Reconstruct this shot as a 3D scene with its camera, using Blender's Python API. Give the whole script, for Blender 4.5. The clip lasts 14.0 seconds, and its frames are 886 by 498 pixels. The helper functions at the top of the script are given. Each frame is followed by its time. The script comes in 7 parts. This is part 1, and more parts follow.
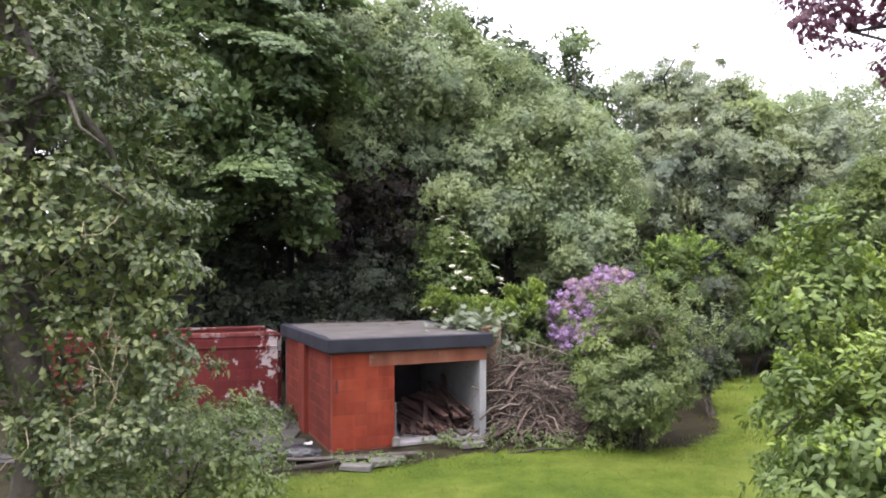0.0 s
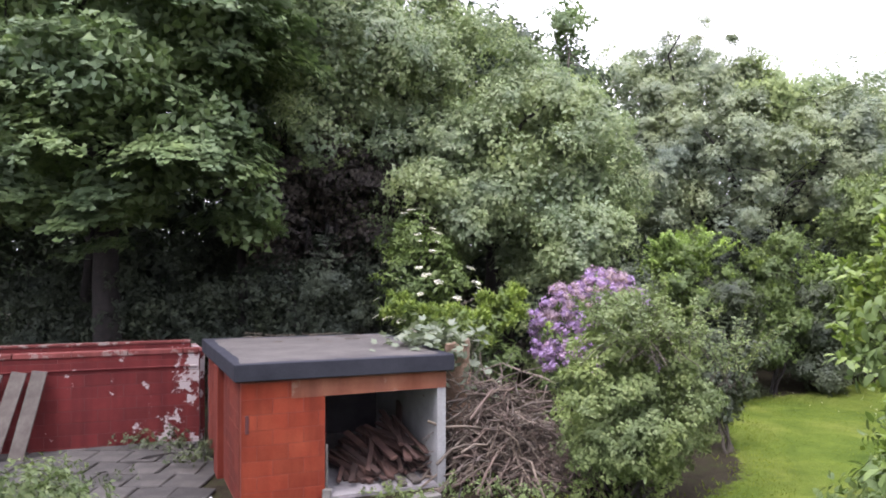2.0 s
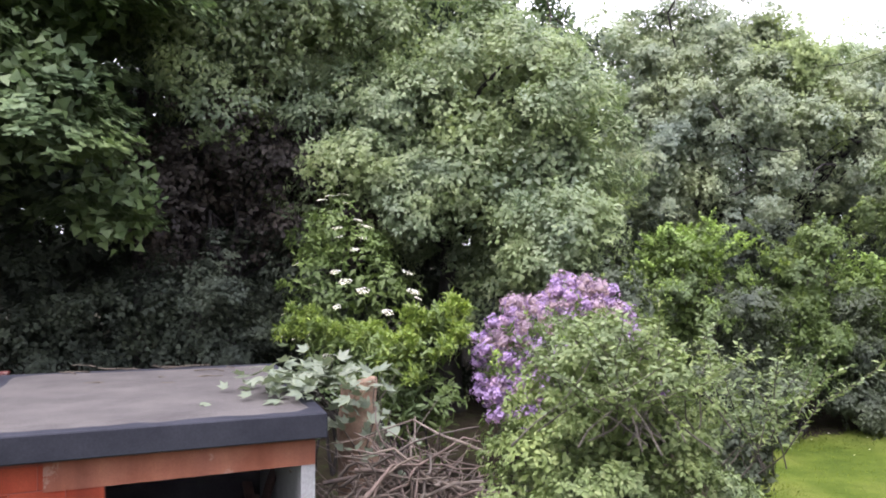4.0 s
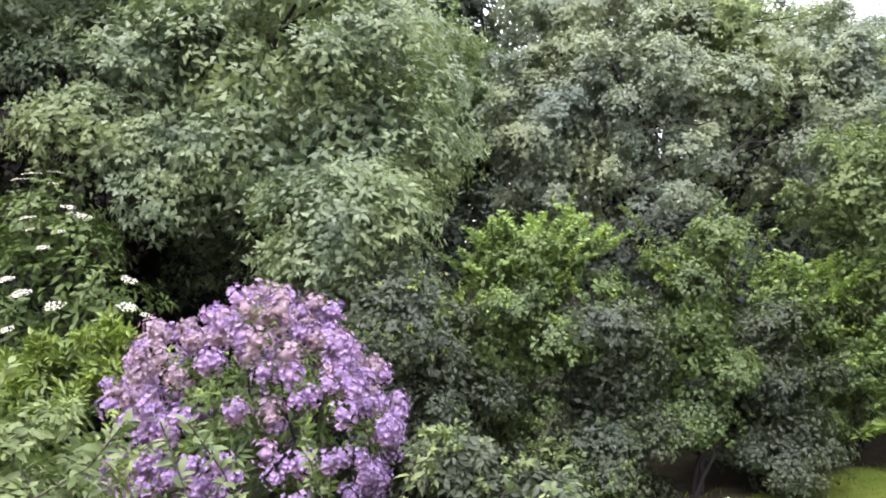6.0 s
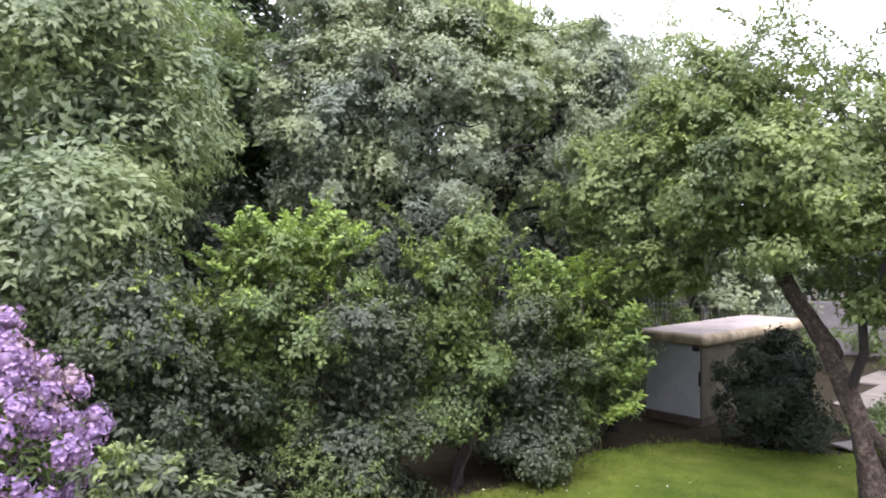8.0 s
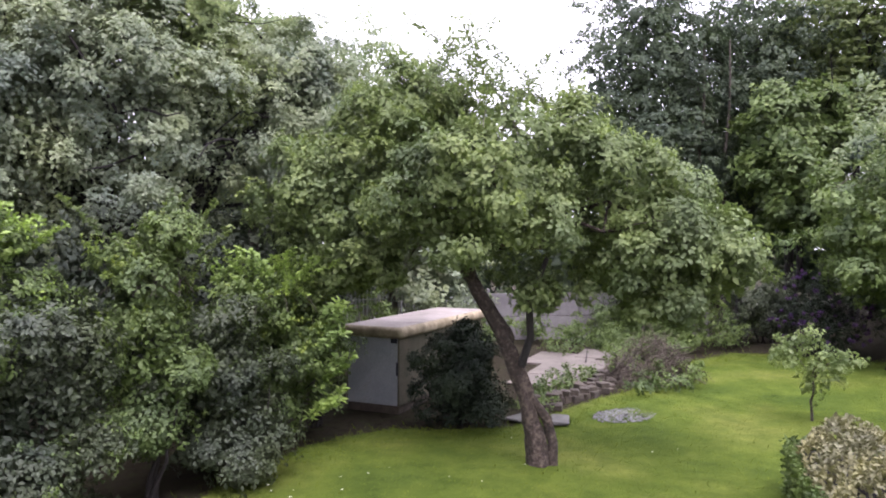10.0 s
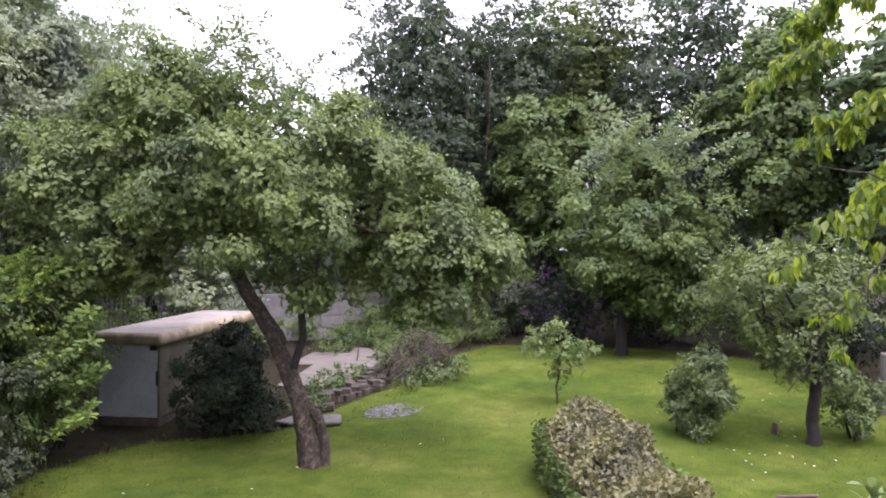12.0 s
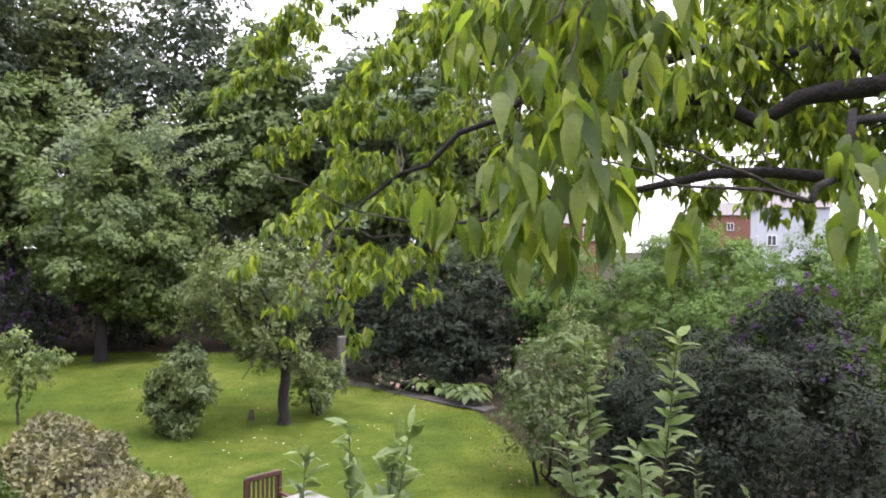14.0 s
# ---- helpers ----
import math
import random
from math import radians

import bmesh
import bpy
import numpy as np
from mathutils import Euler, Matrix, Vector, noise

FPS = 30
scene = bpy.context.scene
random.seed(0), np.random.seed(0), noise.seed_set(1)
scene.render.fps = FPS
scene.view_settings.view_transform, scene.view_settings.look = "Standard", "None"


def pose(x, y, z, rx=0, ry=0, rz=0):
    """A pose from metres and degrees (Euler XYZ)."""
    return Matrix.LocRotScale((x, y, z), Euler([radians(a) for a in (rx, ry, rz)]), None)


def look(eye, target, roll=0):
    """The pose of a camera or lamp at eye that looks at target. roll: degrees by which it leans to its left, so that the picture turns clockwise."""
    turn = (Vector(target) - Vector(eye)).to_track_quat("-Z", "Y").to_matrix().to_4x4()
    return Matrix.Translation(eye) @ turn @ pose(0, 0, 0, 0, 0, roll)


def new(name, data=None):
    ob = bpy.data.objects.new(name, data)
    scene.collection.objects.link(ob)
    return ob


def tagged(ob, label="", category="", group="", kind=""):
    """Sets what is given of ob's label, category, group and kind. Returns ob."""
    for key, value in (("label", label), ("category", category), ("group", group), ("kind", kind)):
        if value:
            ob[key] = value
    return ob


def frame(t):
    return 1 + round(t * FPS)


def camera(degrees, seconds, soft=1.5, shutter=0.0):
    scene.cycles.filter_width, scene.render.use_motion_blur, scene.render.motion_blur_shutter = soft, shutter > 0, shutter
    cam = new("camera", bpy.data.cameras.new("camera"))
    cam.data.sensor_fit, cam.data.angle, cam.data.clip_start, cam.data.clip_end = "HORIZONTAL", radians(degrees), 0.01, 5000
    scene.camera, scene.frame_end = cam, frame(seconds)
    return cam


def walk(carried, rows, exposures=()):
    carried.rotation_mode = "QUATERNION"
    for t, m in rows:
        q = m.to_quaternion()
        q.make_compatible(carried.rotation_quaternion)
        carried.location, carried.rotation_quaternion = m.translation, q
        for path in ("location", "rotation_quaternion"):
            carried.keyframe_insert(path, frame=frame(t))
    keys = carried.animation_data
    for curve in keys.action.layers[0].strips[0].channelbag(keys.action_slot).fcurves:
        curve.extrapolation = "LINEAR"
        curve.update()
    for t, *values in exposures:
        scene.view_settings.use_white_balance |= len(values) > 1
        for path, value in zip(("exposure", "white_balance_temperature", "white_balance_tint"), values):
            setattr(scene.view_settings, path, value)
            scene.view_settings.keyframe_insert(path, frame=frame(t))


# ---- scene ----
cam = camera(64.5, 14.0, soft=1.9)
METRES, EYE, TILT, LEAN, TURN = 14.3, 3.8, 0.0, 0.0, 0.0
ROWS = [
    (0.0, 0.0, 0.0, 0.0, -0.0, 0.0, 0.0),
    (0.5, 0.0075, 0.0509, -0.0015, 0.04, 0.0, -0.01),
    (1.0, 0.0179, 0.1034, -0.0019, 0.06, -0.0, -0.01),
    (1.5, 0.0346, 0.1557, -0.0018, 0.09, -0.0, -0.04),
    (2.0, 0.0596, 0.2103, -0.0031, 0.12, 0.05, -0.03),
    (2.5, 0.0916, 0.2661, -0.0036, 0.16, 0.04, -0.02),
    (5.0, 0.231, 0.6501, -0.0042, 0.24, -0.06, -0.07),
    (5.5, 0.3052, 0.7101, -0.0054, 0.28, -0.06, -0.09),
    (6.0, 0.3997, 0.7553, -0.0051, 0.33, -0.06, -0.08),
    (6.5, 0.449, 0.7737, -0.0061, -0.74, -0.07, -0.07),
    (7.0, 0.461, 0.7765, -0.0073, -3.34, -0.03, 0.02),
    (7.5, 0.4658, 0.774, -0.006, -6.98, -0.13, -0.1),
    (8.0, 0.4654, 0.771, -0.0062, -14.23, -0.1, -0.14),
    (8.5, 0.4641, 0.7691, -0.006, -19.87, -0.14, -0.17),
    (9.0, 0.4643, 0.7671, -0.0058, -26.66, -0.17, -0.2),
    (11.5, 0.458, 0.771, -0.0053, -51.29, -0.16, -0.46),
    (12.0, 0.4596, 0.7686, -0.0044, -56.61, -0.12, -0.49),
    (12.5, 0.4605, 0.7649, -0.0035, -65.01, -0.1, -0.51),
    (13.0, 0.4605, 0.7608, -0.0036, -75.47, -0.04, -0.47),
    (13.5, 0.46, 0.7566, -0.004, -86.03, 0.03, -0.43),
    (14.0, 0.4586, 0.7538, -0.004, -96.44, 0.05, -0.37),
]
walk(cam, [(t, pose(0, 0, EYE, TILT, LEAN, TURN) @ pose(METRES * x, METRES * y, METRES * z, 90 + pitch, roll, yaw)) for t, x, y, z, yaw, pitch, roll in ROWS],
     [(0.0, 1.75, 6350, 20), (2.5, 1.86, 6150, 24), (5.5, 1.92, 6150, 23), (8.0, 1.88, 6150, 25), (9.0, 1.76, 6150, 27), (11.5, 1.48, 6100, 30), (12.5, 1.58, 6200, 27), (14.0, 1.57, 6350, 22)])

# ---- light: bright overcast sky with a veiled sun ----
SUN_ELEVATION, SUN_AZIMUTH = 62.0, 205.0   # azimuth: clockwise from +y
world = bpy.data.worlds.new("overcast_sky")
scene.world = world
world.use_nodes = True
wn, wl = world.node_tree.nodes, world.node_tree.links
wn.clear()
sky = wn.new("ShaderNodeTexSky")
sky.sky_type = "NISHITA"
sky.sun_disc = False
sky.sun_elevation = radians(SUN_ELEVATION)
sky.sun_rotation = radians(SUN_AZIMUTH)
sky.air_density, sky.dust_density, sky.ozone_density = 1.0, 4.0, 1.0
cloud = wn.new("ShaderNodeTexNoise")
cloud.inputs["Scale"].default_value = 1.6
cloud.inputs["Detail"].default_value = 5
ramp = wn.new("ShaderNodeValToRGB")
ramp.color_ramp.elements[0].position, ramp.color_ramp.elements[0].color = 0.3, (15.5, 15.8, 16.6, 1)
ramp.color_ramp.elements[1].position, ramp.color_ramp.elements[1].color = 0.75, (18.5, 18.5, 18.9, 1)
mixc = wn.new("ShaderNodeMixRGB")
mixc.inputs[0].default_value = 0.82
bg = wn.new("ShaderNodeBackground")
bg.inputs["Strength"].default_value = 0.105
wo = wn.new("ShaderNodeOutputWorld")
wl.new(cloud.outputs["Fac"], ramp.inputs[0])
wl.new(sky.outputs[0], mixc.inputs[1])
wl.new(ramp.outputs[0], mixc.inputs[2])
# an overcast sky is brightest overhead and falls off towards the horizon
sky_way, sky_xyz, fall = wn.new("ShaderNodeTexCoord"), wn.new("ShaderNodeSeparateXYZ"), wn.new("ShaderNodeMapRange")
fall.inputs["To Min"].default_value, fall.inputs["To Max"].default_value = 0.45, 1.3
wl.new(sky_way.outputs["Generated"], sky_xyz.inputs[0])
wl.new(sky_xyz.outputs["Z"], fall.inputs["Value"])
veil = wn.new("ShaderNodeMixRGB")
veil.blend_type = "MULTIPLY"
veil.inputs[0].default_value = 1.0
wl.new(mixc.outputs[0], veil.inputs[1])
wl.new(fall.outputs[0], veil.inputs[2])
wl.new(veil.outputs[0], bg.inputs["Color"])
wl.new(bg.outputs[0], wo.inputs["Surface"])

sun = new("sun", bpy.data.lights.new("sun", "SUN"))
sun.data.energy, sun.data.angle, sun.data.color = 1.5, radians(24), (1.0, 0.96, 0.9)
az, el = radians(SUN_AZIMUTH), radians(SUN_ELEVATION)
sun_from = Vector((math.sin(az) * math.cos(el), math.cos(az) * math.cos(el), math.sin(el)))
sun.matrix_world = look(sun_from * 60, (0, 0, 0))

# ---- materials ----
def nodes_of(name):
    m = bpy.data.materials.new(name)
    m.use_nodes = True
    n, l = m.node_tree.nodes, m.node_tree.links
    return m, n, l, n["Principled BSDF"]


def ramp_node(n, stops):
    r = n.new("ShaderNodeValToRGB")
    e = r.color_ramp.elements
    while len(e) < len(stops):
        e.new(0.5)
    for k, (p, c) in enumerate(stops):
        e[k].position, e[k].color = p, (*c, 1)
    return r


def noise_node(n, l, scale, detail=4, rough=0.6, coords="Object"):
    t = n.new("ShaderNodeTexNoise")
    if coords == "World":
        tc, coords = n.new("ShaderNodeNewGeometry"), "Position"
    else:
        tc = n.new("ShaderNodeTexCoord")
    t.inputs["Scale"].default_value, t.inputs["Detail"].default_value, t.inputs["Roughness"].default_value = scale, detail, rough
    l.new(tc.outputs[coords], t.inputs["Vector"])
    return t


def mix_node(n, l, a, b, fac, mode="MIX"):
    m = n.new("ShaderNodeMixRGB")
    m.blend_type = mode
    for s, v in ((0, fac), (1, a), (2, b)):
        if isinstance(v, (int, float)):
            m.inputs[s].default_value = v
        elif isinstance(v, tuple):
            m.inputs[s].default_value = (*v, 1)
        else:
            l.new(v, m.inputs[s])
    return m.outputs[0]


def bump_node(n, l, height, strength, distance, bsdf):
    b = n.new("ShaderNodeBump")
    b.inputs["Strength"].default_value, b.inputs["Distance"].default_value = strength, distance
    l.new(height, b.inputs["Height"])
    l.new(b.outputs[0], bsdf.inputs["Normal"])


def leaf_material(name, dark, mid, light, gloss=0.45, through_light=0.35, tint=None, patch=0.7):
    """Leaves: colour varies leaf by leaf and in larger patches; light passes through."""
    m, n, l, b = nodes_of(name)
    geo = n.new("ShaderNodeNewGeometry")
    soft = [tuple(m0 + 0.5 * (c - m0) for c, m0 in zip(s, mid)) for s in (dark, light)]
    r = ramp_node(n, [(0.0, soft[0]), (0.5, mid), (1.0, soft[1])])
    own = n.new("ShaderNodeObjectInfo")
    both = n.new("ShaderNodeMath")
    both.operation = "ADD"
    l.new(geo.outputs["Random Per Island"], both.inputs[0])
    l.new(own.outputs["Random"], both.inputs[1])
    turn = n.new("ShaderNodeMath")
    turn.operation = "FRACT"
    l.new(both.outputs[0], turn.inputs[0])
    l.new(turn.outputs[0], r.inputs[0])
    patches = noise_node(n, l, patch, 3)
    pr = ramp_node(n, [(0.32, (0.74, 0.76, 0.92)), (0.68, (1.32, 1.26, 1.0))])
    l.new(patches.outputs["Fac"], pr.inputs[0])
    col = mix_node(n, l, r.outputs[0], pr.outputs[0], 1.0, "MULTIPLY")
    fine = noise_node(n, l, 45, 2)
    fr = ramp_node(n, [(0.3, (0.85, 0.85, 0.85)), (0.7, (1.12, 1.12, 1.1))])
    l.new(fine.outputs["Fac"], fr.inputs[0])
    col = mix_node(n, l, col, fr.outputs[0], 1.0, "MULTIPLY")
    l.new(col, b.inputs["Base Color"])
    b.inputs["Roughness"].default_value = gloss + 0.15
    b.inputs["Specular IOR Level"].default_value = 0.32
    tr = n.new("ShaderNodeBsdfTranslucent")
    tcol = mix_node(n, l, col, tint or (1.15, 1.22, 0.85), 1.0, "MULTIPLY")
    l.new(tcol, tr.inputs["Color"])
    mx = n.new("ShaderNodeMixShader")
    mx.inputs[0].default_value = through_light
    l.new(b.outputs[0], mx.inputs[1])
    l.new(tr.outputs[0], mx.inputs[2])
    l.new(mx.outputs[0], n["Material Output"].inputs["Surface"])
    return m


def rough_material(name, stops, scale, fine=40, rough=0.85, bump=0.4, depth=0.01, metal=0.0, island=False, per_object=0.0):
    """Mottled matt surface: broad stains and a fine grain, with relief."""
    m, n, l, b = nodes_of(name)
    t = noise_node(n, l, scale, 5, 0.65)
    r = ramp_node(n, stops)
    l.new(t.outputs["Fac"], r.inputs[0])
    g = noise_node(n, l, fine, 4, 0.7)
    gr = ramp_node(n, [(0.25, (0.75, 0.75, 0.75)), (0.75, (1.2, 1.2, 1.2))])
    l.new(g.outputs["Fac"], gr.inputs[0])
    col = mix_node(n, l, r.outputs[0], gr.outputs[0], 1.0, "MULTIPLY")
    if per_object or island:
        if island:
            src = n.new("ShaderNodeNewGeometry").outputs["Random Per Island"]
        else:
            src = n.new("ShaderNodeObjectInfo").outputs["Random"]
        k = per_object or 0.3
        vr = ramp_node(n, [(0.0, (1 - k,) * 3), (1.0, (1 + k,) * 3)])
        l.new(src, vr.inputs[0])
        col = mix_node(n, l, col, vr.outputs[0], 1.0, "MULTIPLY")
    l.new(col, b.inputs["Base Color"])
    b.inputs["Roughness"].default_value = rough
    b.inputs["Metallic"].default_value = metal
    bump_node(n, l, g.outputs["Fac"], bump, depth, b)
    return m


def painted_block_material(name, paint, paint2, bare, wear, streak=0.5, flaky=None):
    """Painted blockwork: worn paint that flakes off to the grey plaster below."""
    m, n, l, b = nodes_of(name)
    t = noise_node(n, l, 1.7, 5, 0.6, coords="World")
    r = ramp_node(n, [(0.3, paint), (0.7, paint2)])
    l.new(t.outputs["Fac"], r.inputs[0])
    oi = n.new("ShaderNodeObjectInfo")
    vr = ramp_node(n, [(0.0, (0.84, 0.84, 0.84)), (1.0, (1.14, 1.14, 1.14))])
    l.new(oi.outputs["Random"], vr.inputs[0])
    col = mix_node(n, l, r.outputs[0], vr.outputs[0], 1.0, "MULTIPLY")
    flake = noise_node(n, l, 3.2, 9, 0.68, coords="World")
    fr = n.new("ShaderNodeValToRGB")
    fr.color_ramp.elements[0].position, fr.color_ramp.elements[1].position = wear, wear + 0.025
    l.new(flake.outputs["Fac"], fr.inputs[0])
    big = noise_node(n, l, 0.55, 2, 0.6, coords="World")
    br = n.new("ShaderNodeValToRGB")
    br.color_ramp.elements[0].position, br.color_ramp.elements[1].position = 0.42, 0.6
    l.new(big.outputs["Fac"], br.inputs[0])
    mask = mix_node(n, l, fr.outputs[0], br.outputs[0], streak, "MULTIPLY")
    pos = n.new("ShaderNodeNewGeometry")
    if flaky:
        xyz = n.new("ShaderNodeSeparateXYZ")
        l.new(pos.outputs["Position"], xyz.inputs[0])
        rng_x = n.new("ShaderNodeMapRange")
        rng_x.inputs["From Min"].default_value, rng_x.inputs["From Max"].default_value = flaky
        rng_x.inputs["To Min"].default_value, rng_x.inputs["To Max"].default_value = -0.09, 0.07
        l.new(xyz.outputs["X"], rng_x.inputs["Value"])
        more = n.new("ShaderNodeMath")
        more.operation = "ADD"
        l.new(flake.outputs["Fac"], more.inputs[0])
        l.new(rng_x.outputs[0], more.inputs[1])
        l.new(more.outputs[0], fr.inputs[0])
        mask = fr.outputs[0]
    # dark runs of dirt down the face
    st = n.new("ShaderNodeMapping")
    st.inputs["Scale"].default_value = (5, 5, 0.7)
    l.new(pos.outputs["Position"], st.inputs["Vector"])
    runs = n.new("ShaderNodeTexNoise")
    runs.inputs["Scale"].default_value, runs.inputs["Detail"].default_value = 1.0, 6
    l.new(st.outputs[0], runs.inputs["Vector"])
    rr = ramp_node(n, [(0.3, (0.74, 0.7, 0.72)), (0.55, (1.0, 1.0, 1.0)), (0.75, (1.12, 1.18, 1.2))])
    l.new(runs.outputs["Fac"], rr.inputs[0])
    col = mix_node(n, l, col, rr.outputs[0], 1.0, "MULTIPLY")
    col = mix_node(n, l, col, bare, mask)
    grain = noise_node(n, l, 60, 5, 0.75, coords="World")
    gr = ramp_node(n, [(0.25, (0.82, 0.82, 0.82)), (0.75, (1.12, 1.12, 1.12))])
    l.new(grain.outputs["Fac"], gr.inputs[0])
    col = mix_node(n, l, col, gr.outputs[0], 1.0, "MULTIPLY")
    l.new(col, b.inputs["Base Color"])
    b.inputs["Roughness"].default_value = 0.85
    b.inputs["Specular IOR Level"].default_value = 0.2
    bump_node(n, l, grain.outputs["Fac"], 0.5, 0.006, b)
    return m


def ground_material():
    """Mown grass where the lawn is, leaf litter and soil elsewhere."""
    m, n, l, b = nodes_of("garden_ground")
    at = n.new("ShaderNodeAttribute")
    at.attribute_name = "lawn"
    broad = noise_node(n, l, 0.35, 4)
    grass = ramp_node(n, [(0.3, (0.036, 0.060, 0.011)), (0.5, (0.062, 0.088, 0.014)), (0.75, (0.104, 0.118, 0.028))])
    l.new(broad.outputs["Fac"], grass.inputs[0])
    mid = noise_node(n, l, 1.5, 7, 0.75)
    mr = ramp_node(n, [(0.3, (0.55, 0.64, 0.55)), (0.7, (1.34, 1.26, 1.3))])
    l.new(mid.outputs["Fac"], mr.inputs[0])
    gcol = mix_node(n, l, grass.outputs[0], mr.outputs[0], 1.0, "MULTIPLY")
    soilt = noise_node(n, l, 3.5, 6, 0.7)
    soil = ramp_node(n, [(0.3, (0.013, 0.010, 0.007)), (0.5, (0.026, 0.021, 0.015)), (0.68, (0.026, 0.034, 0.012))])
    l.new(soilt.outputs["Fac"], soil.inputs[0])
    edge = noise_node(n, l, 4.0, 6, 0.7)
    add = n.new("ShaderNodeMath")
    add.operation = "ADD"
    sub = n.new("ShaderNodeMath")
    sub.operation = "SUBTRACT"
    sub.inputs[1].default_value = 0.5
    l.new(edge.outputs["Fac"], sub.inputs[0])
    l.new(at.outputs["Fac"], add.inputs[0])
    l.new(sub.outputs[0], add.inputs[1])
    er = n.new("ShaderNodeValToRGB")
    er.color_ramp.elements[0].position, er.color_ramp.elements[1].position = 0.42, 0.58
    l.new(add.outputs[0], er.inputs[0])
    col = mix_node(n, l, soil.outputs[0], gcol, er.outputs[0])
    fine = noise_node(n, l, 55, 4, 0.8)
    fr = ramp_node(n, [(0.25, (0.82, 0.83, 0.8)), (0.75, (1.15, 1.15, 1.12))])
    l.new(fine.outputs["Fac"], fr.inputs[0])
    col = mix_node(n, l, col, fr.outputs[0], 1.0, "MULTIPLY")
    l.new(col, b.inputs["Base Color"])
    b.inputs["Roughness"].default_value = 0.95
    b.inputs["Specular IOR Level"].default_value = 0.05
    bump_node(n, l, fine.outputs["Fac"], 0.8, 0.03, b)
    return m


MAT_GROUND = ground_material()
MAT_GRASS = leaf_material("grass_blades", (0.066, 0.098, 0.010), (0.086, 0.118, 0.013), (0.120, 0.146, 0.022), 0.75, 0.35, patch=0.4)
L_SYC = leaf_material("sycamore_leaves", (0.054, 0.090, 0.040), (0.084, 0.128, 0.056), (0.134, 0.180, 0.084), 0.42, 0.3)
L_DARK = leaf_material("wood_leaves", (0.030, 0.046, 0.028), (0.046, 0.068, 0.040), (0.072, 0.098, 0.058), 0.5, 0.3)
L_WILLOW = leaf_material("willow_leaves", (0.096, 0.136, 0.070), (0.148, 0.196, 0.102), (0.226, 0.264, 0.165), 0.36, 0.4)
L_SALLOW = leaf_material("sallow_leaves", (0.112, 0.145, 0.090), (0.165, 0.205, 0.132), (0.235, 0.262, 0.200), 0.5, 0.3)
L_YELLOW = leaf_material("yellow_green_leaves", (0.128, 0.204, 0.046), (0.183, 0.271, 0.066), (0.244, 0.333, 0.115), 0.45, 0.35)
L_SHRUB = leaf_material("shrub_leaves", (0.044, 0.074, 0.022), (0.076, 0.116, 0.034), (0.124, 0.172, 0.056), 0.4, 0.32, patch=0.9)
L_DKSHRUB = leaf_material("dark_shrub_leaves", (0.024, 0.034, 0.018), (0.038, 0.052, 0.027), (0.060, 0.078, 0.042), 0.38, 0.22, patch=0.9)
# Near-black leaf colour with the shade of the border put into it.
L_SHADED = leaf_material("dark_shaded_leaves", (0.009, 0.015, 0.008), (0.015, 0.025, 0.013), (0.026, 0.038, 0.021), 0.7, 0.15, patch=0.9)
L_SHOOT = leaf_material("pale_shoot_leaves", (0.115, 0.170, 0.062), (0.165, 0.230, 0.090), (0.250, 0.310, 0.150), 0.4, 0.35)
# Shrub leaves darkened for the bushes that stand in shade.
L_UNDER = leaf_material("shaded_bush_leaves", (0.015, 0.022, 0.014), (0.024, 0.033, 0.021), (0.038, 0.049, 0.032), 0.65, 0.2, patch=0.9)
L_ROUND = leaf_material("variegated_leaves", (0.062, 0.092, 0.032), (0.100, 0.140, 0.048), (0.190, 0.225, 0.100), 0.42, 0.28, patch=0.9)
L_HOLLY = leaf_material("ivy_leaves", (0.028, 0.044, 0.018), (0.056, 0.080, 0.030), (0.180, 0.205, 0.085), 0.22, 0.22, patch=0.8)
L_LAUREL = leaf_material("laurel_leaves", (0.068, 0.112, 0.022), (0.115, 0.172, 0.032), (0.192, 0.236, 0.052), 0.32, 0.32, patch=0.9)
L_APPLE = leaf_material("apple_leaves", (0.062, 0.092, 0.034), (0.098, 0.138, 0.050), (0.154, 0.195, 0.082), 0.45, 0.32, patch=0.8)
L_CHERRY = leaf_material("cherry_leaves", (0.022, 0.052, 0.022), (0.120, 0.175, 0.048), (0.38, 0.43, 0.09), 0.3, 0.58, (1.5, 1.55, 0.5), patch=1.2)
L_TIPS = leaf_material("apple_tip_leaves", (0.10, 0.145, 0.045), (0.140, 0.190, 0.065), (0.200, 0.245, 0.100), 0.45, 0.35, patch=0.9)
L_PALE = leaf_material("pale_dome_leaves", (0.125, 0.170, 0.075), (0.180, 0.235, 0.105), (0.250, 0.300, 0.155), 0.5, 0.38)
L_ORCHARD = leaf_material("orchard_leaves", (0.06, 0.085, 0.03), (0.088, 0.122, 0.04), (0.135, 0.165, 0.062), 0.45, 0.32, patch=0.9)
L_MAPLE = leaf_material("maple_leaves", (0.099, 0.125, 0.082), (0.129, 0.156, 0.105), (0.183, 0.203, 0.150), 0.45, 0.3)
L_COPPER = leaf_material("copper_leaves", (0.034, 0.018, 0.031), (0.063, 0.029, 0.053), (0.097, 0.052, 0.077), 0.4, 0.3, (2.002, 0.980, 1.400))
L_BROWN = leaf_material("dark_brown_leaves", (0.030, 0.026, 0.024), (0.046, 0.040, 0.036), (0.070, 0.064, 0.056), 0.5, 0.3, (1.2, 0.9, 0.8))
L_HEDGE = leaf_material("hedge_leaves", (0.055, 0.105, 0.020), (0.082, 0.145, 0.028), (0.125, 0.195, 0.045), 0.45, 0.4)
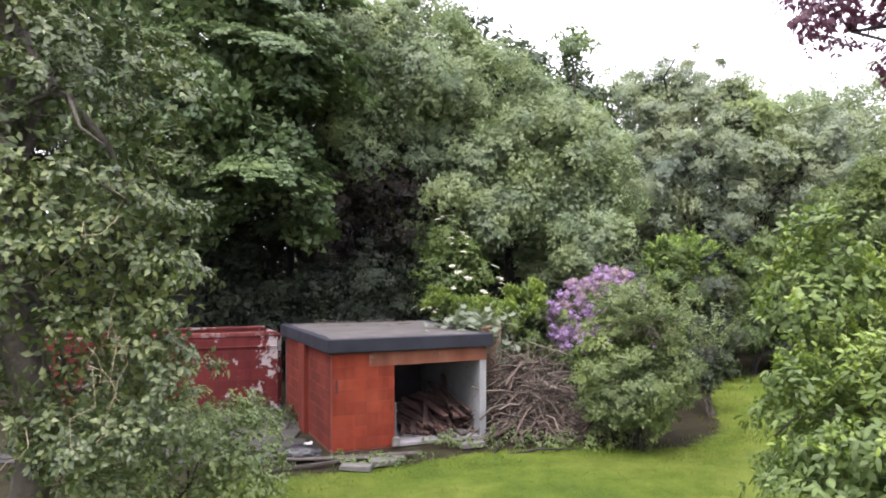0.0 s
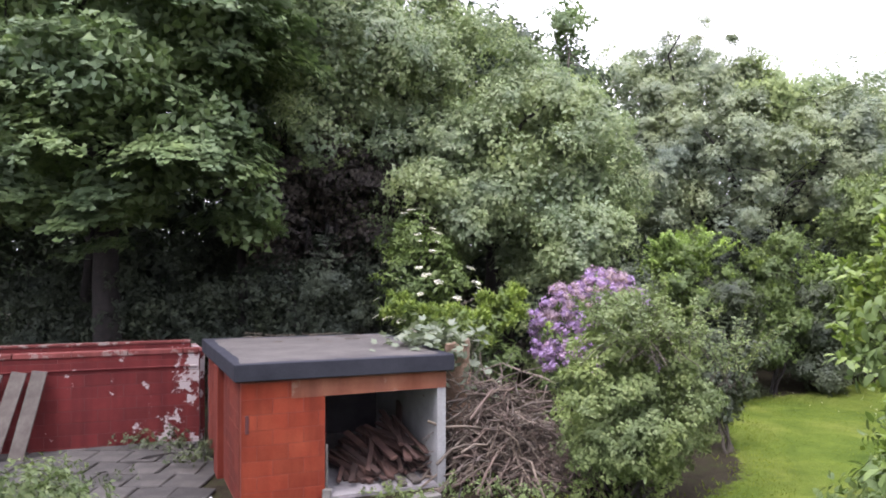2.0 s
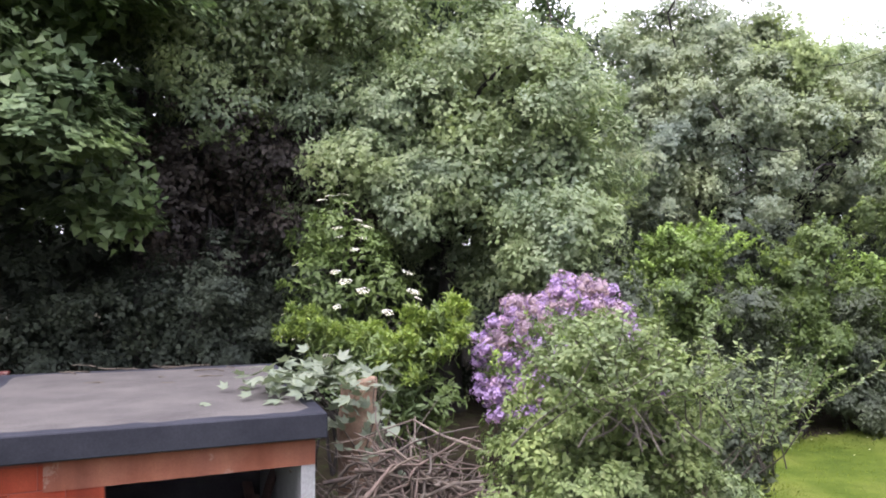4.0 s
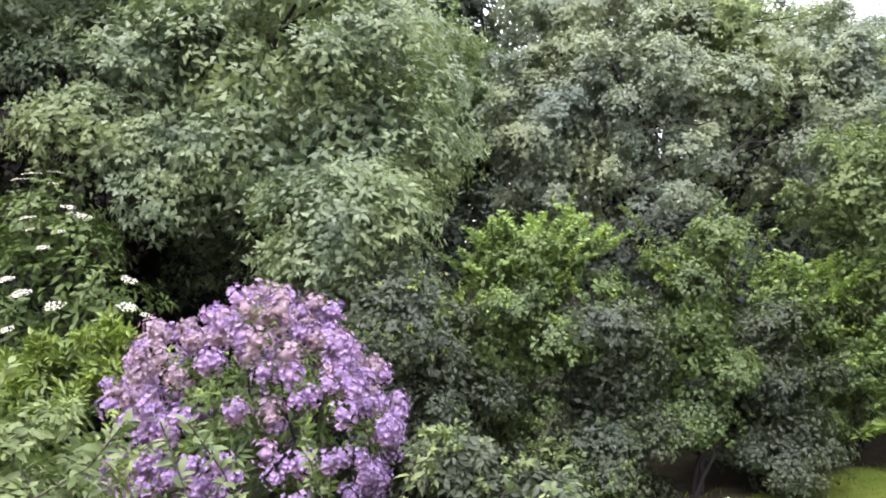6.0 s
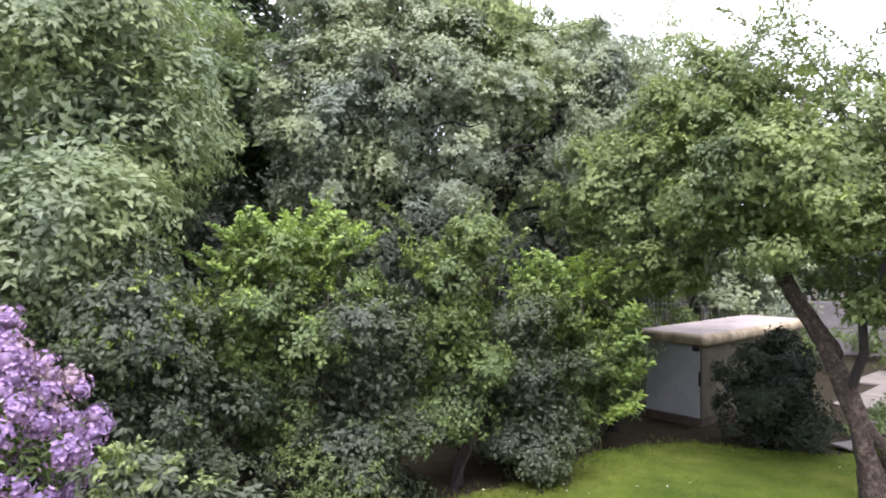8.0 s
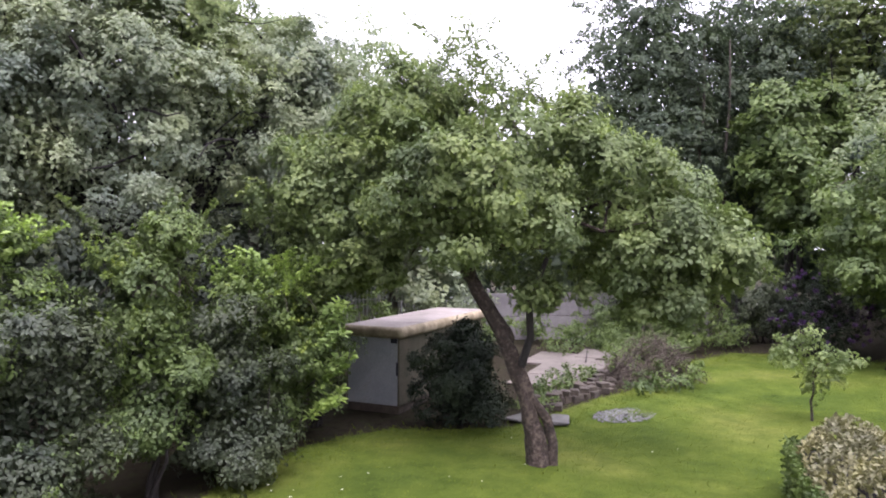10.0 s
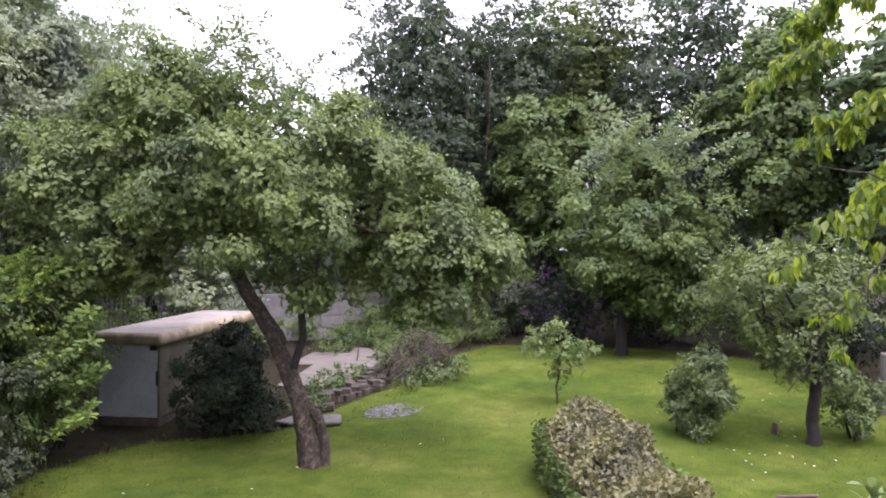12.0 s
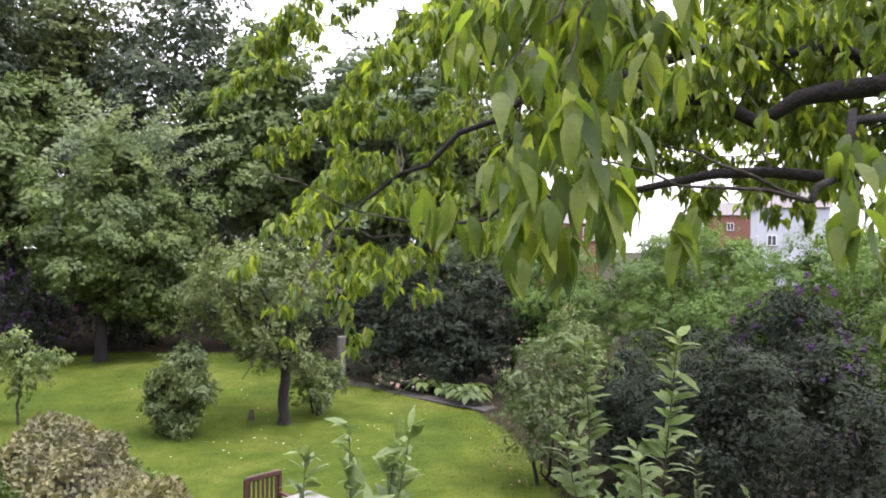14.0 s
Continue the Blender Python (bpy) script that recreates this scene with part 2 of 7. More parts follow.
L_BROWNHEDGE = leaf_material("clipped_hedge_leaves", (0.084, 0.078, 0.042), (0.140, 0.138, 0.072), (0.215, 0.215, 0.130), 0.5, 0.25, (0.858, 0.913, 0.501), patch=1.2)
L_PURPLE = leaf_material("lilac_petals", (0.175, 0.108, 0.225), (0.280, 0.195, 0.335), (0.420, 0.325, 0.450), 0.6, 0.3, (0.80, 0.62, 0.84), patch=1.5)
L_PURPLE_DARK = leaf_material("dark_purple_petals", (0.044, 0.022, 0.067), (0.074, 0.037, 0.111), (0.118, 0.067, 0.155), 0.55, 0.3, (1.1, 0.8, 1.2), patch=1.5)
L_FADED = leaf_material("faded_petals", (0.216, 0.152, 0.200), (0.288, 0.216, 0.256), (0.336, 0.264, 0.264), 0.6, 0.3, (0.880, 0.720, 0.720), patch=1.5)
L_WHITE = leaf_material("white_flowers", (0.444, 0.459, 0.370), (0.533, 0.540, 0.466), (0.592, 0.592, 0.533), 0.6, 0.3, (1, 1, 0.9))
L_PINK = leaf_material("pink_petals", (0.36, 0.22, 0.2), (0.42, 0.29, 0.26), (0.48, 0.38, 0.34), 0.6, 0.3, (1.05, 0.9, 0.85))
BARK = rough_material("bark", [(0.3, (0.026, 0.021, 0.016)), (0.7, (0.074, 0.063, 0.050))], 6, 30, 0.95, 0.9, 0.03)
BARK_DARK = rough_material("dark_bark", [(0.3, (0.006, 0.005, 0.005)), (0.7, (0.019, 0.014, 0.013))], 6, 30, 0.95, 0.9, 0.03)
BARK_GREY = rough_material("lichen_bark", [(0.3, (0.010, 0.007, 0.005)), (0.48, (0.030, 0.020, 0.014)), (0.66, (0.085, 0.066, 0.050))], 11, 22, 0.95, 1.0, 0.06)
TWIG = rough_material("dead_twigs", [(0.3, (0.032, 0.025, 0.017)), (0.7, (0.076, 0.059, 0.043))], 8, 60, 0.9, 0.5, 0.005, island=True)
TWIG_PALE = rough_material("bleached_branches", [(0.3, (0.040, 0.030, 0.023)), (0.7, (0.118, 0.094, 0.072))], 6, 60, 0.85, 0.5, 0.005, per_object=0.45)
TWIG_DARK = rough_material("dark_dead_wood", [(0.3, (0.037, 0.027, 0.022)), (0.7, (0.104, 0.074, 0.059))], 8, 60, 0.9, 0.5, 0.005, island=True)
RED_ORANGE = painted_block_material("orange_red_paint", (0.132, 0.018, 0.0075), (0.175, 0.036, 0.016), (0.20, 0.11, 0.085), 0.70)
# Side wall and pier take a darker red than the front wall.
RED_SIDE = painted_block_material("darker_side_red", (0.072, 0.010, 0.006), (0.105, 0.020, 0.011), (0.15, 0.09, 0.075), 0.68)
RED_DARK = painted_block_material("oxide_red_paint", (0.058, 0.007, 0.007), (0.080, 0.012, 0.011), (0.24, 0.21, 0.21), 0.57, 0.5, (-5.6, -3.95))
LINTEL = painted_block_material("faded_lintel_paint", (0.135, 0.046, 0.026), (0.185, 0.078, 0.050), (0.19, 0.13, 0.11), 0.62)
RED_COPING = painted_block_material("worn_coping_paint", (0.075, 0.016, 0.014), (0.105, 0.030, 0.026), (0.16, 0.13, 0.12), 0.53)
MORTAR = rough_material("painted_mortar", [(0.3, (0.095, 0.014, 0.007)), (0.7, (0.130, 0.024, 0.012))], 3, 60)
MORTAR_DARK = rough_material("painted_mortar_dark", [(0.3, (0.038, 0.006, 0.006)), (0.7, (0.057, 0.011, 0.010))], 3, 60)
# Blockwork darkened for the shade inside the open bay.
SHADED_BLOCKS = rough_material("shaded_blockwork", [(0.3, (0.030, 0.028, 0.034)), (0.7, (0.060, 0.056, 0.062))], 2, 40, 0.95, 0.3)
FASCIA = rough_material("bitumen_fascia", [(0.3, (0.014, 0.015, 0.020)), (0.7, (0.025, 0.026, 0.033))], 2, 50, 0.9, 0.2)
FASCIA.node_tree.nodes["Principled BSDF"].inputs["Specular IOR Level"].default_value = 0.1
FELT = rough_material("roofing_felt", [(0.3, (0.024, 0.020, 0.019)), (0.5, (0.042, 0.037, 0.034)), (0.72, (0.062, 0.055, 0.050))], 1.4, 70, 0.9, 0.4)
WHITEWASH = rough_material("grey_whitewash", [(0.3, (0.152, 0.156, 0.160)), (0.7, (0.218, 0.221, 0.224))], 2.5, 40, 0.85, 0.3)
CONCRETE = rough_material("weathered_concrete", [(0.3, (0.050, 0.047, 0.042)), (0.55, (0.090, 0.086, 0.078)), (0.78, (0.132, 0.126, 0.116))], 1.5, 45, 0.9, 0.4, 0.008, per_object=0.12)
PALE_CONCRETE = rough_material("pale_concrete", [(0.3, (0.066, 0.056, 0.046)), (0.7, (0.125, 0.108, 0.092))], 1.2, 40, 0.9, 0.4)
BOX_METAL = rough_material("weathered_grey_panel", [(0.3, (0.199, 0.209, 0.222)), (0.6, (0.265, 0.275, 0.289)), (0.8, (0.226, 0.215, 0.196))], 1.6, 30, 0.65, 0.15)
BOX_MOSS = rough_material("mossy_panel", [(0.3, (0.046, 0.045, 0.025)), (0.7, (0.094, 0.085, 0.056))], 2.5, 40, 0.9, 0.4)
BOX_ROOF = rough_material("pale_roof_sheet", [(0.3, (0.085, 0.072, 0.064)), (0.46, (0.190, 0.166, 0.150)), (0.75, (0.265, 0.236, 0.220))], 0.9, 35, 0.85, 0.2)
MOSS_EDGE = rough_material("mossy_edge", [(0.3, (0.120, 0.096, 0.055)), (0.5, (0.210, 0.172, 0.108)), (0.7, (0.330, 0.280, 0.195))], 3, 40, 0.9, 0.4)
PLANK = rough_material("weathered_plank", [(0.3, (0.026, 0.020, 0.016)), (0.7, (0.067, 0.059, 0.051))], 4, 60, 0.9, 0.5, per_object=0.25)
# Board colour is lowered too, to deepen the shade in the bay.
LOG = rough_material("stacked_timber", [(0.3, (0.017, 0.007, 0.006)), (0.7, (0.060, 0.030, 0.022))], 5, 50, 0.9, 0.5, per_object=0.35)
STUMP_WOOD = rough_material("sawn_stump", [(0.3, (0.111, 0.067, 0.039)), (0.7, (0.233, 0.155, 0.106))], 9, 50, 0.9, 0.7, 0.02)
STONE = rough_material("walling_stone", [(0.3, (0.022, 0.017, 0.012)), (0.7, (0.056, 0.044, 0.032))], 4, 45, 0.95, 0.7, 0.015, per_object=0.3)
SLAB = rough_material("paving_slab", [(0.3, (0.012, 0.011, 0.010)), (0.5, (0.024, 0.022, 0.020)), (0.62, (0.038, 0.034, 0.031)), (0.8, (0.018, 0.022, 0.011))], 2.4, 45, 0.9, 0.4, per_object=0.4)
DUSTY = rough_material("dusty_concrete_floor", [(0.3, (0.10, 0.095, 0.10)), (0.7, (0.20, 0.19, 0.195))], 2.0, 40, 0.9, 0.3)
BLACK_BAG = rough_material("black_plastic", [(0.3, (0.009, 0.009, 0.010)), (0.7, (0.018, 0.018, 0.021))], 6, 40, 0.35, 0.5, 0.02)
WHITE_RAG = rough_material("white_plastic", [(0.3, (0.244, 0.244, 0.244)), (0.7, (0.333, 0.333, 0.333))], 6, 40, 0.5, 0.4)
BRICK = rough_material("house_brick", [(0.3, (0.118, 0.054, 0.035)), (0.7, (0.178, 0.083, 0.056))], 3, 12, 0.9, 0.2)
SLATE = rough_material("roof_slate", [(0.3, (0.089, 0.081, 0.081)), (0.7, (0.148, 0.133, 0.133))], 1, 10, 0.8, 0.2)
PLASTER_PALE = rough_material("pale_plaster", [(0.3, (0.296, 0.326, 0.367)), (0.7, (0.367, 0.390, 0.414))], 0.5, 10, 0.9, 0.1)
WHITE_FRAME = rough_material("white_window_frame", [(0.3, (0.518, 0.518, 0.518)), (0.7, (0.592, 0.592, 0.592))], 2, 20, 0.5, 0.05)
TEAK = rough_material("garden_teak", [(0.3, (0.034, 0.013, 0.007)), (0.7, (0.063, 0.028, 0.017))], 8, 60, 0.6, 0.3, 0.004)
TABLETOP = rough_material("pale_tabletop", [(0.3, (0.137, 0.130, 0.124)), (0.7, (0.179, 0.173, 0.163))], 3, 40, 0.6, 0.1)
STEEL = rough_material("galvanised_steel", [(0.3, (0.259, 0.266, 0.274)), (0.7, (0.370, 0.377, 0.385))], 4, 30, 0.5, 0.1, metal=0.6)
GLASS, _, _, _b = nodes_of("window_glass")
_b.inputs["Base Color"].default_value = (0.03, 0.035, 0.04, 1)
_b.inputs["Roughness"].default_value = 0.06
ASH = rough_material("grey_ash", [(0.3, (0.079, 0.078, 0.081)), (0.7, (0.158, 0.156, 0.159))], 3, 40, 0.9, 0.4)
FENCE = rough_material("grey_fence_concrete", [(0.3, (0.085, 0.080, 0.082)), (0.7, (0.150, 0.142, 0.142))], 1.5, 45, 0.9, 0.4, per_object=0.15)

# ---- tools ----
def link_mesh(name, verts, faces, mat, parent=None, label="", smooth=False):
    """A mesh object from arrays of vertices and of faces (all triangles, or all quads)."""
    me = bpy.data.meshes.new(name)
    v = np.asarray(verts, np.float32).reshape(-1, 3)
    fa = np.asarray(faces, np.int32)
    k = fa.shape[1]
    me.vertices.add(len(v))
    me.vertices.foreach_set("co", v.ravel())
    me.loops.add(fa.size)
    me.loops.foreach_set("vertex_index", fa.ravel())
    me.polygons.add(len(fa))
    me.polygons.foreach_set("loop_start", np.arange(0, fa.size, k, dtype=np.int32))
    if smooth:
        me.polygons.foreach_set("use_smooth", np.ones(len(fa), bool))
    me.update(calc_edges=True)
    me.materials.append(mat)
    ob = new(name, me)
    if parent:
        ob.parent = parent
    if label:
        ob["label"] = label
    return ob


def part(name, bm, mat, parent, label=""):
    me = bpy.data.meshes.new(name)
    bm.to_mesh(me)
    bm.free()
    me.materials.append(mat)
    ob = new(name, me)
    ob.parent = parent
    if label:
        ob["label"] = label
    return ob


def thing(name, at, label, category, group="", kind=""):
    """An empty at the base of a thing."""
    ob = new(name)
    ob.location = at
    ob.empty_display_size = 0.1
    return tagged(ob, label, category, group, kind)


def box(bm, centre, size, m=None, bevel=0.0, jitter=0.0, rng=random, seg=1):
    """A box with bevelled edges, turned by m about its own centre."""
    r = bmesh.ops.create_cube(bm, size=1.0)
    vs = r["verts"]
    for v in vs:
        v.co = Vector((v.co.x * size[0], v.co.y * size[1], v.co.z * size[2]))
        if jitter:
            v.co += Vector((rng.uniform(-jitter, jitter), rng.uniform(-jitter, jitter), rng.uniform(-jitter, jitter)))
    if bevel:
        es = list({e for v in vs for e in v.link_edges})
        g = bmesh.ops.bevel(bm, geom=es, offset=bevel, segments=seg, profile=0.5, affect="EDGES")
        vs = list({v for f in g["faces"] for v in f.verts} | {v for v in vs if v.is_valid})
    for v in vs:
        v.co = (m.to_3x3() @ v.co if m else v.co) + Vector(centre)
    return vs


def one_box(name, centre, size, mat, parent, rz=0.0, m=None, bevel=0.01, label="", jitter=0.0, seg=1):
    bm = bmesh.new()
    box(bm, (0, 0, 0), size, None, bevel, jitter, seg=seg)
    ob = part(name, bm, mat, parent, label)
    ob.matrix_basis = Matrix.Translation(centre) @ (m if m else pose(0, 0, 0, 0, 0, rz))
    return ob


def tube_arrays(path, radii, seg=7, ruff=0.0, rng=None):
    """A tapered tube along a path: vertices and quads."""
    p = np.asarray(path, float)
    r = np.broadcast_to(np.asarray(radii, float), (len(p),))
    t = np.gradient(p, axis=0)
    t /= np.linalg.norm(t, axis=1)[:, None] + 1e-9
    ref = np.where(np.abs(t[:, 2:3]) > 0.9, np.array([[1.0, 0, 0]]), np.array([[0, 0, 1.0]]))
    a = np.cross(t, ref)
    a /= np.linalg.norm(a, axis=1)[:, None] + 1e-9
    for i in range(1, len(a)):
        if np.dot(a[i], a[i - 1]) < 0:
            a[i] = -a[i]
    b = np.cross(t, a)
    ang = np.linspace(0, 2 * np.pi, seg, endpoint=False)
    ring = a[:, None] * np.cos(ang)[None, :, None] + b[:, None] * np.sin(ang)[None, :, None]
    rr = r[:, None, None]
    if ruff and rng is not None:
        rr = rr * (1 + rng.uniform(-ruff, ruff, (len(p), seg, 1)))
    v = (p[:, None] + ring * rr).reshape(-1, 3)
    f = []
    for i in range(len(p) - 1):
        for j in range(seg):
            k = (j + 1) % seg
            f.append((i * seg + j, i * seg + k, (i + 1) * seg + k, (i + 1) * seg + j))
    return v, np.array(f)


def join_tubes(tubes):
    vs, fs, o = [], [], 0
    for v, f in tubes:
        vs.append(v)
        fs.append(f + o)
        o += len(v)
    return np.concatenate(vs), np.concatenate(fs)


def wander(a, b, rng, steps=6, bend=0.12, sag=0.0):
    """A crooked line from a to b."""
    a, b = np.asarray(a, float), np.asarray(b, float)
    s = np.linspace(0, 1, steps)[:, None]
    d = np.linalg.norm(b - a)
    off = rng.normal(0, bend * d, (steps, 3))
    off = (off + np.roll(off, 1, 0)) / 2 * np.sin(np.pi * s)
    p = a + (b - a) * s + off
    p[:, 2] -= sag * np.sin(np.pi * s[:, 0])
    return p


def unit(v):
    return v / (np.linalg.norm(v, axis=-1, keepdims=True) + 1e-9)


def leaf_arrays(p, axis, normal, length, width, fold=0.18, curl=0.12):
    """Pointed leaves, folded along the midrib and bent down at the tip: six vertices, four triangles each, or four and two where small."""
    n = len(p)
    axis = unit(axis)
    side = unit(np.cross(axis, normal))
    nor = np.cross(side, axis)
    L, W = length[:, None], width[:, None]
    base = p
    left = p + axis * L * 0.45 + side * W * 0.5 + nor * W * fold
    right = p + axis * L * 0.45 - side * W * 0.5 + nor * W * fold
    tip = p + axis * L - nor * L * curl
    v = np.stack([base, left, tip, right], 1).reshape(-1, 3)
    i = np.arange(n)[:, None] * 4
    f = np.concatenate([i + np.array([[0, 2, 1]]), i + np.array([[0, 3, 2]])], 1).reshape(-1, 3)
    return v, f


def full_leaf_arrays(p, axis, normal, length, width, fold=0.16, curl=0.16):
    """Leaves with a rounded outline for what stands near: six vertices, four triangles each."""
    n = len(p)
    axis = unit(axis)
    side = unit(np.cross(axis, normal))
    nor = np.cross(side, axis)
    L, W = length[:, None], width[:, None]
    row = [p]
    for s, a, w in ((1, 0.3, 0.44), (1, 0.66, 0.4), (0, 1.0, 0.0), (-1, 0.66, 0.4), (-1, 0.3, 0.44)):
        row.append(p + axis * L * a + side * W * s * w + nor * (W * fold * abs(s) - L * curl * a * a))
    v = np.stack(row, 1).reshape(-1, 3)
    i = np.arange(n)[:, None] * 6
    f = np.concatenate([i + np.array([t]) for t in ((0, 5, 1), (1, 5, 4), (1, 4, 2), (2, 4, 3))], 1).reshape(-1, 3)
    return v, f


def small_leaf_arrays(p, axis, normal, length, width):
    """Small far leaves: one pointed triangle each."""
    axis = unit(axis)
    side = unit(np.cross(axis, normal)) * width[:, None] * 0.55
    a = p + axis * length[:, None] * 0.2
    v = np.stack([a - side, a + side, p + axis * length[:, None]], 1).reshape(-1, 3)
    return v, np.arange(len(v)).reshape(-1, 3)


def crown_clumps(rng, blobs, clumps, bottom=0.35, spread=0.1, lumpy=1.0):
    """Places on the rough skin of some rounded masses, none deep inside a neighbour, and the way outwards there."""
    b = np.array(blobs, float)
    area = (b[:, 3] * b[:, 4] + b[:, 3] * b[:, 5] + b[:, 4] * b[:, 5])
    m = clumps * 4
    k = rng.choice(len(b), m, p=area / area.sum())
    d = unit(rng.normal(0, 1, (m, 3)))
    fac = 1.0 - np.abs(rng.normal(0, spread, m)) + rng.normal(0, 0.04, m)
    lump = 1 + lumpy * (0.13 * np.sin(d[:, 0] * 5.1 + k * 1.7) * np.cos(d[:, 1] * 4.3 + k) + 0.09 * np.sin(d[:, 2] * 9 + d[:, 0] * 7 + k * 2.3))
    c = b[k, :3] + d * b[k, 3:6] * (fac * lump)[:, None]
    keep = (d[:, 2] > -0.3) | (rng.random(m) < bottom)
    for i in range(len(b)):
        keep &= (k == i) | (np.linalg.norm((c - b[i, :3]) / b[i, 3:6], axis=1) > 0.8)
    idx = np.nonzero(keep)[0][:clumps]
    out = unit(d * b[k, 3:6].max(1)[:, None] / b[k, 3:6])
    return c[idx], out[idx]


def foliage(name, rng, blobs, clumps, per, clump_r, leaf, mat, parent, droop=0.25, up=0.35, aspect=0.5, bottom=0.35, spread=0.1, flat=0.6, origin=(0, 0, 0), label="", floor=0.03, bough=None, gaps=0.08, sprays=1.3, lite=False, tip_mat=None, tiered=False, full=False, lumpy=1.0):
    """A crown: domed boughs (or flat drooping tiers) all over its skin, leaves shingled over each dome, and large leaves in the depth."""
    b = np.array(blobs, float)
    mean = b[:, 3:6].mean(1)
    total = clumps * per
    rb = bough if bough else float(np.clip(0.24 * np.average(mean, weights=mean ** 2), 0.14, 0.8))
    area = (4 * np.pi * mean ** 2).sum() * 0.75
    nb = int(np.clip(0.8 * area / (np.pi * rb * rb), 12, 900))
    c, out = crown_clumps(rng, blobs, nb, bottom, spread, lumpy)
    c = c - out * rb * rng.uniform(0.0, 1.5, (len(c), 1))
    if gaps:
        hole = rng.random(len(c)) > gaps
        c, out = c[hole], out[hole]
    per_b = max(6, total // len(c))
    # each bough carries twig ends, each twig end a tuft of leaves
    tuft = 8
    twigs = max(2, per_b // tuft)
    nt = len(c) * twigs
    ti = np.repeat(np.arange(len(c)), twigs)
    dt = unit(rng.normal(0, 1, (nt, 3)) + out[ti] * 0.9 + np.array([0, 0, 0.7]))
    rad = rng.uniform(0.55, 1.35, len(c))[ti] * rb * (1.0 + rng.normal(0, 0.17, nt) + (rng.random(nt) < 0.1) * rng.uniform(0.15, 0.5, nt))
    tc = c[ti] + dt * rad[:, None] * np.array([1.15, 1.15, flat + 0.15])
    if tiered:
        # fans of leaves that reach outwards and droop at the rim, shingled on top, bare below
        h = out[ti] * np.array([1, 1, 0]) + np.repeat(rng.normal(0, 0.35, (len(c), 3)), twigs, 0) * np.array([1, 1, 0])
        h = unit(h)
        side = np.stack([-h[:, 1], h[:, 0], 0 * h[:, 0]], 1)
        s1, w1 = rng.random(nt) ** 0.75, rng.uniform(-1, 1, nt)
        size = (rng.uniform(0.7, 1.45, len(c))[ti] * rb)[:, None]
        lobe = (1 + 0.25 * np.sin(w1 * 7 + ti))[:, None]
        tc = c[ti] + size * (h * (s1 * 1.7 - 0.7)[:, None] * lobe + side * (w1 * (1.0 - 0.5 * s1))[:, None] + np.array([0, 0, 1.0]) * (-0.55 * s1 ** 2 - 0.25 * w1 ** 2 + rng.normal(0, 0.06, nt))[:, None])
        dt = unit(np.array([0, 0, 1.0]) + h * (0.25 + 0.5 * s1)[:, None] + rng.normal(0, 0.22, (nt, 3)))
    n = nt * tuft
    li = np.repeat(np.arange(nt), tuft)
    e = unit(h[li] * 0.5 + rng.normal(0, 0.75, (n, 3)) * np.array([1, 1, 0.35])) if tiered else unit(dt[li] * 0.55 + rng.normal(0, 0.8, (n, 3)))
    p = tc[li] + e * leaf * rng.uniform(0.1, 0.75, (n, 1))
    normal = unit(dt[li] + out[ti][li] * 0.35 + np.array([0, 0, up]) + rng.normal(0, 0.2, (n, 3)))
    axis = e - np.array([0, 0, droop])
    axis = axis - normal * (axis * normal).sum(1, keepdims=True) * 0.75
    L = leaf * rng.uniform(0.65, 1.3, n)
    # sprays that stand out of the boughs
    ns = int(len(c) * sprays)
    if ns:
        # Pale tips keep to upper boughs, which also colours in their lit tops.
        high = np.nonzero(c[:, 2] > np.quantile(c[:, 2], 0.4 if tip_mat else 0.0))[0]
        j = high[rng.integers(0, len(high), ns)]
        sd = unit(out[j] * 0.6 + rng.normal(0, 0.5, (ns, 3)) + np.array([0, 0, 0.55 - droop]))
        st = c[j] + unit(out[j] + rng.normal(0, 0.5, (ns, 3)) + np.array([0, 0, 0.4])) * rb * 0.95
        ln = rb * rng.uniform(0.35, 1.0, ns)
        m1 = 12
        s = np.tile(np.linspace(0.05, 1, m1), ns)
        jj = np.repeat(np.arange(ns), m1)
        tips = (st[jj] + sd[jj] * (ln[jj] * s)[:, None] + rng.normal(0, leaf * 0.18, (ns * m1, 3)), sd[jj] * 0.5 + unit(rng.normal(0, 1, (ns * m1, 3))) - np.array([0, 0, droop * 0.7]),
                sd[jj] * 0.3 + np.array([0, 0, 0.7]) + rng.normal(0, 0.4, (ns * m1, 3)), leaf * rng.uniform(0.6, 1.1, ns * m1))
    if ns and tip_mat:
        tv, tf = (full_leaf_arrays if full else leaf_arrays)(*tips, tips[3] * aspect)
        link_mesh("new_growth", tv - np.array(origin), tf, tip_mat, parent, "paler new growth")["kind"] = "stuff"
    elif ns:
        p = np.concatenate([p, st[jj] + sd[jj] * (ln[jj] * s)[:, None] + rng.normal(0, leaf * 0.18, (ns * m1, 3))])
        axis = np.concatenate([axis, sd[jj] * 0.5 + unit(rng.normal(0, 1, (ns * m1, 3))) - np.array([0, 0, droop * 0.7])])
        normal = np.concatenate([normal, sd[jj] * 0.3 + np.array([0, 0, 0.7]) + rng.normal(0, 0.4, (ns * m1, 3))])
        L = np.concatenate([L, leaf * rng.uniform(0.6, 1.1, ns * m1)])
    # the depth of the crown
    m = int(total * 0.2)
    k = rng.choice(len(b), m, p=mean ** 2 / (mean ** 2).sum())
    dd = unit(rng.normal(0, 1, (m, 3)))
    q = b[k, :3] + dd * b[k, 3:6] * rng.uniform(0.35, 0.74, (m, 1))
    p = np.concatenate([p, q])
    axis = np.concatenate([axis, rng.normal(0, 1, (m, 3))])
    normal = np.concatenate([normal, dd + rng.normal(0, 0.6, (m, 3))])
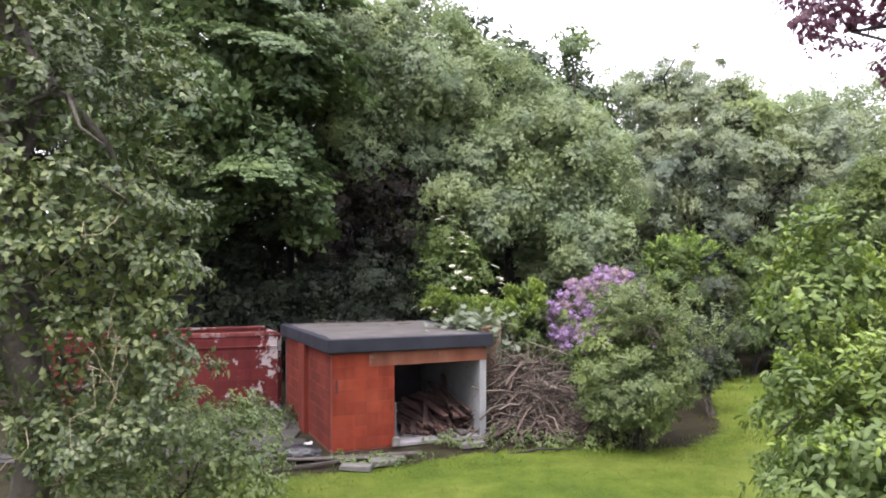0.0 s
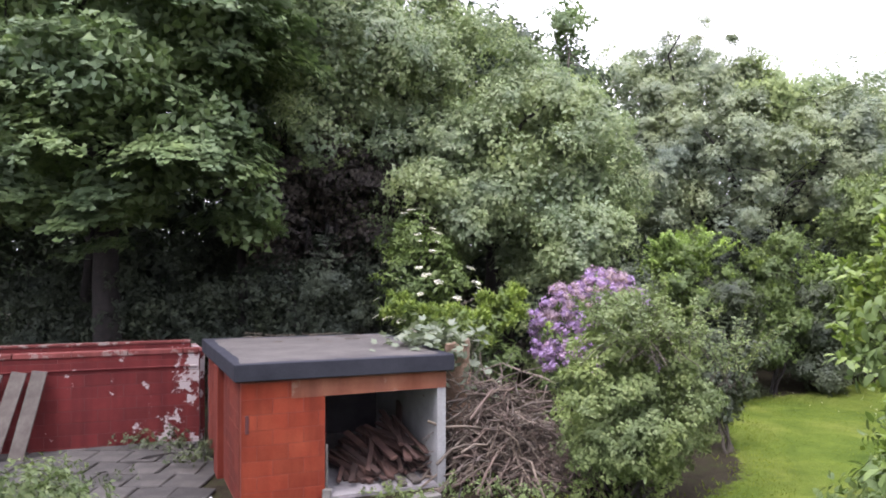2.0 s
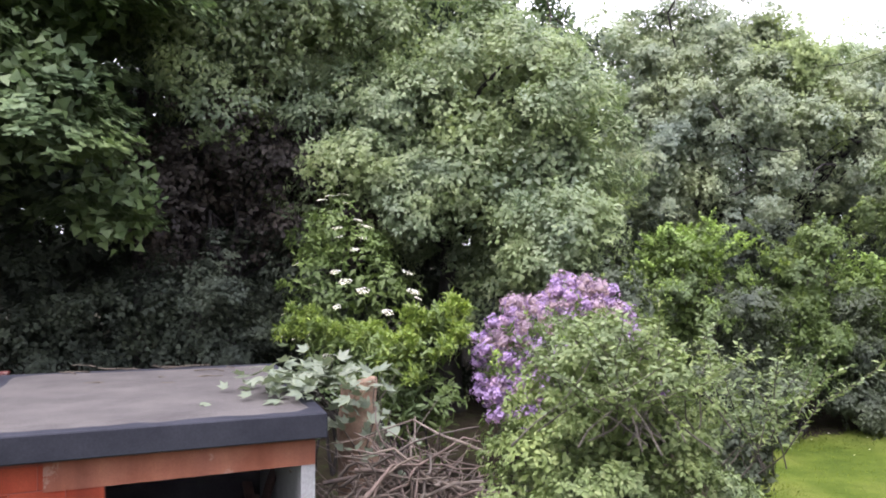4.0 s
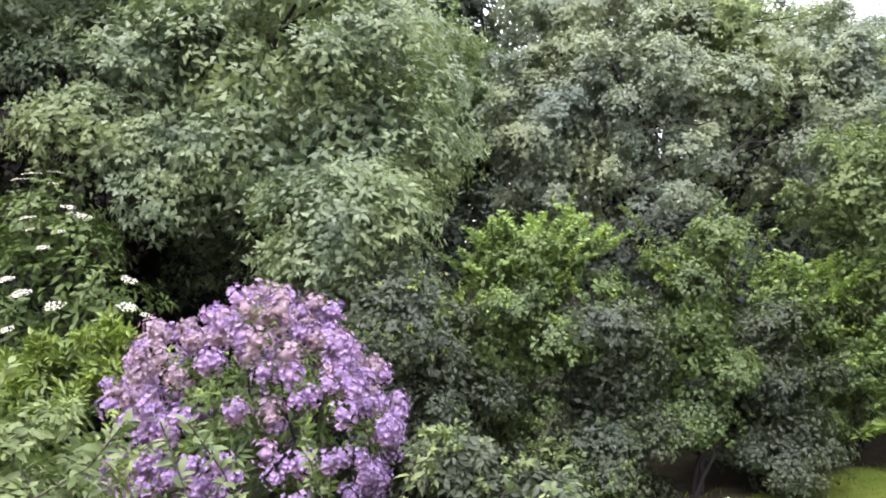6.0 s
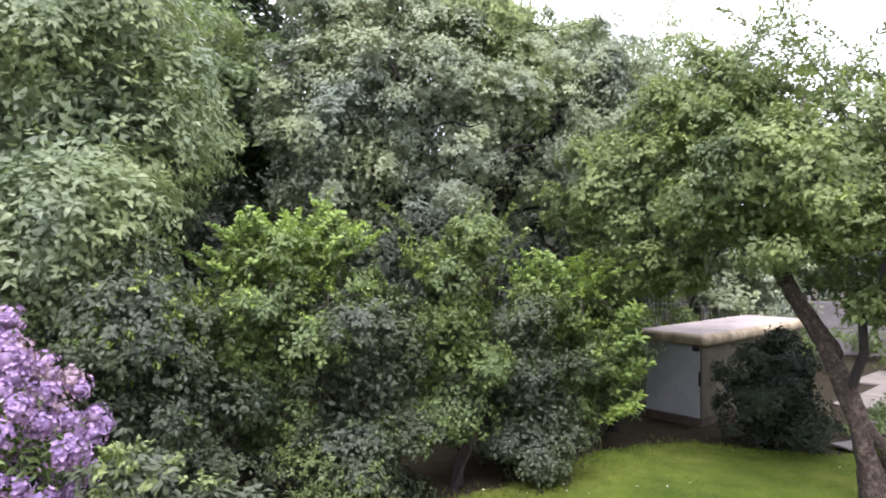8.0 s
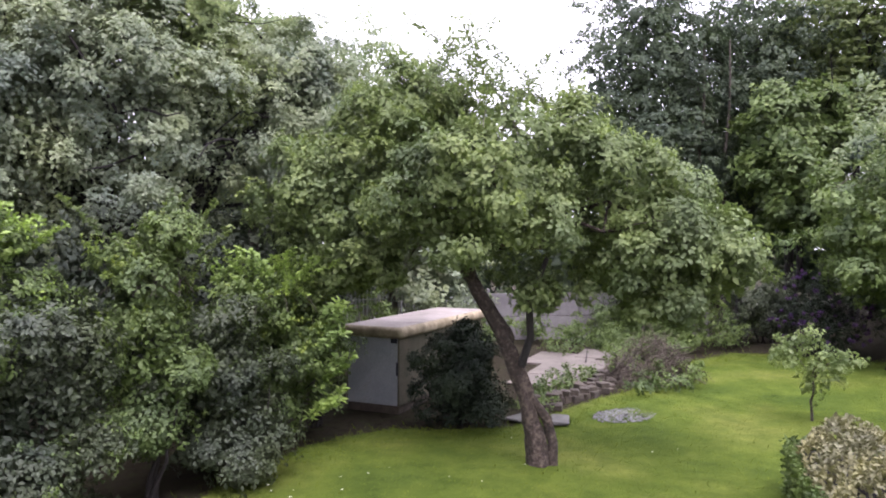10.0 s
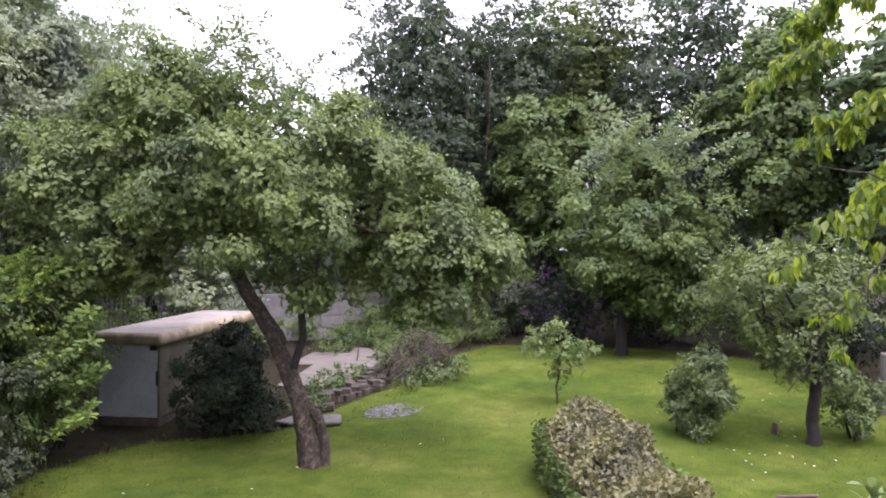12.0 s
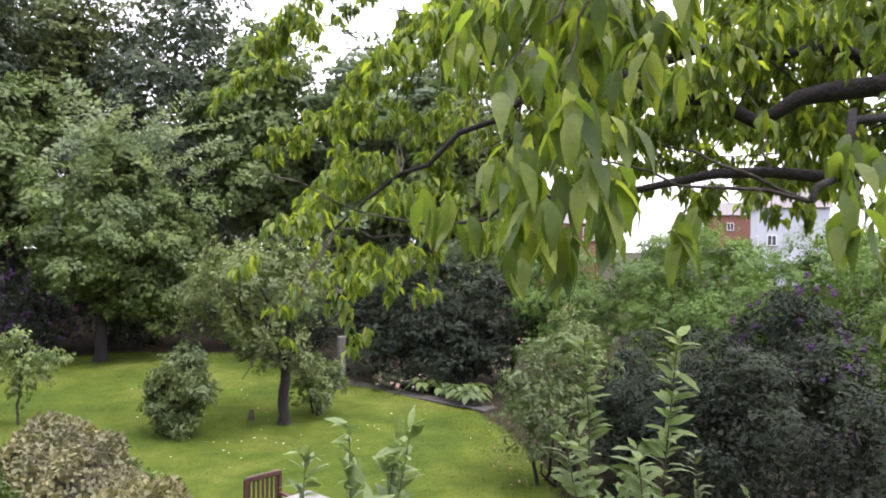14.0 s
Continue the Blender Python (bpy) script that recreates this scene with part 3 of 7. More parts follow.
    L = np.concatenate([L, leaf * rng.uniform(1.3, 1.9, m)])
    ok = p[:, 2] > floor
    p, axis, normal, L = p[ok], axis[ok], normal[ok], L[ok]
    W = L * aspect * rng.uniform(0.85, 1.15, len(p))
    v, f = small_leaf_arrays(p, axis, normal, L, W * 1.15) if lite else full_leaf_arrays(p, axis, normal, L, W) if full else leaf_arrays(p, axis, normal, L, W)
    ob = link_mesh(name, v - np.array(origin), f, mat, parent, label)
    return ob, c


def limb_set(rng, parent, fork, targets, r0, mat, origin, name="branch", twigs=3, bend=0.09):
    """Limbs from the fork to places in the crown, each one with its own twigs."""
    fork = np.asarray(fork, float)
    for tgt in targets:
        tgt = np.asarray(tgt, float)
        path = wander(fork, tgt, rng, 7, bend, sag=-0.06 * np.linalg.norm(tgt - fork))
        tubes = [tube_arrays(path, np.linspace(r0, r0 * 0.18, 7), 7, 0.08, rng)]
        for _ in range(twigs):
            i = rng.integers(2, 7)
            end = path[i] + rng.normal(0, 1, 3) * np.linalg.norm(tgt - fork) * 0.2 + np.array([0, 0, 0.2])
            tubes.append(tube_arrays(wander(path[i], end, rng, 4, 0.12), np.linspace(r0 * 0.3, r0 * 0.07, 4), 5))
        v, f = join_tubes(tubes)
        link_mesh(name, v - origin, f, mat, parent, smooth=True)


def gnarled_arrays(path, radii, rng, rings=40, seg=18):
    """An old trunk: ridged bark, swellings and knots."""
    p = np.asarray(path, float)
    s = np.linspace(0, len(p) - 1, rings)
    q = np.stack([np.interp(s, np.arange(len(p)), p[:, k]) for k in range(3)], 1)
    q[1:-1] = (q[:-2] + q[1:-1] * 2 + q[2:]) / 4
    r = np.interp(s, np.arange(len(p)), np.broadcast_to(radii, (len(p),)))
    v, f = tube_arrays(q, r, seg)
    w = v.reshape(rings, seg, 3)
    a = np.linspace(0, 2 * np.pi, seg, endpoint=False)[None]
    h = np.linspace(0, 1, rings)[:, None]
    k = 1 + 0.1 * np.sin(3 * a + 7 * h) + 0.07 * np.sin(5 * a - 11 * h + 1) + 0.05 * np.sin(23 * h + a) + rng.uniform(-0.05, 0.05, (rings, seg))
    for _ in range(9):
        ka, kh = rng.uniform(0, 6.28), rng.uniform(0.05, 0.95)
        da = np.minimum(np.abs(a - ka), 6.283 - np.abs(a - ka))
        k = k + 0.3 * np.exp(-(da / 0.45) ** 2 - ((h - kh) / 0.035) ** 2)
    w = q[:, None] + (w - q[:, None]) * k[:, :, None]
    return w.reshape(-1, 3), f


def tree(name, label, category, base, fork_z, r0, blobs, leaf, mat, bark=BARK, clumps=900, per=14, clump_r=0.28, limbs=7, seed=1, lean=(0, 0), group="", crown_name="crown", trunk_path=None, **kw):
    """A tapered trunk, its limbs, and a crown of leaf clumps."""
    rng = np.random.default_rng(seed)
    base = np.array([base[0], base[1], base[2] if len(base) > 2 else 0.0])
    t = thing(name, tuple(base), label, category, group)
    top = base + np.array([lean[0], lean[1], fork_z])
    path = np.array(trunk_path) if trunk_path is not None else wander(base - np.array([0, 0, 0.1]), top, rng, 7, 0.03)
    flare = np.linspace(1, 0.72, len(path))
    flare[0] *= 1.35
    if trunk_path is not None:
        v, f = gnarled_arrays(path, r0 * flare, rng)
    else:
        v, f = tube_arrays(path, r0 * flare, 12, 0.07, rng)
    link_mesh("trunk", v - base, f, bark, t, smooth=True)
    ob, c = foliage(crown_name, rng, blobs, clumps, per, clump_r, leaf, mat, t, origin=base, **kw)
    if limbs:
        pick = c[rng.choice(len(c), limbs, replace=False)]
        tg = pick * 0.8 + np.mean(np.array(blobs)[:, :3], 0) * 0.2
        limb_set(rng, t, path[-1], tg, r0 * 0.5, bark, base)
    return t


def shrub(name, label, category, blobs, leaf, mat, clumps=300, per=12, clump_r=0.16, stems=5, seed=1, group="", bark=BARK_DARK, base_z=0.0, **kw):
    """Several stems from the ground and a mass of leaves."""
    rng = np.random.default_rng(seed)
    b = np.array(blobs, float)
    base = np.array([b[:, 0].mean(), b[:, 1].mean(), base_z])
    t = thing(name, tuple(base), label, category, group)
    ob, c = foliage("leaves", rng, blobs, clumps, per, clump_r, leaf, mat, t, origin=base, **kw)
    for i in range(stems):
        tgt = c[rng.integers(len(c))] * 0.85 + base * 0.15
        st = base + np.array([rng.normal(0, 0.15), rng.normal(0, 0.15), -0.05])
        v, f = tube_arrays(wander(st, tgt, rng, 6, 0.08), np.linspace(0.035, 0.008, 6), 6)
        link_mesh("stem", v - base, f, bark, t, smooth=True)
    return t


def inside(px, py, poly):
    """Whether points lie in a polygon."""
    r = np.zeros(px.shape, bool)
    n = len(poly)
    for i in range(n):
        (x1, y1), (x2, y2) = poly[i], poly[(i + 1) % n]
        c = ((y1 > py) != (y2 > py)) & (px < (x2 - x1) * (py - y1) / (y2 - y1 + 1e-12) + x1)
        r ^= c
    return r


def edge_distance(px, py, poly):
    d = np.full(px.shape, 1e9)
    n = len(poly)
    for i in range(n):
        (x1, y1), (x2, y2) = poly[i], poly[(i + 1) % n]
        ex, ey = x2 - x1, y2 - y1
        s = np.clip(((px - x1) * ex + (py - y1) * ey) / (ex * ex + ey * ey), 0, 1)
        d = np.minimum(d, np.hypot(px - x1 - s * ex, py - y1 - s * ey))
    return d

# ---- ground ----
LAWN = [(-14, -14), (-14, 8.5), (-5, 10.4), (-2.6, 11.6), (-0.6, 12.6), (0.9, 13.3), (2.6, 13.5), (4.6, 13.4), (5.9, 14.8), (6.6, 17.2),
        (7.4, 20.6), (10.2, 21.4), (12.4, 22.6), (14.4, 23.0), (16.8, 21.6), (18.6, 21.9), (21.8, 22.4), (24.4, 23.8), (30.2, 24.4), (32.6, 20.0),
        (32.6, 15.2), (27.5, 12.4), (25.0, 10.0), (22.9, 8.1), (18.0, 7.6), (14.2, 8.3), (11.8, 5.5), (11.8, -14)]


def build_ground():
    inner = np.arange(-16, 38.01, 0.3)
    outer = np.array([2, 6, 14, 30, 60, 120, 250, 600, 1500.0])
    ax = np.concatenate([-16 - outer[::-1], inner, 38 + outer])
    X, Y = np.meshgrid(ax, ax, indexing="ij")
    lawn = np.where(inside(X, Y, LAWN), 1, -1) * edge_distance(X, Y, LAWN)
    Z = 0.025 * np.sin(X * 0.9 + Y * 0.4) + 0.02 * np.sin(Y * 1.3 - X * 0.3)
    Z[(np.abs(X - 11) > 40) | (np.abs(Y - 11) > 40)] = 0
    shed_zone = inside(X, Y, [(-9, 12.2), (2, 12.2), (2, 19.5), (-9, 19.5)])
    Z[shed_zone] = np.minimum(Z[shed_zone], -0.03)
    n = len(ax)
    i, j = np.meshgrid(np.arange(n - 1), np.arange(n - 1), indexing="ij")
    q = np.stack([i * n + j, (i + 1) * n + j, (i + 1) * n + j + 1, i * n + j + 1], -1).reshape(-1, 4)
    ob = link_mesh("ground", np.stack([X, Y, Z], -1).reshape(-1, 3), q, MAT_GROUND, smooth=True)
    a = ob.data.attributes.new("lawn", "FLOAT", "POINT")
    a.data.foreach_set("value", np.clip(0.5 + lawn * 1.1, 0, 1).astype(np.float32).ravel())
    tagged(ob, "mown green lawn running into dark soil beds", "ground", kind="structure")


build_ground()


def build_grass():
    rng = np.random.default_rng(5)
    n = 300000
    x, y = rng.uniform(-4, 33, n), rng.uniform(7, 25, n)
    edge = np.where(inside(x, y, LAWN), 1, -1) * edge_distance(x, y, LAWN)
    ok = (edge + rng.normal(0, 0.22, n) > 0.05) & (rng.random(n) < np.where(edge < 0.9, 0.8, 0.22))
    x, y = x[ok], y[ok]
    n = len(x)
    h = rng.uniform(0.02, 0.042, n) * (1 + 0.7 * np.exp(-edge[ok] * 3))
    a = rng.uniform(0, 2 * np.pi, n)
    w = 0.006 + h * 0.09
    z = 0.025 * np.sin(x * 0.9 + y * 0.4) + 0.02 * np.sin(y * 1.3 - x * 0.3) - 0.005
    b = np.stack([x, y, z], 1)
    s = np.stack([np.cos(a), np.sin(a), 0 * a], 1)
    lean = np.stack([rng.normal(0, 0.5, n) * h, rng.normal(0, 0.5, n) * h, h], 1)
    v = np.stack([b - s * w[:, None], b + s * w[:, None], b + lean], 1).reshape(-1, 3)
    ob = link_mesh("grass", v, np.arange(3 * n).reshape(-1, 3), MAT_GRASS)
    tagged(ob, "short mown green grass blades of the lawn", "grass", kind="stuff")


build_grass()


def build_daisies():
    """Daisies and fallen petals scattered in patches of the lawn."""
    rng = np.random.default_rng(6)
    c = rng.uniform((10, 9), (27, 21), (22, 2))
    p = (c[rng.integers(0, 22, 150)] + rng.normal(0, 0.8, (150, 2)))
    p = p[inside(p[:, 0], p[:, 1], LAWN)]
    n = len(p)
    at = np.concatenate([p, np.full((n, 1), 0.06)], 1)
    q = np.repeat(at, 5, 0)
    a = np.tile(np.arange(5) * 1.257, n) + np.repeat(rng.uniform(0, 6, n), 5)
    L = np.repeat(rng.uniform(0.015, 0.03, n), 5)
    v, f = leaf_arrays(q, np.stack([np.cos(a), np.sin(a), 0.2 + 0 * a], 1), np.tile([0, 0, 1.0], (5 * n, 1)), L, L * 0.6)
    ob = link_mesh("daisies", v, f, L_WHITE)
    tagged(ob, "small white daisies scattered in the mown lawn", "daisies", kind="stuff")


build_daisies()

# ---- shed of painted blocks with a flat felt roof ----
SHED = [Vector((-2.08, 13.12, 0)), Vector((0.874, 14.225, 0)), Vector((-0.458, 17.65, 0)), Vector((-3.7, 16.53, 0))]   # front, front, back, back
ROOF_Z = (2.12, 2.1, 2.0, 2.03)


def wall_slab(name, a, b, z0, z1, thick, mat, parent, label=""):
    """A wall between two plan points, its face on the line a-b, its thickness behind (to the left of a-b)."""
    d = (b - a)
    nrm = Vector((-d.y, d.x, 0)).normalized() * thick
    bm = bmesh.new()
    lo = [bm.verts.new((p.x, p.y, z0)) for p in (a, b, b + nrm, a + nrm)]
    hi = [bm.verts.new((p.x, p.y, z1)) for p in (a, b, b + nrm, a + nrm)]
    bm.faces.new(lo[::-1]), bm.faces.new(hi)
    for i in range(4):
        bm.faces.new((lo[i], lo[(i + 1) % 4], hi[(i + 1) % 4], hi[i]))
    return part(name, bm, mat, parent, label)


BLOCK_MESHES = {}


def block_mesh(length, height, mat):
    key = (round(length, 2), round(height, 2), mat.name)
    if key not in BLOCK_MESHES:
        bm = bmesh.new()
        box(bm, (length / 2, 0, height / 2), (length - 0.007, 0.03, height - 0.006), None, 0.004)
        me = bpy.data.meshes.new("block")
        bm.to_mesh(me)
        bm.free()
        me.materials.append(mat)
        BLOCK_MESHES[key] = me
    return BLOCK_MESHES[key]


def lay_blocks(a, b, z0, z1, mat, parent, course=0.225, length=0.45, seed=3):
    """Courses of blocks, half-bonded, 7 mm proud of the joints, on the face a-b."""
    rng = random.Random(seed)
    d = b - a
    run = d.length
    rz = math.atan2(d.y, d.x)
    nrm = Vector((d.y, -d.x, 0)).normalized()
    z, row = z0, 0
    while z < z1 - 0.05:
        h = min(course, z1 - z)
        s = 0.0
        first = length / 2 if row % 2 else length
        while s < run - 0.03:
            l = min(first if s == 0 else length, run - s)
            if l > 0.04:
                ob = new("block", block_mesh(l, h, mat))
                p = a + d.normalized() * s + nrm * rng.uniform(-0.0125, -0.009)
                ob.matrix_basis = Matrix.Translation((p.x, p.y, z + rng.uniform(-0.002, 0.002))) @ pose(0, 0, 0, 0, 0, math.degrees(rz) + rng.uniform(-0.3, 0.3))
                ob.parent = parent
            s += l
        z += h
        row += 1


def build_shed():
    fl, fr, br, bl = SHED
    shed = thing("block_shed", (0, 0, 0), "red-painted concrete block shed with an open front and flat felt roof", "shed")
    u = (fr - fl).normalized()
    jamb = fl + u * 1.22
    w = wall_slab("front_wall", fl, jamb, -0.15, 1.83, 0.1, MORTAR, shed, "orange-red painted block wall beside the opening")
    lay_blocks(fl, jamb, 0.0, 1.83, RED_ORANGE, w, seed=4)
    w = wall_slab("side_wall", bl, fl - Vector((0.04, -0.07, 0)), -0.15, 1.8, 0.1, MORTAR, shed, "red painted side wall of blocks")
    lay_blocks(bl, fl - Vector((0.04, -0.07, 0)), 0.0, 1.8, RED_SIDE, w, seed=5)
    # shallow pier on the side wall
    d = (fl - bl).normalized()
    nrm = Vector((d.y, -d.x, 0))
    p = bl + d * 1.9 + nrm * 0.055
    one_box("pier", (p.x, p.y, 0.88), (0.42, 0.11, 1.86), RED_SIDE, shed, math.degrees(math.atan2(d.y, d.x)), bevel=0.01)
    # strip of peeled paint and a hasp at the corner
    q = fl + u * 0.08
    one_box("hasp", (q.x + 0.012, q.y - 0.022, 1.22), (0.05, 0.03, 0.26), MORTAR_DARK, shed, math.degrees(math.atan2(u.y, u.x)), bevel=0.006)
    wall_slab("back_wall", br, bl, -0.15, 1.8, 0.1, SHADED_BLOCKS, shed, "block back wall coloured dark for the bay's shade")
    w = wall_slab("end_wall", fr, br, -0.15, 1.78, 0.14, WHITEWASH, shed, "whitewashed end wall of the open bay")
    # lintel
    a, b = jamb - u * 0.5, fr
    w = wall_slab("lintel", a, b, 1.56, 1.826, 0.12, LINTEL, shed, "faded red-brown concrete lintel")
    w.location = Vector((u.y, -u.x, 0)) * 0.012
    # jamb edge with bared plaster
    one_box("jamb_strip", (jamb.x + 0.02, jamb.y + 0.04, 0.42), (0.035, 0.06, 0.8), CONCRETE, shed, 28, bevel=0.01, jitter=0.014)
    one_box("jamb_stone", (jamb.x + 0.03, jamb.y - 0.07, 0.1), (0.13, 0.11, 0.18), CONCRETE, shed, 12, bevel=0.02, jitter=0.02)
    # floor
    bm = bmesh.new()
    lo = [bm.verts.new((p.x, p.y, -0.02)) for p in (fl, fr, br, bl)]
    hi = [bm.verts.new((p.x, p.y, 0.035)) for p in (fl, fr, br, bl)]
    bm.faces.new(hi)
    for i in range(4):
        bm.faces.new((lo[i], lo[(i + 1) % 4], hi[(i + 1) % 4], hi[i]))
    part("shed_floor", bm, DUSTY, shed, "dusty grey concrete floor")
    # roof: deck, fascia boards, felt with an upstand
    c = (fl + fr + br + bl) / 4
    grow = [p + (p - c).normalized() * 0.16 for p in (fl, fr, br, bl)]
    bm = bmesh.new()
    lo = [bm.verts.new((p.x, p.y, z - 0.26)) for p, z in zip(grow, ROOF_Z)]
    hi = [bm.verts.new((p.x, p.y, z - 0.004)) for p, z in zip(grow, ROOF_Z)]
    bm.faces.new(hi), bm.faces.new(lo[::-1])
    for i in range(4):
        bm.faces.new((lo[i], lo[(i + 1) % 4], hi[(i + 1) % 4], hi[i]))
    bmesh.ops.bevel(bm, geom=list(bm.edges), offset=0.012, segments=1, affect="EDGES")
    roof = part("roof", bm, FASCIA, shed, "dark bitumen-felted fascia of the flat roof")
    bm = bmesh.new()
    steps = 14
    inset = [p - (p - c).normalized() * 0.06 for p in grow]
    grid = []
    rng = random.Random(2)
    for i in range(steps + 1):
        row = []
        for j in range(steps + 1):
            s, t = i / steps, j / steps
            a0 = inset[0].lerp(inset[1], s).lerp(inset[3].lerp(inset[2], s), t)
            z = (ROOF_Z[0] * (1 - s) + ROOF_Z[1] * s) * (1 - t) + (ROOF_Z[3] * (1 - s) + ROOF_Z[2] * s) * t
            e = min(s, 1 - s, t, 1 - t)
            row.append(bm.verts.new((a0.x, a0.y, z + (0.012 if e > 0.01 else -0.02) + rng.uniform(-0.006, 0.006))))
        grid.append(row)
    for i in range(steps):
        for j in range(steps):
            bm.faces.new((grid[i][j], grid[i + 1][j], grid[i + 1][j + 1], grid[i][j + 1]))
    part("felt", bm, FELT, roof, "weathered grey mineral felt")
    return shed


build_shed()


def build_yard_wall():
    """A roofless bay of painted blocks: front wall, back wall and the short wall that joins them."""
    b, a = Vector((-3.93, 16.72, 0)), Vector((-8.9, 15.23, 0))
    d = (b - a).normalized()
    n = Vector((-d.y, d.x, 0))
    rz = math.degrees(math.atan2(d.y, d.x))
    w = thing("wall_yard", (0, 0, 0), "oxide-red painted block yard wall with flaking paint", "wall", kind="structure")
    body = wall_slab("wall_core", a, b, -0.2, 1.74, 0.11, MORTAR_DARK, w)
    lay_blocks(a, b, -0.16, 1.74, RED_DARK, body, seed=8)
    run = (b - a).length
    k = 0.0
    while k < run - 0.05:
        l = min(0.975, run - k)
        p = a + d * (k + l / 2) + n * 0.05
        one_box("coping", (p.x, p.y, 1.79), (l - 0.01, 0.15, 0.1), RED_COPING, w, rz, bevel=0.014, jitter=0.004, label="worn red-painted coping stone")
        k += 0.975
    m = (a + b) / 2 - n * 0.012
    one_box("ledge", (m.x, m.y, 1.5), (run - 0.1, 0.045, 0.03), RED_DARK, w, rz, bevel=0.008, label="thin painted ledge")
    a2, b2 = a + n * 1.3, b + n * 1.3 - d * 0.25
    back = wall_slab("back_core", a2, b2, -0.2, 1.78, 0.11, MORTAR_DARK, w)
    lay_blocks(a2, b2, -0.16, 1.78, RED_DARK, back, seed=9)
    p = (a2 + b2) / 2 + n * 0.05
    one_box("coping", (p.x, p.y, 1.81), ((b2 - a2).length, 0.15, 0.06), RED_COPING, w, rz, bevel=0.012, label="worn red-painted coping stone")
    a3, b3 = b + n * 0.12 - d * 0.02, b2 - n * 0.005
    wall_slab("end_core", b3, a3, -0.2, 1.76, 0.11, RED_DARK, w)


build_yard_wall()


def build_patio():
    p = thing("patio", (0, 0, 0), "grey stone slab patio with weeds between the slabs", "patio", kind="structure")
    bm = bmesh.new()
    box(bm, (-5.6, 14.55, -0.03), (5.2, 4.1, 0.05))
    part("bedding", bm, SLAB, p)
    rng = random.Random(4)
    for i in range(8):
        for j in range(6):
            x, y = -8.0 + i * 0.63 + rng.uniform(-0.015, 0.015) + 0.3 * (j % 2), 12.7 + j * 0.66 + rng.uniform(-0.012, 0.012)
            if x > -2.9 - (y - 13.2) * 0.45:
                continue
            one_box("slab", (x + 0.3, y + 0.3, 0.012 + rng.uniform(-0.006, 0.01)), (0.605, 0.635, 0.05), SLAB, p, rng.uniform(-2.5, 2.5), bevel=0.014, jitter=0.012)


build_patio()

# ---- the wood behind the shed ----
tree("sycamore_tree", "tall sycamore with dark green hanging boughs over the yard wall", "tree", (-7.3, 20.0), 6.2, 0.34,
     [(-7.6, 20.5, 10.5, 6.0, 4.5, 4.6), (-4.6, 18.4, 6.1, 1.9, 1.7, 1.6), (-9.5, 18.0, 7.6, 2.8, 2.4, 1.7), (-6.6, 17.6, 7.4, 2.6, 2.0, 1.8),
      (-5.4, 21.2, 9.8, 2.0, 2.5, 4.0), (-12.5, 19.5, 9.0, 3.2, 3, 3.5), (-4.6, 19.2, 8.6, 2.0, 1.8, 1.8), (-4.9, 19.6, 9.9, 1.4, 1.4, 1.9), (-6.3, 18.4, 5.0, 1.6, 1.2, 1.1), (-8.6, 18.6, 5.1, 1.7, 1.4, 1.2), (-3.8, 19.8, 4.6, 1.1, 1.0, 1.2)],
     0.125, L_SYC, BARK_DARK, clumps=9800, per=17, clump_r=0.3, limbs=12, seed=11, droop=0.45, aspect=0.85, flat=0.25, bough=0.75, gaps=0.22, bottom=0.7, spread=0.16, sprays=0.5, tiered=True, lite=True)
for k, (x, y, z, rx, rz) in enumerate([(-16, 24, 7, 4, 6), (-11, 27, 8, 4, 7), (-5.5, 28.5, 9.5, 4.2, 6), (-0.5, 29, 9, 3.8, 5.2), (-20, 20, 7, 4, 6), (3.5, 31, 8.5, 3.5, 4.6)]):
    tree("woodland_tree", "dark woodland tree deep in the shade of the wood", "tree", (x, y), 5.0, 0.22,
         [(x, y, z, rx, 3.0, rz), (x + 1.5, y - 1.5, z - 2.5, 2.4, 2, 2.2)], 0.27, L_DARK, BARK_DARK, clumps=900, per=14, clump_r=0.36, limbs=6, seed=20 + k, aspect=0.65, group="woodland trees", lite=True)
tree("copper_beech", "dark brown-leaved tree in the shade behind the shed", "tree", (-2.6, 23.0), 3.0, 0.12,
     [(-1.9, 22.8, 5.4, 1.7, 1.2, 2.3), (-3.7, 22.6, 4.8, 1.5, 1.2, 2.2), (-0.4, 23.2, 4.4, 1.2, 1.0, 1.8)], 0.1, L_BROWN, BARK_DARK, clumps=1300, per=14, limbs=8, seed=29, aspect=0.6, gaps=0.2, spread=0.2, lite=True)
for k, (x, y) in enumerate([(-9.0, 22.5), (-5.2, 24.0), (-3.4, 23.2), (-2.2, 26.0), (-12.6, 23.5), (-1.2, 23.8)]):
    rng = np.random.default_rng(70 + k)
    t = thing("bare_trunk", (x, y, 0), "slim dark tree trunk standing in deep shade", "tree trunk", "trunks in the wood")
    v, f = tube_arrays(wander((0, 0, -0.1), (rng.normal(0, 0.5), rng.normal(0, 0.4), 8.5), rng, 8, 0.02), np.linspace(0.16, 0.08, 8), 9, 0.06, rng)
    link_mesh("trunk", v, f, BARK_DARK, t, smooth=True)
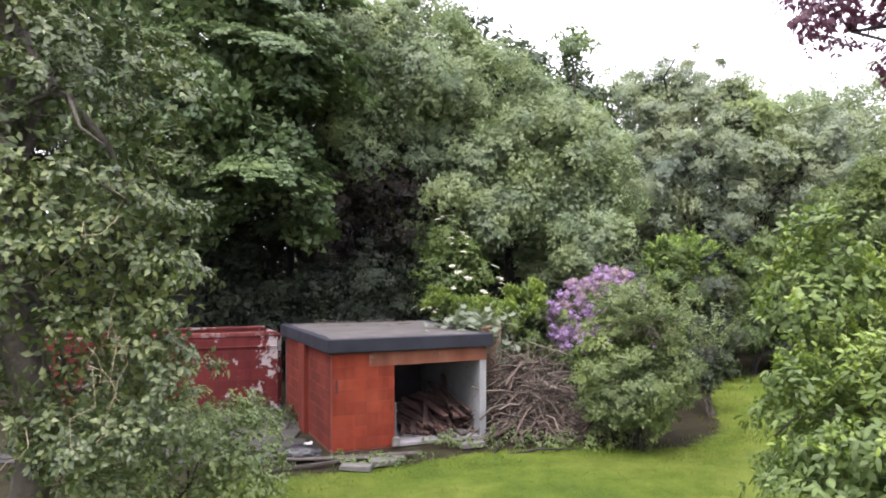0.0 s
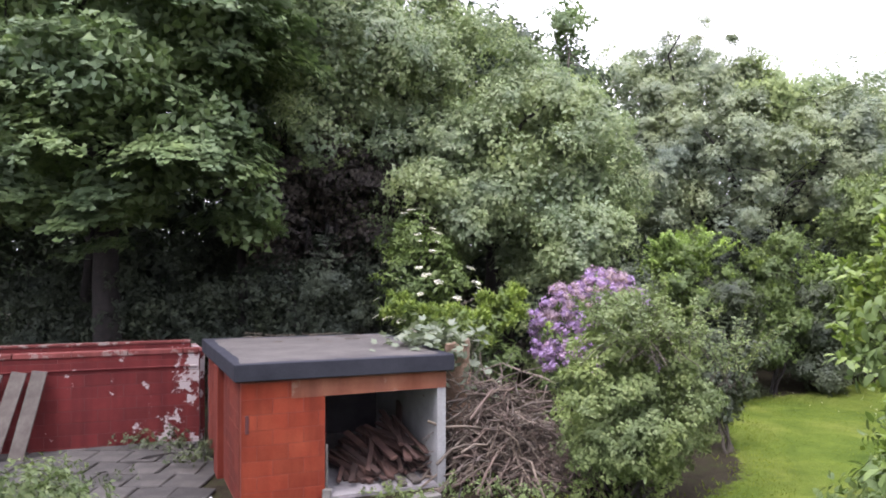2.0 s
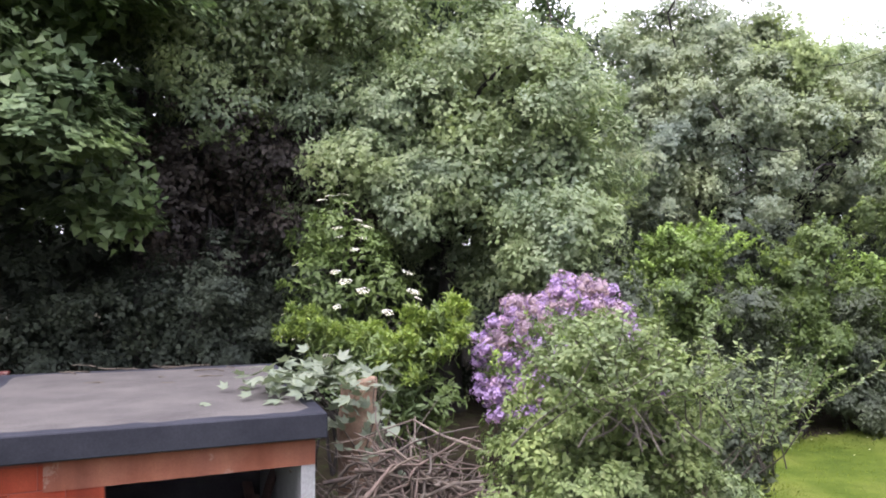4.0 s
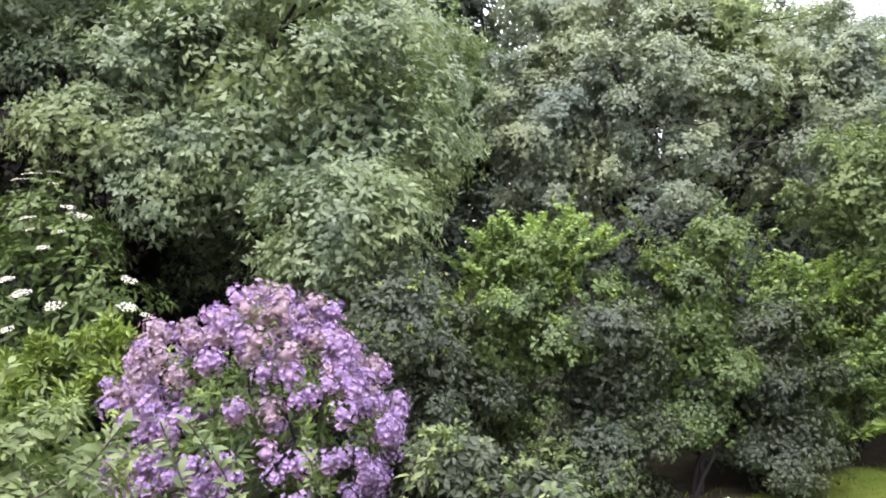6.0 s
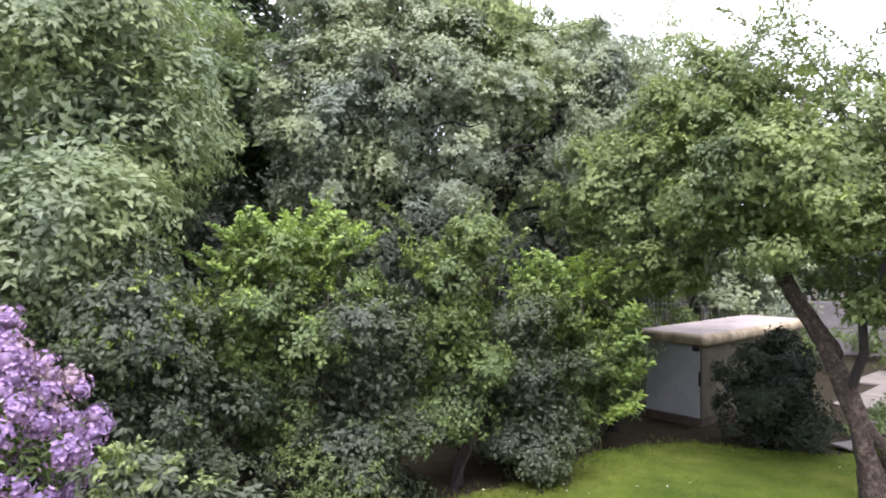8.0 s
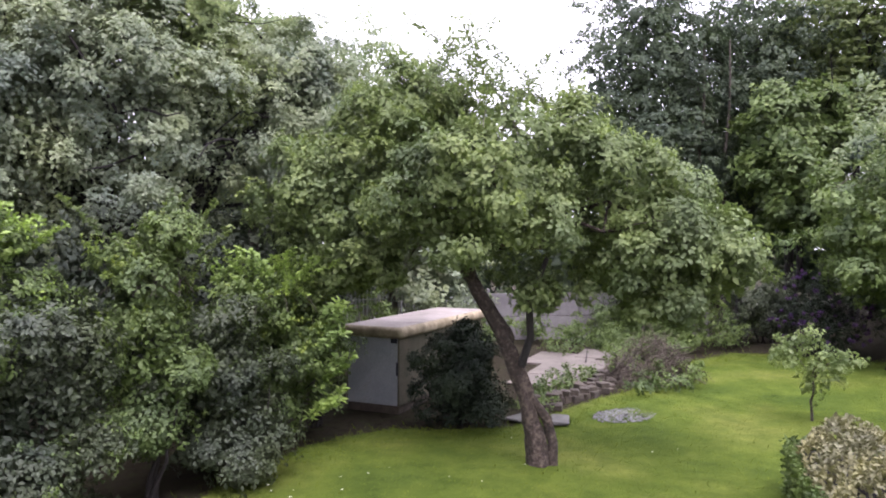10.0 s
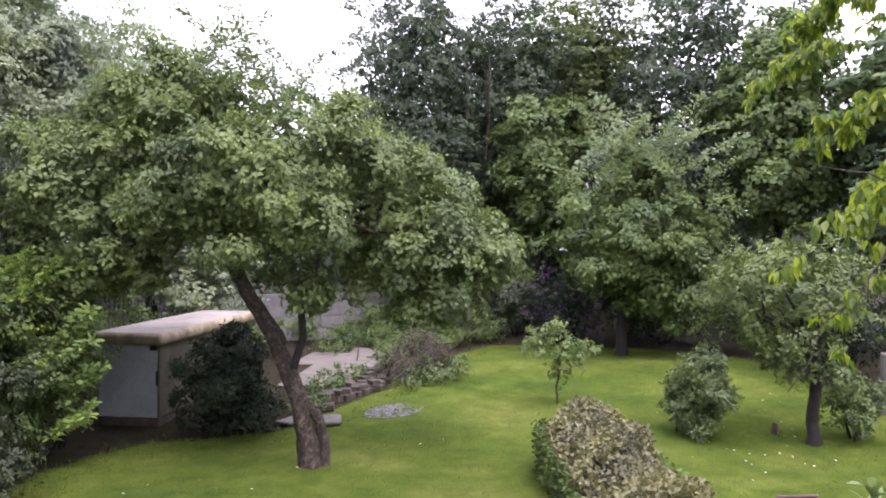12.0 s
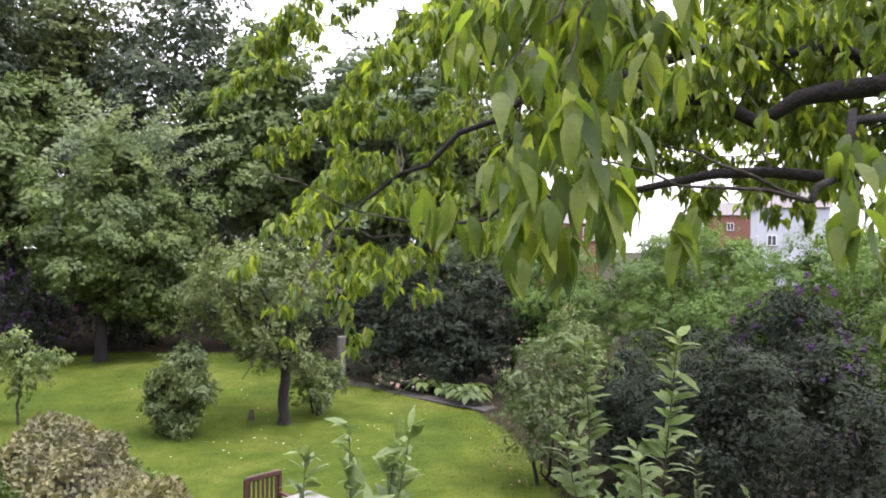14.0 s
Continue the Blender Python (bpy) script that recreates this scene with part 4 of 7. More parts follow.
# The shade under the trees is in these bushes' leaf colour.
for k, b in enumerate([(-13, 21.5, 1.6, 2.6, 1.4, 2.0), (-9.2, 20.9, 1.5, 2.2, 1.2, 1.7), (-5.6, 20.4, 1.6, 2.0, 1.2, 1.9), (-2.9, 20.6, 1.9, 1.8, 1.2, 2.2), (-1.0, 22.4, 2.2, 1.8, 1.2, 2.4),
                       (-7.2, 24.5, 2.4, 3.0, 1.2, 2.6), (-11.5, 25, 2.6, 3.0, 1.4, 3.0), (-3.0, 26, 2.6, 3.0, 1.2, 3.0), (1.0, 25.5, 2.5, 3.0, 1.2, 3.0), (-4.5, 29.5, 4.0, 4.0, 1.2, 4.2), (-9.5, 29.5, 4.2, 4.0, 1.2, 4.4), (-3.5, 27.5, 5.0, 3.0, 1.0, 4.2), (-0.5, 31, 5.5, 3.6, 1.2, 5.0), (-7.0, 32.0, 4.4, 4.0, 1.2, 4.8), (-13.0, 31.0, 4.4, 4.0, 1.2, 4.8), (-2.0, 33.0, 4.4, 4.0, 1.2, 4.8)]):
    shrub("understorey_bush", "bush in the wood, leaves darkened for its shade", "bush", [b], 0.085 if k < 5 else 0.2, L_UNDER, clumps=760 if k < 5 else 260, per=15, clump_r=0.24, seed=40 + k, group="understorey", aspect=0.55, gaps=0.0, bottom=1.0, lite=True)



def build_far_woods():
    """The deep wood and the far belt of trees, seen only through gaps."""
    rng = np.random.default_rng(33)
    blobs = []
    for x in np.arange(-34, 50, 3.2):
        y = 34 + 2.5 * math.sin(x) + (6 if x > 14 else 0)
        blobs.append((x, y, (5.2 if x < 5 else 3.4) + 0.6 * math.sin(x * 1.7), 2.6, 2.0, 5.6 if x < 5 else 3.6))
    for y in np.arange(8, 46, 3.2):
        blobs.append((52 + 2 * math.sin(y), y, 5.8 + math.sin(y * 1.3), 2.4, 2.6, 6.0))
    for x in np.arange(-40, 56, 3.4):
        blobs.append((x, (40 if x < 14 else 47) + math.sin(x * 2.3), 3.6, 2.8, 1.6, 4.4))
    for y in np.arange(-2, 50, 3.4):
        blobs.append((58 + math.sin(y), y, 4.2, 1.6, 2.8, 5.0 if y > 8 else 3.0))
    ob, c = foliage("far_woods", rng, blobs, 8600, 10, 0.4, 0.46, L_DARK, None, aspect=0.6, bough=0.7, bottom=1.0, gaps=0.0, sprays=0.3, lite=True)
    tagged(ob, "dark belt of woodland beyond the garden", "woods", kind="stuff")


build_far_woods()
tree("willow_tree", "large grey-green willow with hanging silvery foliage", "tree", (2.3, 23.6), 3.8, 0.3,
     [(1.6, 23.6, 6.5, 3.4, 2.6, 3.7), (3.6, 23.2, 6.2, 2.3, 2.2, 2.9), (4.3, 21.6, 4.7, 1.5, 1.5, 2.2), (4.3, 20.5, 3.7, 1.0, 0.9, 1.3), (-1.6, 24.0, 9.0, 3.2, 2.4, 3.2), (2.6, 21.8, 5.4, 2.0, 1.6, 2.2), (3.9, 22.5, 2.3, 1.6, 1.2, 2.0), (-2.0, 22.2, 8.7, 2.4, 1.8, 3.0)],
     0.12, L_WILLOW, BARK_DARK, clumps=10800, per=20, clump_r=0.25, limbs=12, seed=12, droop=0.15, aspect=0.4, flat=0.75, gaps=0.2, sprays=4.0, lite=True)
tree("ash_tree", "tall slender tree rising above the wood", "tree", (5.3, 28.8), 8.0, 0.18,
     [(5.36, 29.2, 12.0, 0.75, 0.6, 1.6), (5.2, 29.2, 10.2, 1.1, 0.8, 1.5), (5.6, 28.4, 7.0, 2.2, 1.6, 2.4)], 0.17, L_SYC, clumps=420, per=14, clump_r=0.24, limbs=4, seed=13)
tree("sallow_tree", "broad domed sallow with grey-green leaves and bare inner branches", "tree", (11.0, 27.2), 2.6, 0.26,
     [(10.6, 26.9, 6.3, 3.6, 2.6, 2.9), (9.6, 27.4, 8.9, 2.7, 2.0, 2.5), (14.2, 26.8, 6.6, 1.9, 2.0, 2.9), (8.2, 26.6, 5.8, 2.0, 1.8, 3.0)],
     0.088, L_SALLOW, BARK_DARK, clumps=12500, per=16, clump_r=0.25, limbs=26, seed=14, aspect=0.5, gaps=0.3, bough=0.34, flat=0.85, spread=0.24, sprays=2.2, lumpy=0.7, lite=True)
# The pale leaf colour includes the sunlit haze over the sallow's top.
tree("birch_tree", "yellow-green domed tree over the sallow, paled for sunlit haze", "tree", (11.9, 27.6), 4.6, 0.14,
     [(11.6, 27.1, 8.7, 1.8, 1.6, 1.8), (11.9, 26.9, 7.2, 1.8, 1.4, 1.5), (12.6, 27.3, 8.2, 1.2, 1.2, 1.2)], 0.09, L_PALE, BARK_DARK, clumps=2600, per=14, limbs=9, seed=17, aspect=0.5, bough=0.34, gaps=0.15, sprays=2.0, spread=0.16, lite=True)
for k, (x, y, z, rx, rz) in enumerate([(8.2, 31.5, 8.2, 3.0, 4.0), (15.5, 32, 7.5, 3.0, 3.4), (19.0, 36.2, 8.2, 3.4, 3.8), (24.0, 37.5, 9.3, 3.2, 4.2), (20.0, 31, 4.8, 3.2, 3.2)]):
    tree("ash_tree", "mid-green tree at the edge of the wood", "tree", (x, y), 4.2, 0.2,
         [(x, y, z, rx, 2.6, rz), (x + 1.2, y - 1.0, z - 2, 2.2, 1.8, 1.9)], 0.17, L_SALLOW if k % 2 == 0 else L_WILLOW, BARK, clumps=1250, per=14, clump_r=0.3, limbs=8, seed=80 + k, group="edge trees", lite=True)

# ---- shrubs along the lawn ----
# Dark backing behind the lawn shrubs; its leaf colour carries the shade.
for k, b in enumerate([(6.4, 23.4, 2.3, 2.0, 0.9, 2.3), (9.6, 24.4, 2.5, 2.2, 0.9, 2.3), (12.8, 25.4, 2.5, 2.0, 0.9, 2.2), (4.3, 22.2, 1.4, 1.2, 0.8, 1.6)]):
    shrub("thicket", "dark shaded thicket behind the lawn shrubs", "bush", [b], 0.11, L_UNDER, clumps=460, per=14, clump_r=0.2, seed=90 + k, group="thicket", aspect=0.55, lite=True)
ROW = [
    ("yellow_shrub", "yellow-green leafy shrub with upright shoots", L_SHRUB, [(6.8, 21.2, 2.5, 1.15, 0.9, 1.5), (6.4, 20.9, 3.5, 0.5, 0.5, 0.6), (7.3, 21.0, 3.4, 0.5, 0.5, 0.6)], 0.09, 420),
    ("mixed_shrub", "dense dark green shrub beside the lawn", L_DKSHRUB, [(5.6, 20.4, 1.5, 1.05, 0.9, 1.9), (5.0, 19.8, 2.9, 0.6, 0.6, 0.8)], 0.085, 460),
    # Its dark leaf colour also stands for the shade low in the row.
    ("mixed_shrub", "dense dark green shrub with pale new shoots", L_DKSHRUB, [(8.1, 20.9, 1.5, 1.05, 0.85, 1.7), (7.6, 20.4, 0.8, 0.8, 0.5, 0.9)], 0.085, 480),
    ("mixed_shrub", "tall dark green shrub at the lawn's edge", L_SHRUB, [(9.5, 21.7, 2.1, 0.85, 0.9, 1.9), (9.7, 21.5, 3.7, 0.4, 0.4, 0.7)], 0.085, 460),
    ("mixed_shrub", "dark shrub with grey-green leaves over the lawn", L_DKSHRUB, [(10.7, 21.9, 1.4, 1.0, 0.8, 1.5), (11.0, 21.5, 0.7, 0.9, 0.5, 0.8)], 0.085, 460),
    ("mixed_shrub", "leafy green shrub beside the concrete bunker", L_SHRUB, [(12.2, 23.2, 1.6, 1.2, 1.0, 1.7), (11.6, 22.6, 2.7, 0.9, 0.7, 0.8), (12.6, 23.8, 2.5, 0.8, 0.7, 0.9)], 0.1, 460),
    ("low_shrub", "small rounded pale green shrub on the lawn's edge", L_APPLE, [(7.4, 20.1, 0.5, 0.5, 0.4, 0.5)], 0.06, 90),
    ("mixed_shrub", "dark shrub filling the gap behind the rhododendron", L_DKSHRUB, [(4.6, 19.6, 1.4, 1.2, 0.9, 1.5)], 0.09, 330),
]
for k, (nm, lab, mat, blobs, leaf, clumps) in enumerate(ROW):
    shrub(nm, lab, "shrub", blobs, leaf * 0.82, mat, clumps=int(clumps * 2.3), per=16, clump_r=0.15, seed=100 + k, group="shrubs along the lawn", aspect=0.55, spread=0.14, bough=0.33, gaps=0.2, bottom=0.9, sprays=4.0, tip_mat=(L_YELLOW, L_LAUREL, L_SHRUB, L_LAUREL, L_SHRUB, L_LAUREL, None, L_SHRUB)[k])
shrub("spotted_laurel", "bright yellow-green laurel beside the bunker", "shrub", [(13.6, 24.2, 1.5, 0.55, 0.55, 1.2), (13.4, 23.5, 0.9, 0.35, 0.4, 0.7)], 0.13, L_SHRUB, clumps=130, per=12, clump_r=0.14, seed=120, aspect=0.36, sprays=3.0, tip_mat=L_LAUREL, droop=0.0)
shrub("bright_laurel", "bright green laurel with upright new shoots", "shrub", [(1.75, 17.7, 1.5, 0.8, 0.6, 1.15), (2.2, 17.9, 2.5, 0.4, 0.35, 0.45), (1.3, 17.4, 2.2, 0.35, 0.3, 0.4)], 0.13, L_SHRUB, clumps=190, per=13, clump_r=0.15, seed=121, aspect=0.32, droop=-0.25, sprays=5.0, tip_mat=L_LAUREL)
shrub("bright_laurel", "yellow-green laurel leaning over the shed roof", "shrub", [(0.75, 18.9, 1.6, 0.8, 0.5, 0.9), (-0.1, 18.6, 2.35, 0.4, 0.3, 0.35)], 0.12, L_SHRUB, clumps=120, per=12, clump_r=0.14, seed=122, aspect=0.32, droop=-0.2, sprays=4.0, tip_mat=L_LAUREL)


def truss_arrays(rng, places, size, florets=30):
    """Rounded trusses: bell-shaped florets packed over a ball, four overlapping petals each."""
    n = len(places) * florets
    d = unit(rng.normal(0, 1, (n, 3)) + np.array([0, 0, 0.5]))
    c = np.repeat(places, florets, 0) + d * size * rng.uniform(0.3, 0.54, (n, 1))
    t = unit(np.cross(d, rng.normal(0, 1, (n, 3))))
    u = np.cross(d, t)
    k = np.repeat(np.arange(n), 4)
    a = np.tile(np.arange(4) * 1.5708, n)
    o = t[k] * np.cos(a)[:, None] + u[k] * np.sin(a)[:, None]
    L = size * rng.uniform(0.1, 0.16, n)[k]
    v, f = leaf_arrays(c[k] - d[k] * size * 0.03, o + d[k] * 0.65, d[k] - o * 0.4, L, L * 0.95, 0.08, 0.1)
    # the green-shadowed heart of each truss
    six = np.array([[1, 0, 0], [-1, 0, 0], [0, 1, 0], [0, -1, 0], [0, 0, 1], [0, 0, -1]], float) * size * 0.3
    eight = np.array([[0, 2, 4], [2, 1, 4], [1, 3, 4], [3, 0, 4], [2, 0, 5], [1, 2, 5], [3, 1, 5], [0, 3, 5]])
    m = len(places)
    hv = (np.asarray(places)[:, None] + six).reshape(-1, 3)
    hf = (np.arange(m)[:, None, None] * 6 + eight).reshape(-1, 3)
    return np.concatenate([v, hv]), np.concatenate([f, hf + len(v)])


def flower_heads(parent, places, out, kind, rng, mat, origin, size):
    """Flat or rounded flower heads, shared meshes, one object each."""
    shapes = []
    for s in range(4):
        r = np.random.default_rng(900 + s)
        if kind == "truss":
            v, f = truss_arrays(r, np.zeros((1, 3)), size)
        else:
            a, q = r.uniform(0, 6.28, 90), np.sqrt(r.random(90))
            p = np.stack([np.cos(a) * q * size, np.sin(a) * q * size, 0.12 * size * (1 - q * q)], 1)
            v, f = leaf_arrays(p, r.normal(0, 1, (90, 3)) * np.array([1, 1, 0.2]), np.tile([0, 0, 1.0], (90, 1)) + r.normal(0, 0.2, (90, 3)), np.full(90, size * 0.24), np.full(90, size * 0.22), 0.0, 0.0)
        me = link_mesh("flower_head", v, f, mat, None)
        shapes.append(me.data)
        bpy.data.objects.remove(me)
    for k, (p, o) in enumerate(zip(places, out)):
        ob = new("flower_head", shapes[k % 4])
        q = Vector((o[0], o[1], o[2] + (0.35 if kind == "truss" else 2.0))).to_track_quat("Z", "Y").to_matrix().to_4x4()
        sc = rng.uniform(0.75, 1.2)
        ob.matrix_basis = Matrix.Translation(Vector(p) - Vector(origin)) @ q @ Matrix.Diagonal((sc, sc, sc, 1))
        ob.parent = parent


def build_rhododendron(centre, r, seed, mats, heads, label, size, low):
    rng = np.random.default_rng(seed)
    base = np.array([centre[0], centre[1], 0.0])
    t = thing("rhododendron", tuple(base), label, "rhododendron")
    blob = [(*centre, *[q * 0.76 for q in r]), (centre[0] - r[0] * 0.35, centre[1] - r[1] * 0.4, centre[2] - r[2] * 0.4, r[0] * 0.5, r[1] * 0.5, r[2] * 0.5)]
    # Dark-flowered bushes take the leaves darkened for shade.
    ob, c = foliage("leaves", rng, blob, 320, 13, 0.12, 0.105, L_SHRUB if mats[0] is L_PURPLE else L_SHADED, t, origin=base, aspect=0.33, spread=0.06, tip_mat=L_YELLOW if mats[0] is L_PURPLE else None, sprays=1.1)
    top = [(x, y, z, a * 1.28, b * 1.28, d * 1.28) for x, y, z, a, b, d in blob]
    c, o = crown_clumps(rng, top, heads * 2, 0.9, 0.03)
    ok = c[:, 2] > low
    rest = c[ok][heads:]
    c, o = c[ok][:heads], o[ok][:heads]
    if len(rest):
        v, f = truss_arrays(rng, rest - base, size)
        link_mesh("blossom", v, f, mats[0], t, "flower heads massed over the bush")["kind"] = "stuff"
    fade = (o[:, 2] > 0.35) & (rng.random(len(c)) < 0.55)
    flower_heads(t, c[~fade], o[~fade], "truss", rng, mats[0], base, size)
    if fade.any():
        flower_heads(t, c[fade], o[fade], "truss", rng, mats[1], base, size)
    for i in range(6):
        v, f = tube_arrays(wander((rng.normal(0, 0.2), rng.normal(0, 0.2), -0.05), c[rng.integers(len(c))] * 0.85 - base * 0.85, rng, 6, 0.08), np.linspace(0.045, 0.01, 6), 6)
        link_mesh("stem", v, f, BARK_DARK, t, smooth=True)


build_rhododendron((4.02, 17.2, 1.85), (1.3, 1.2, 1.46), 131, (L_PURPLE, L_FADED), 290, "purple rhododendron in full bloom with fading top flowers", 0.24, 1.45)
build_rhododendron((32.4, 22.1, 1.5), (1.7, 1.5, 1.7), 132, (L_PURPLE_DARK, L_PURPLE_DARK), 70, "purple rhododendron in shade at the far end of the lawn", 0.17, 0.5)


def build_elder():
    rng = np.random.default_rng(140)
    blobs = [(0.5, 20.4, 2.5, 1.2, 0.9, 1.7), (0.1, 20.6, 3.9, 0.7, 0.6, 0.8)]
    t = shrub("elder", "elder bush with flat creamy white flower heads", "shrub", blobs, 0.12, L_SHRUB, clumps=240, per=14, clump_r=0.17, seed=141, aspect=0.45)
    base = np.array(t.location)
    c, o = crown_clumps(rng, [(a, b, z, x * 1.05, y * 1.05, w * 1.05) for a, b, z, x, y, w in blobs], 90, 0.1, 0.02)
    ok = (o[:, 1] < 0.3) & (o[:, 2] > -0.2)
    flower_heads(t, c[ok][:34], o[ok][:34], "umbel", rng, L_WHITE, base, 0.1)


build_elder()
shrub("round_bush", "rounded variegated bush with small pale-edged leaves", "bush", [(3.68, 13.5, 1.42, 1.14, 1.05, 1.12), (3.70, 13.5, 2.36, 0.74, 0.7, 0.76), (3.68, 13.5, 0.95, 0.95, 0.9, 0.55)], 0.058, L_ROUND, clumps=1700, per=24, clump_r=0.11, stems=7, seed=150, aspect=0.5, bottom=1.0, spread=0.03, sprays=0.8, bough=0.15, gaps=0.0, lumpy=0.25)
shrub("tall_shrub", "loose upright shrub with sparse pale-edged leaves", "shrub", [(6.1, 16.2, 1.1, 0.5, 0.5, 1.0), (6.4, 16.0, 1.75, 0.35, 0.3, 0.4), (5.8, 16.4, 1.9, 0.4, 0.4, 0.45)], 0.075, L_DKSHRUB, clumps=340, per=13, clump_r=0.13, stems=4, seed=151, bark=BARK, spread=0.2, tip_mat=L_ROUND, sprays=1.5)


def wispy(name, label, places, seed, mat, leaf, parent_cat="shrub", group="", step=0.05, aspect=0.4, droop=0.0, per=2, spread=0.35, spur=0.0):
    """Upright shoots with leaves set along them."""
    rng = np.random.default_rng(seed)
    base = np.array([np.mean([p[0][0] for p in places]), np.mean([p[0][1] for p in places]), min(p[0][2] for p in places)])
    t = thing(name, tuple(base), label, parent_cat, group)
    P, A, N, S = [], [], [], []
    for a, b in places:
        path = wander(a, b, rng, 7, 0.05)
        v, f = tube_arrays(path, np.linspace(0.008, 0.003, 7), 5)
        link_mesh("shoot", v - base, f, BARK, t, smooth=True)
        n = int(np.linalg.norm(np.array(b) - np.array(a)) / step)
        for s in np.linspace(0.25, 1.0, n):
            i = s * 6
            k = min(int(i), 5)
            p = path[k] + (path[k + 1] - path[k]) * (i - k)
            d = unit(path[k + 1] - path[k])
            for _ in range(per):
                o = rng.normal(0, 1, 3) * np.array([1, 1, spread])
                P.append(p + unit(o) * spur * rng.random()), A.append(d * 0.5 + unit(o) * 1.0 - np.array([0, 0, droop])), N.append(d + rng.normal(0, 0.3, 3)), S.append(leaf * rng.uniform(0.6, 1.15))
    S = np.array(S)
    v, f = full_leaf_arrays(np.array(P), np.array(A), np.array(N), S, S * aspect)
    link_mesh("leaves", v - base, f, mat, t)
    return t


rs = np.random.default_rng(159)
wispy("laurel_shoots", "bright yellow-green laurel shoots beside the bunker", [((12.5 + rs.normal(0, 0.1), 22.6 + rs.normal(0, 0.12), h), (12.9 + rs.normal(0, 0.15), 21.9 + rs.normal(0, 0.15), h + rs.uniform(0.45, 0.75))) for h in (1.9, 1.95, 2.0, 2.05, 1.7, 1.2, 1.3, 1.0, 0.5, 0.45, 0.55)], 158, L_YELLOW, 0.16, step=0.03, per=3, aspect=0.36, spur=0.06)
rs = np.random.default_rng(160)
wispy("yellow_shoots", "yellow-green young shoots above the lawn shrubs", [((6.8 + rs.normal(0, 0.45), 21.1 + rs.normal(0, 0.3), 2.9), (6.8 + rs.normal(0, 0.6), 21.0 + rs.normal(0, 0.35), rs.uniform(3.5, 4.25))) for _ in range(90)], 164, L_YELLOW, 0.1, step=0.035, per=3, aspect=0.5)
wispy("green_shoots", "green young shoots above the lawn shrubs", [((9.6 + rs.normal(0, 0.35), 21.6 + rs.normal(0, 0.3), 3.0), (9.6 + rs.normal(0, 0.45), 21.6 + rs.normal(0, 0.3), rs.uniform(3.6, 4.5))) for _ in range(40)], 165, L_APPLE, 0.095, step=0.035, per=3, aspect=0.5)
wispy("yellow_shoots", "yellow-green young shoots beside the bunker", [((11.8 + rs.normal(0, 0.5), 22.6 + rs.normal(0, 0.3), 2.6), (11.8 + rs.normal(0, 0.6), 22.6 + rs.normal(0, 0.3), rs.uniform(3.1, 3.7))) for _ in range(40)], 166, L_YELLOW, 0.1, step=0.035, per=3, aspect=0.5)
wispy("shrub_shoots", "pale upright shoots growing out of the rounded bush", [((3.75 + rs.normal(0, 0.32), 13.0 + rs.normal(0, 0.35), 2.2), (3.8 + rs.normal(0, 0.4), 13.0 + rs.normal(0, 0.45), rs.uniform(2.8, 3.3))) for _ in range(34)], 161, L_ROUND, 0.075, step=0.03)
wispy("shrub_shoots", "loose leafy shoots rising above the tall shrub", [((5.2 + rs.normal(0, 0.3), 13.9 + rs.normal(0, 0.3), 1.6), (5.4 + rs.normal(0, 0.5), 13.9 + rs.normal(0, 0.5), rs.uniform(2.4, 3.1))) for _ in range(16)], 162, L_ROUND, 0.08, step=0.035)

# ---- the trees beside the camera's way in ----
tree("ivy_clad_tree", "tall ivy-clad tree with glossy variegated leaves and hanging tendrils", "tree", (-4.4, 7.0), 6.5, 0.2,
     [(-4.4, 7.0, 4.4, 1.65, 1.4, 2.6), (-4.4, 7.1, 7.6, 1.6, 1.4, 2.6), (-3.6, 7.2, 2.2, 1.0, 0.9, 1.4), (-6.2, 6.6, 5.5, 1.8, 1.6, 4.2), (-3.4, 7.1, 4.1, 1.0, 0.9, 1.9), (-2.98, 7.3, 3.1, 0.6, 0.6, 1.2)],
     0.075, L_HOLLY, BARK, clumps=2200, per=20, clump_r=0.15, limbs=10, seed=170, aspect=0.6, bottom=0.8, spread=0.2, bough=0.24, gaps=0.25, sprays=2.0)
shrub("low_shrub", "leafy pale green shrub beside the patio", "shrub", [(-3.3, 8.7, 1.1, 1.25, 1.0, 1.15), (-2.5, 8.6, 0.95, 0.5, 0.6, 0.7), (-4.2, 9.2, 1.3, 0.9, 0.9, 1.1)], 0.065, L_ROUND, clumps=620, per=18, clump_r=0.12, seed=171, aspect=0.55)


def tendrils():
    rng = np.random.default_rng(172)
    t = thing("ivy_tendrils", (-3.2, 6.3, 0), "yellowish bare ivy tendrils hanging from the tree", "vine")
    for k in range(13):
        a = np.array([rng.uniform(-4.4, -2.7), rng.uniform(5.7, 6.4), rng.uniform(2.2, 4.6)])
        b = a + np.array([rng.normal(0, 0.3), rng.normal(0, 0.12), -rng.uniform(0.3, 1.0)])
        v, f = tube_arrays(wander(a, b, rng, 8, 0.22), 0.0032, 5)
        link_mesh("tendril", v - np.array([-3.2, 6.3, 0]), f, MOSS_EDGE, t, smooth=True)


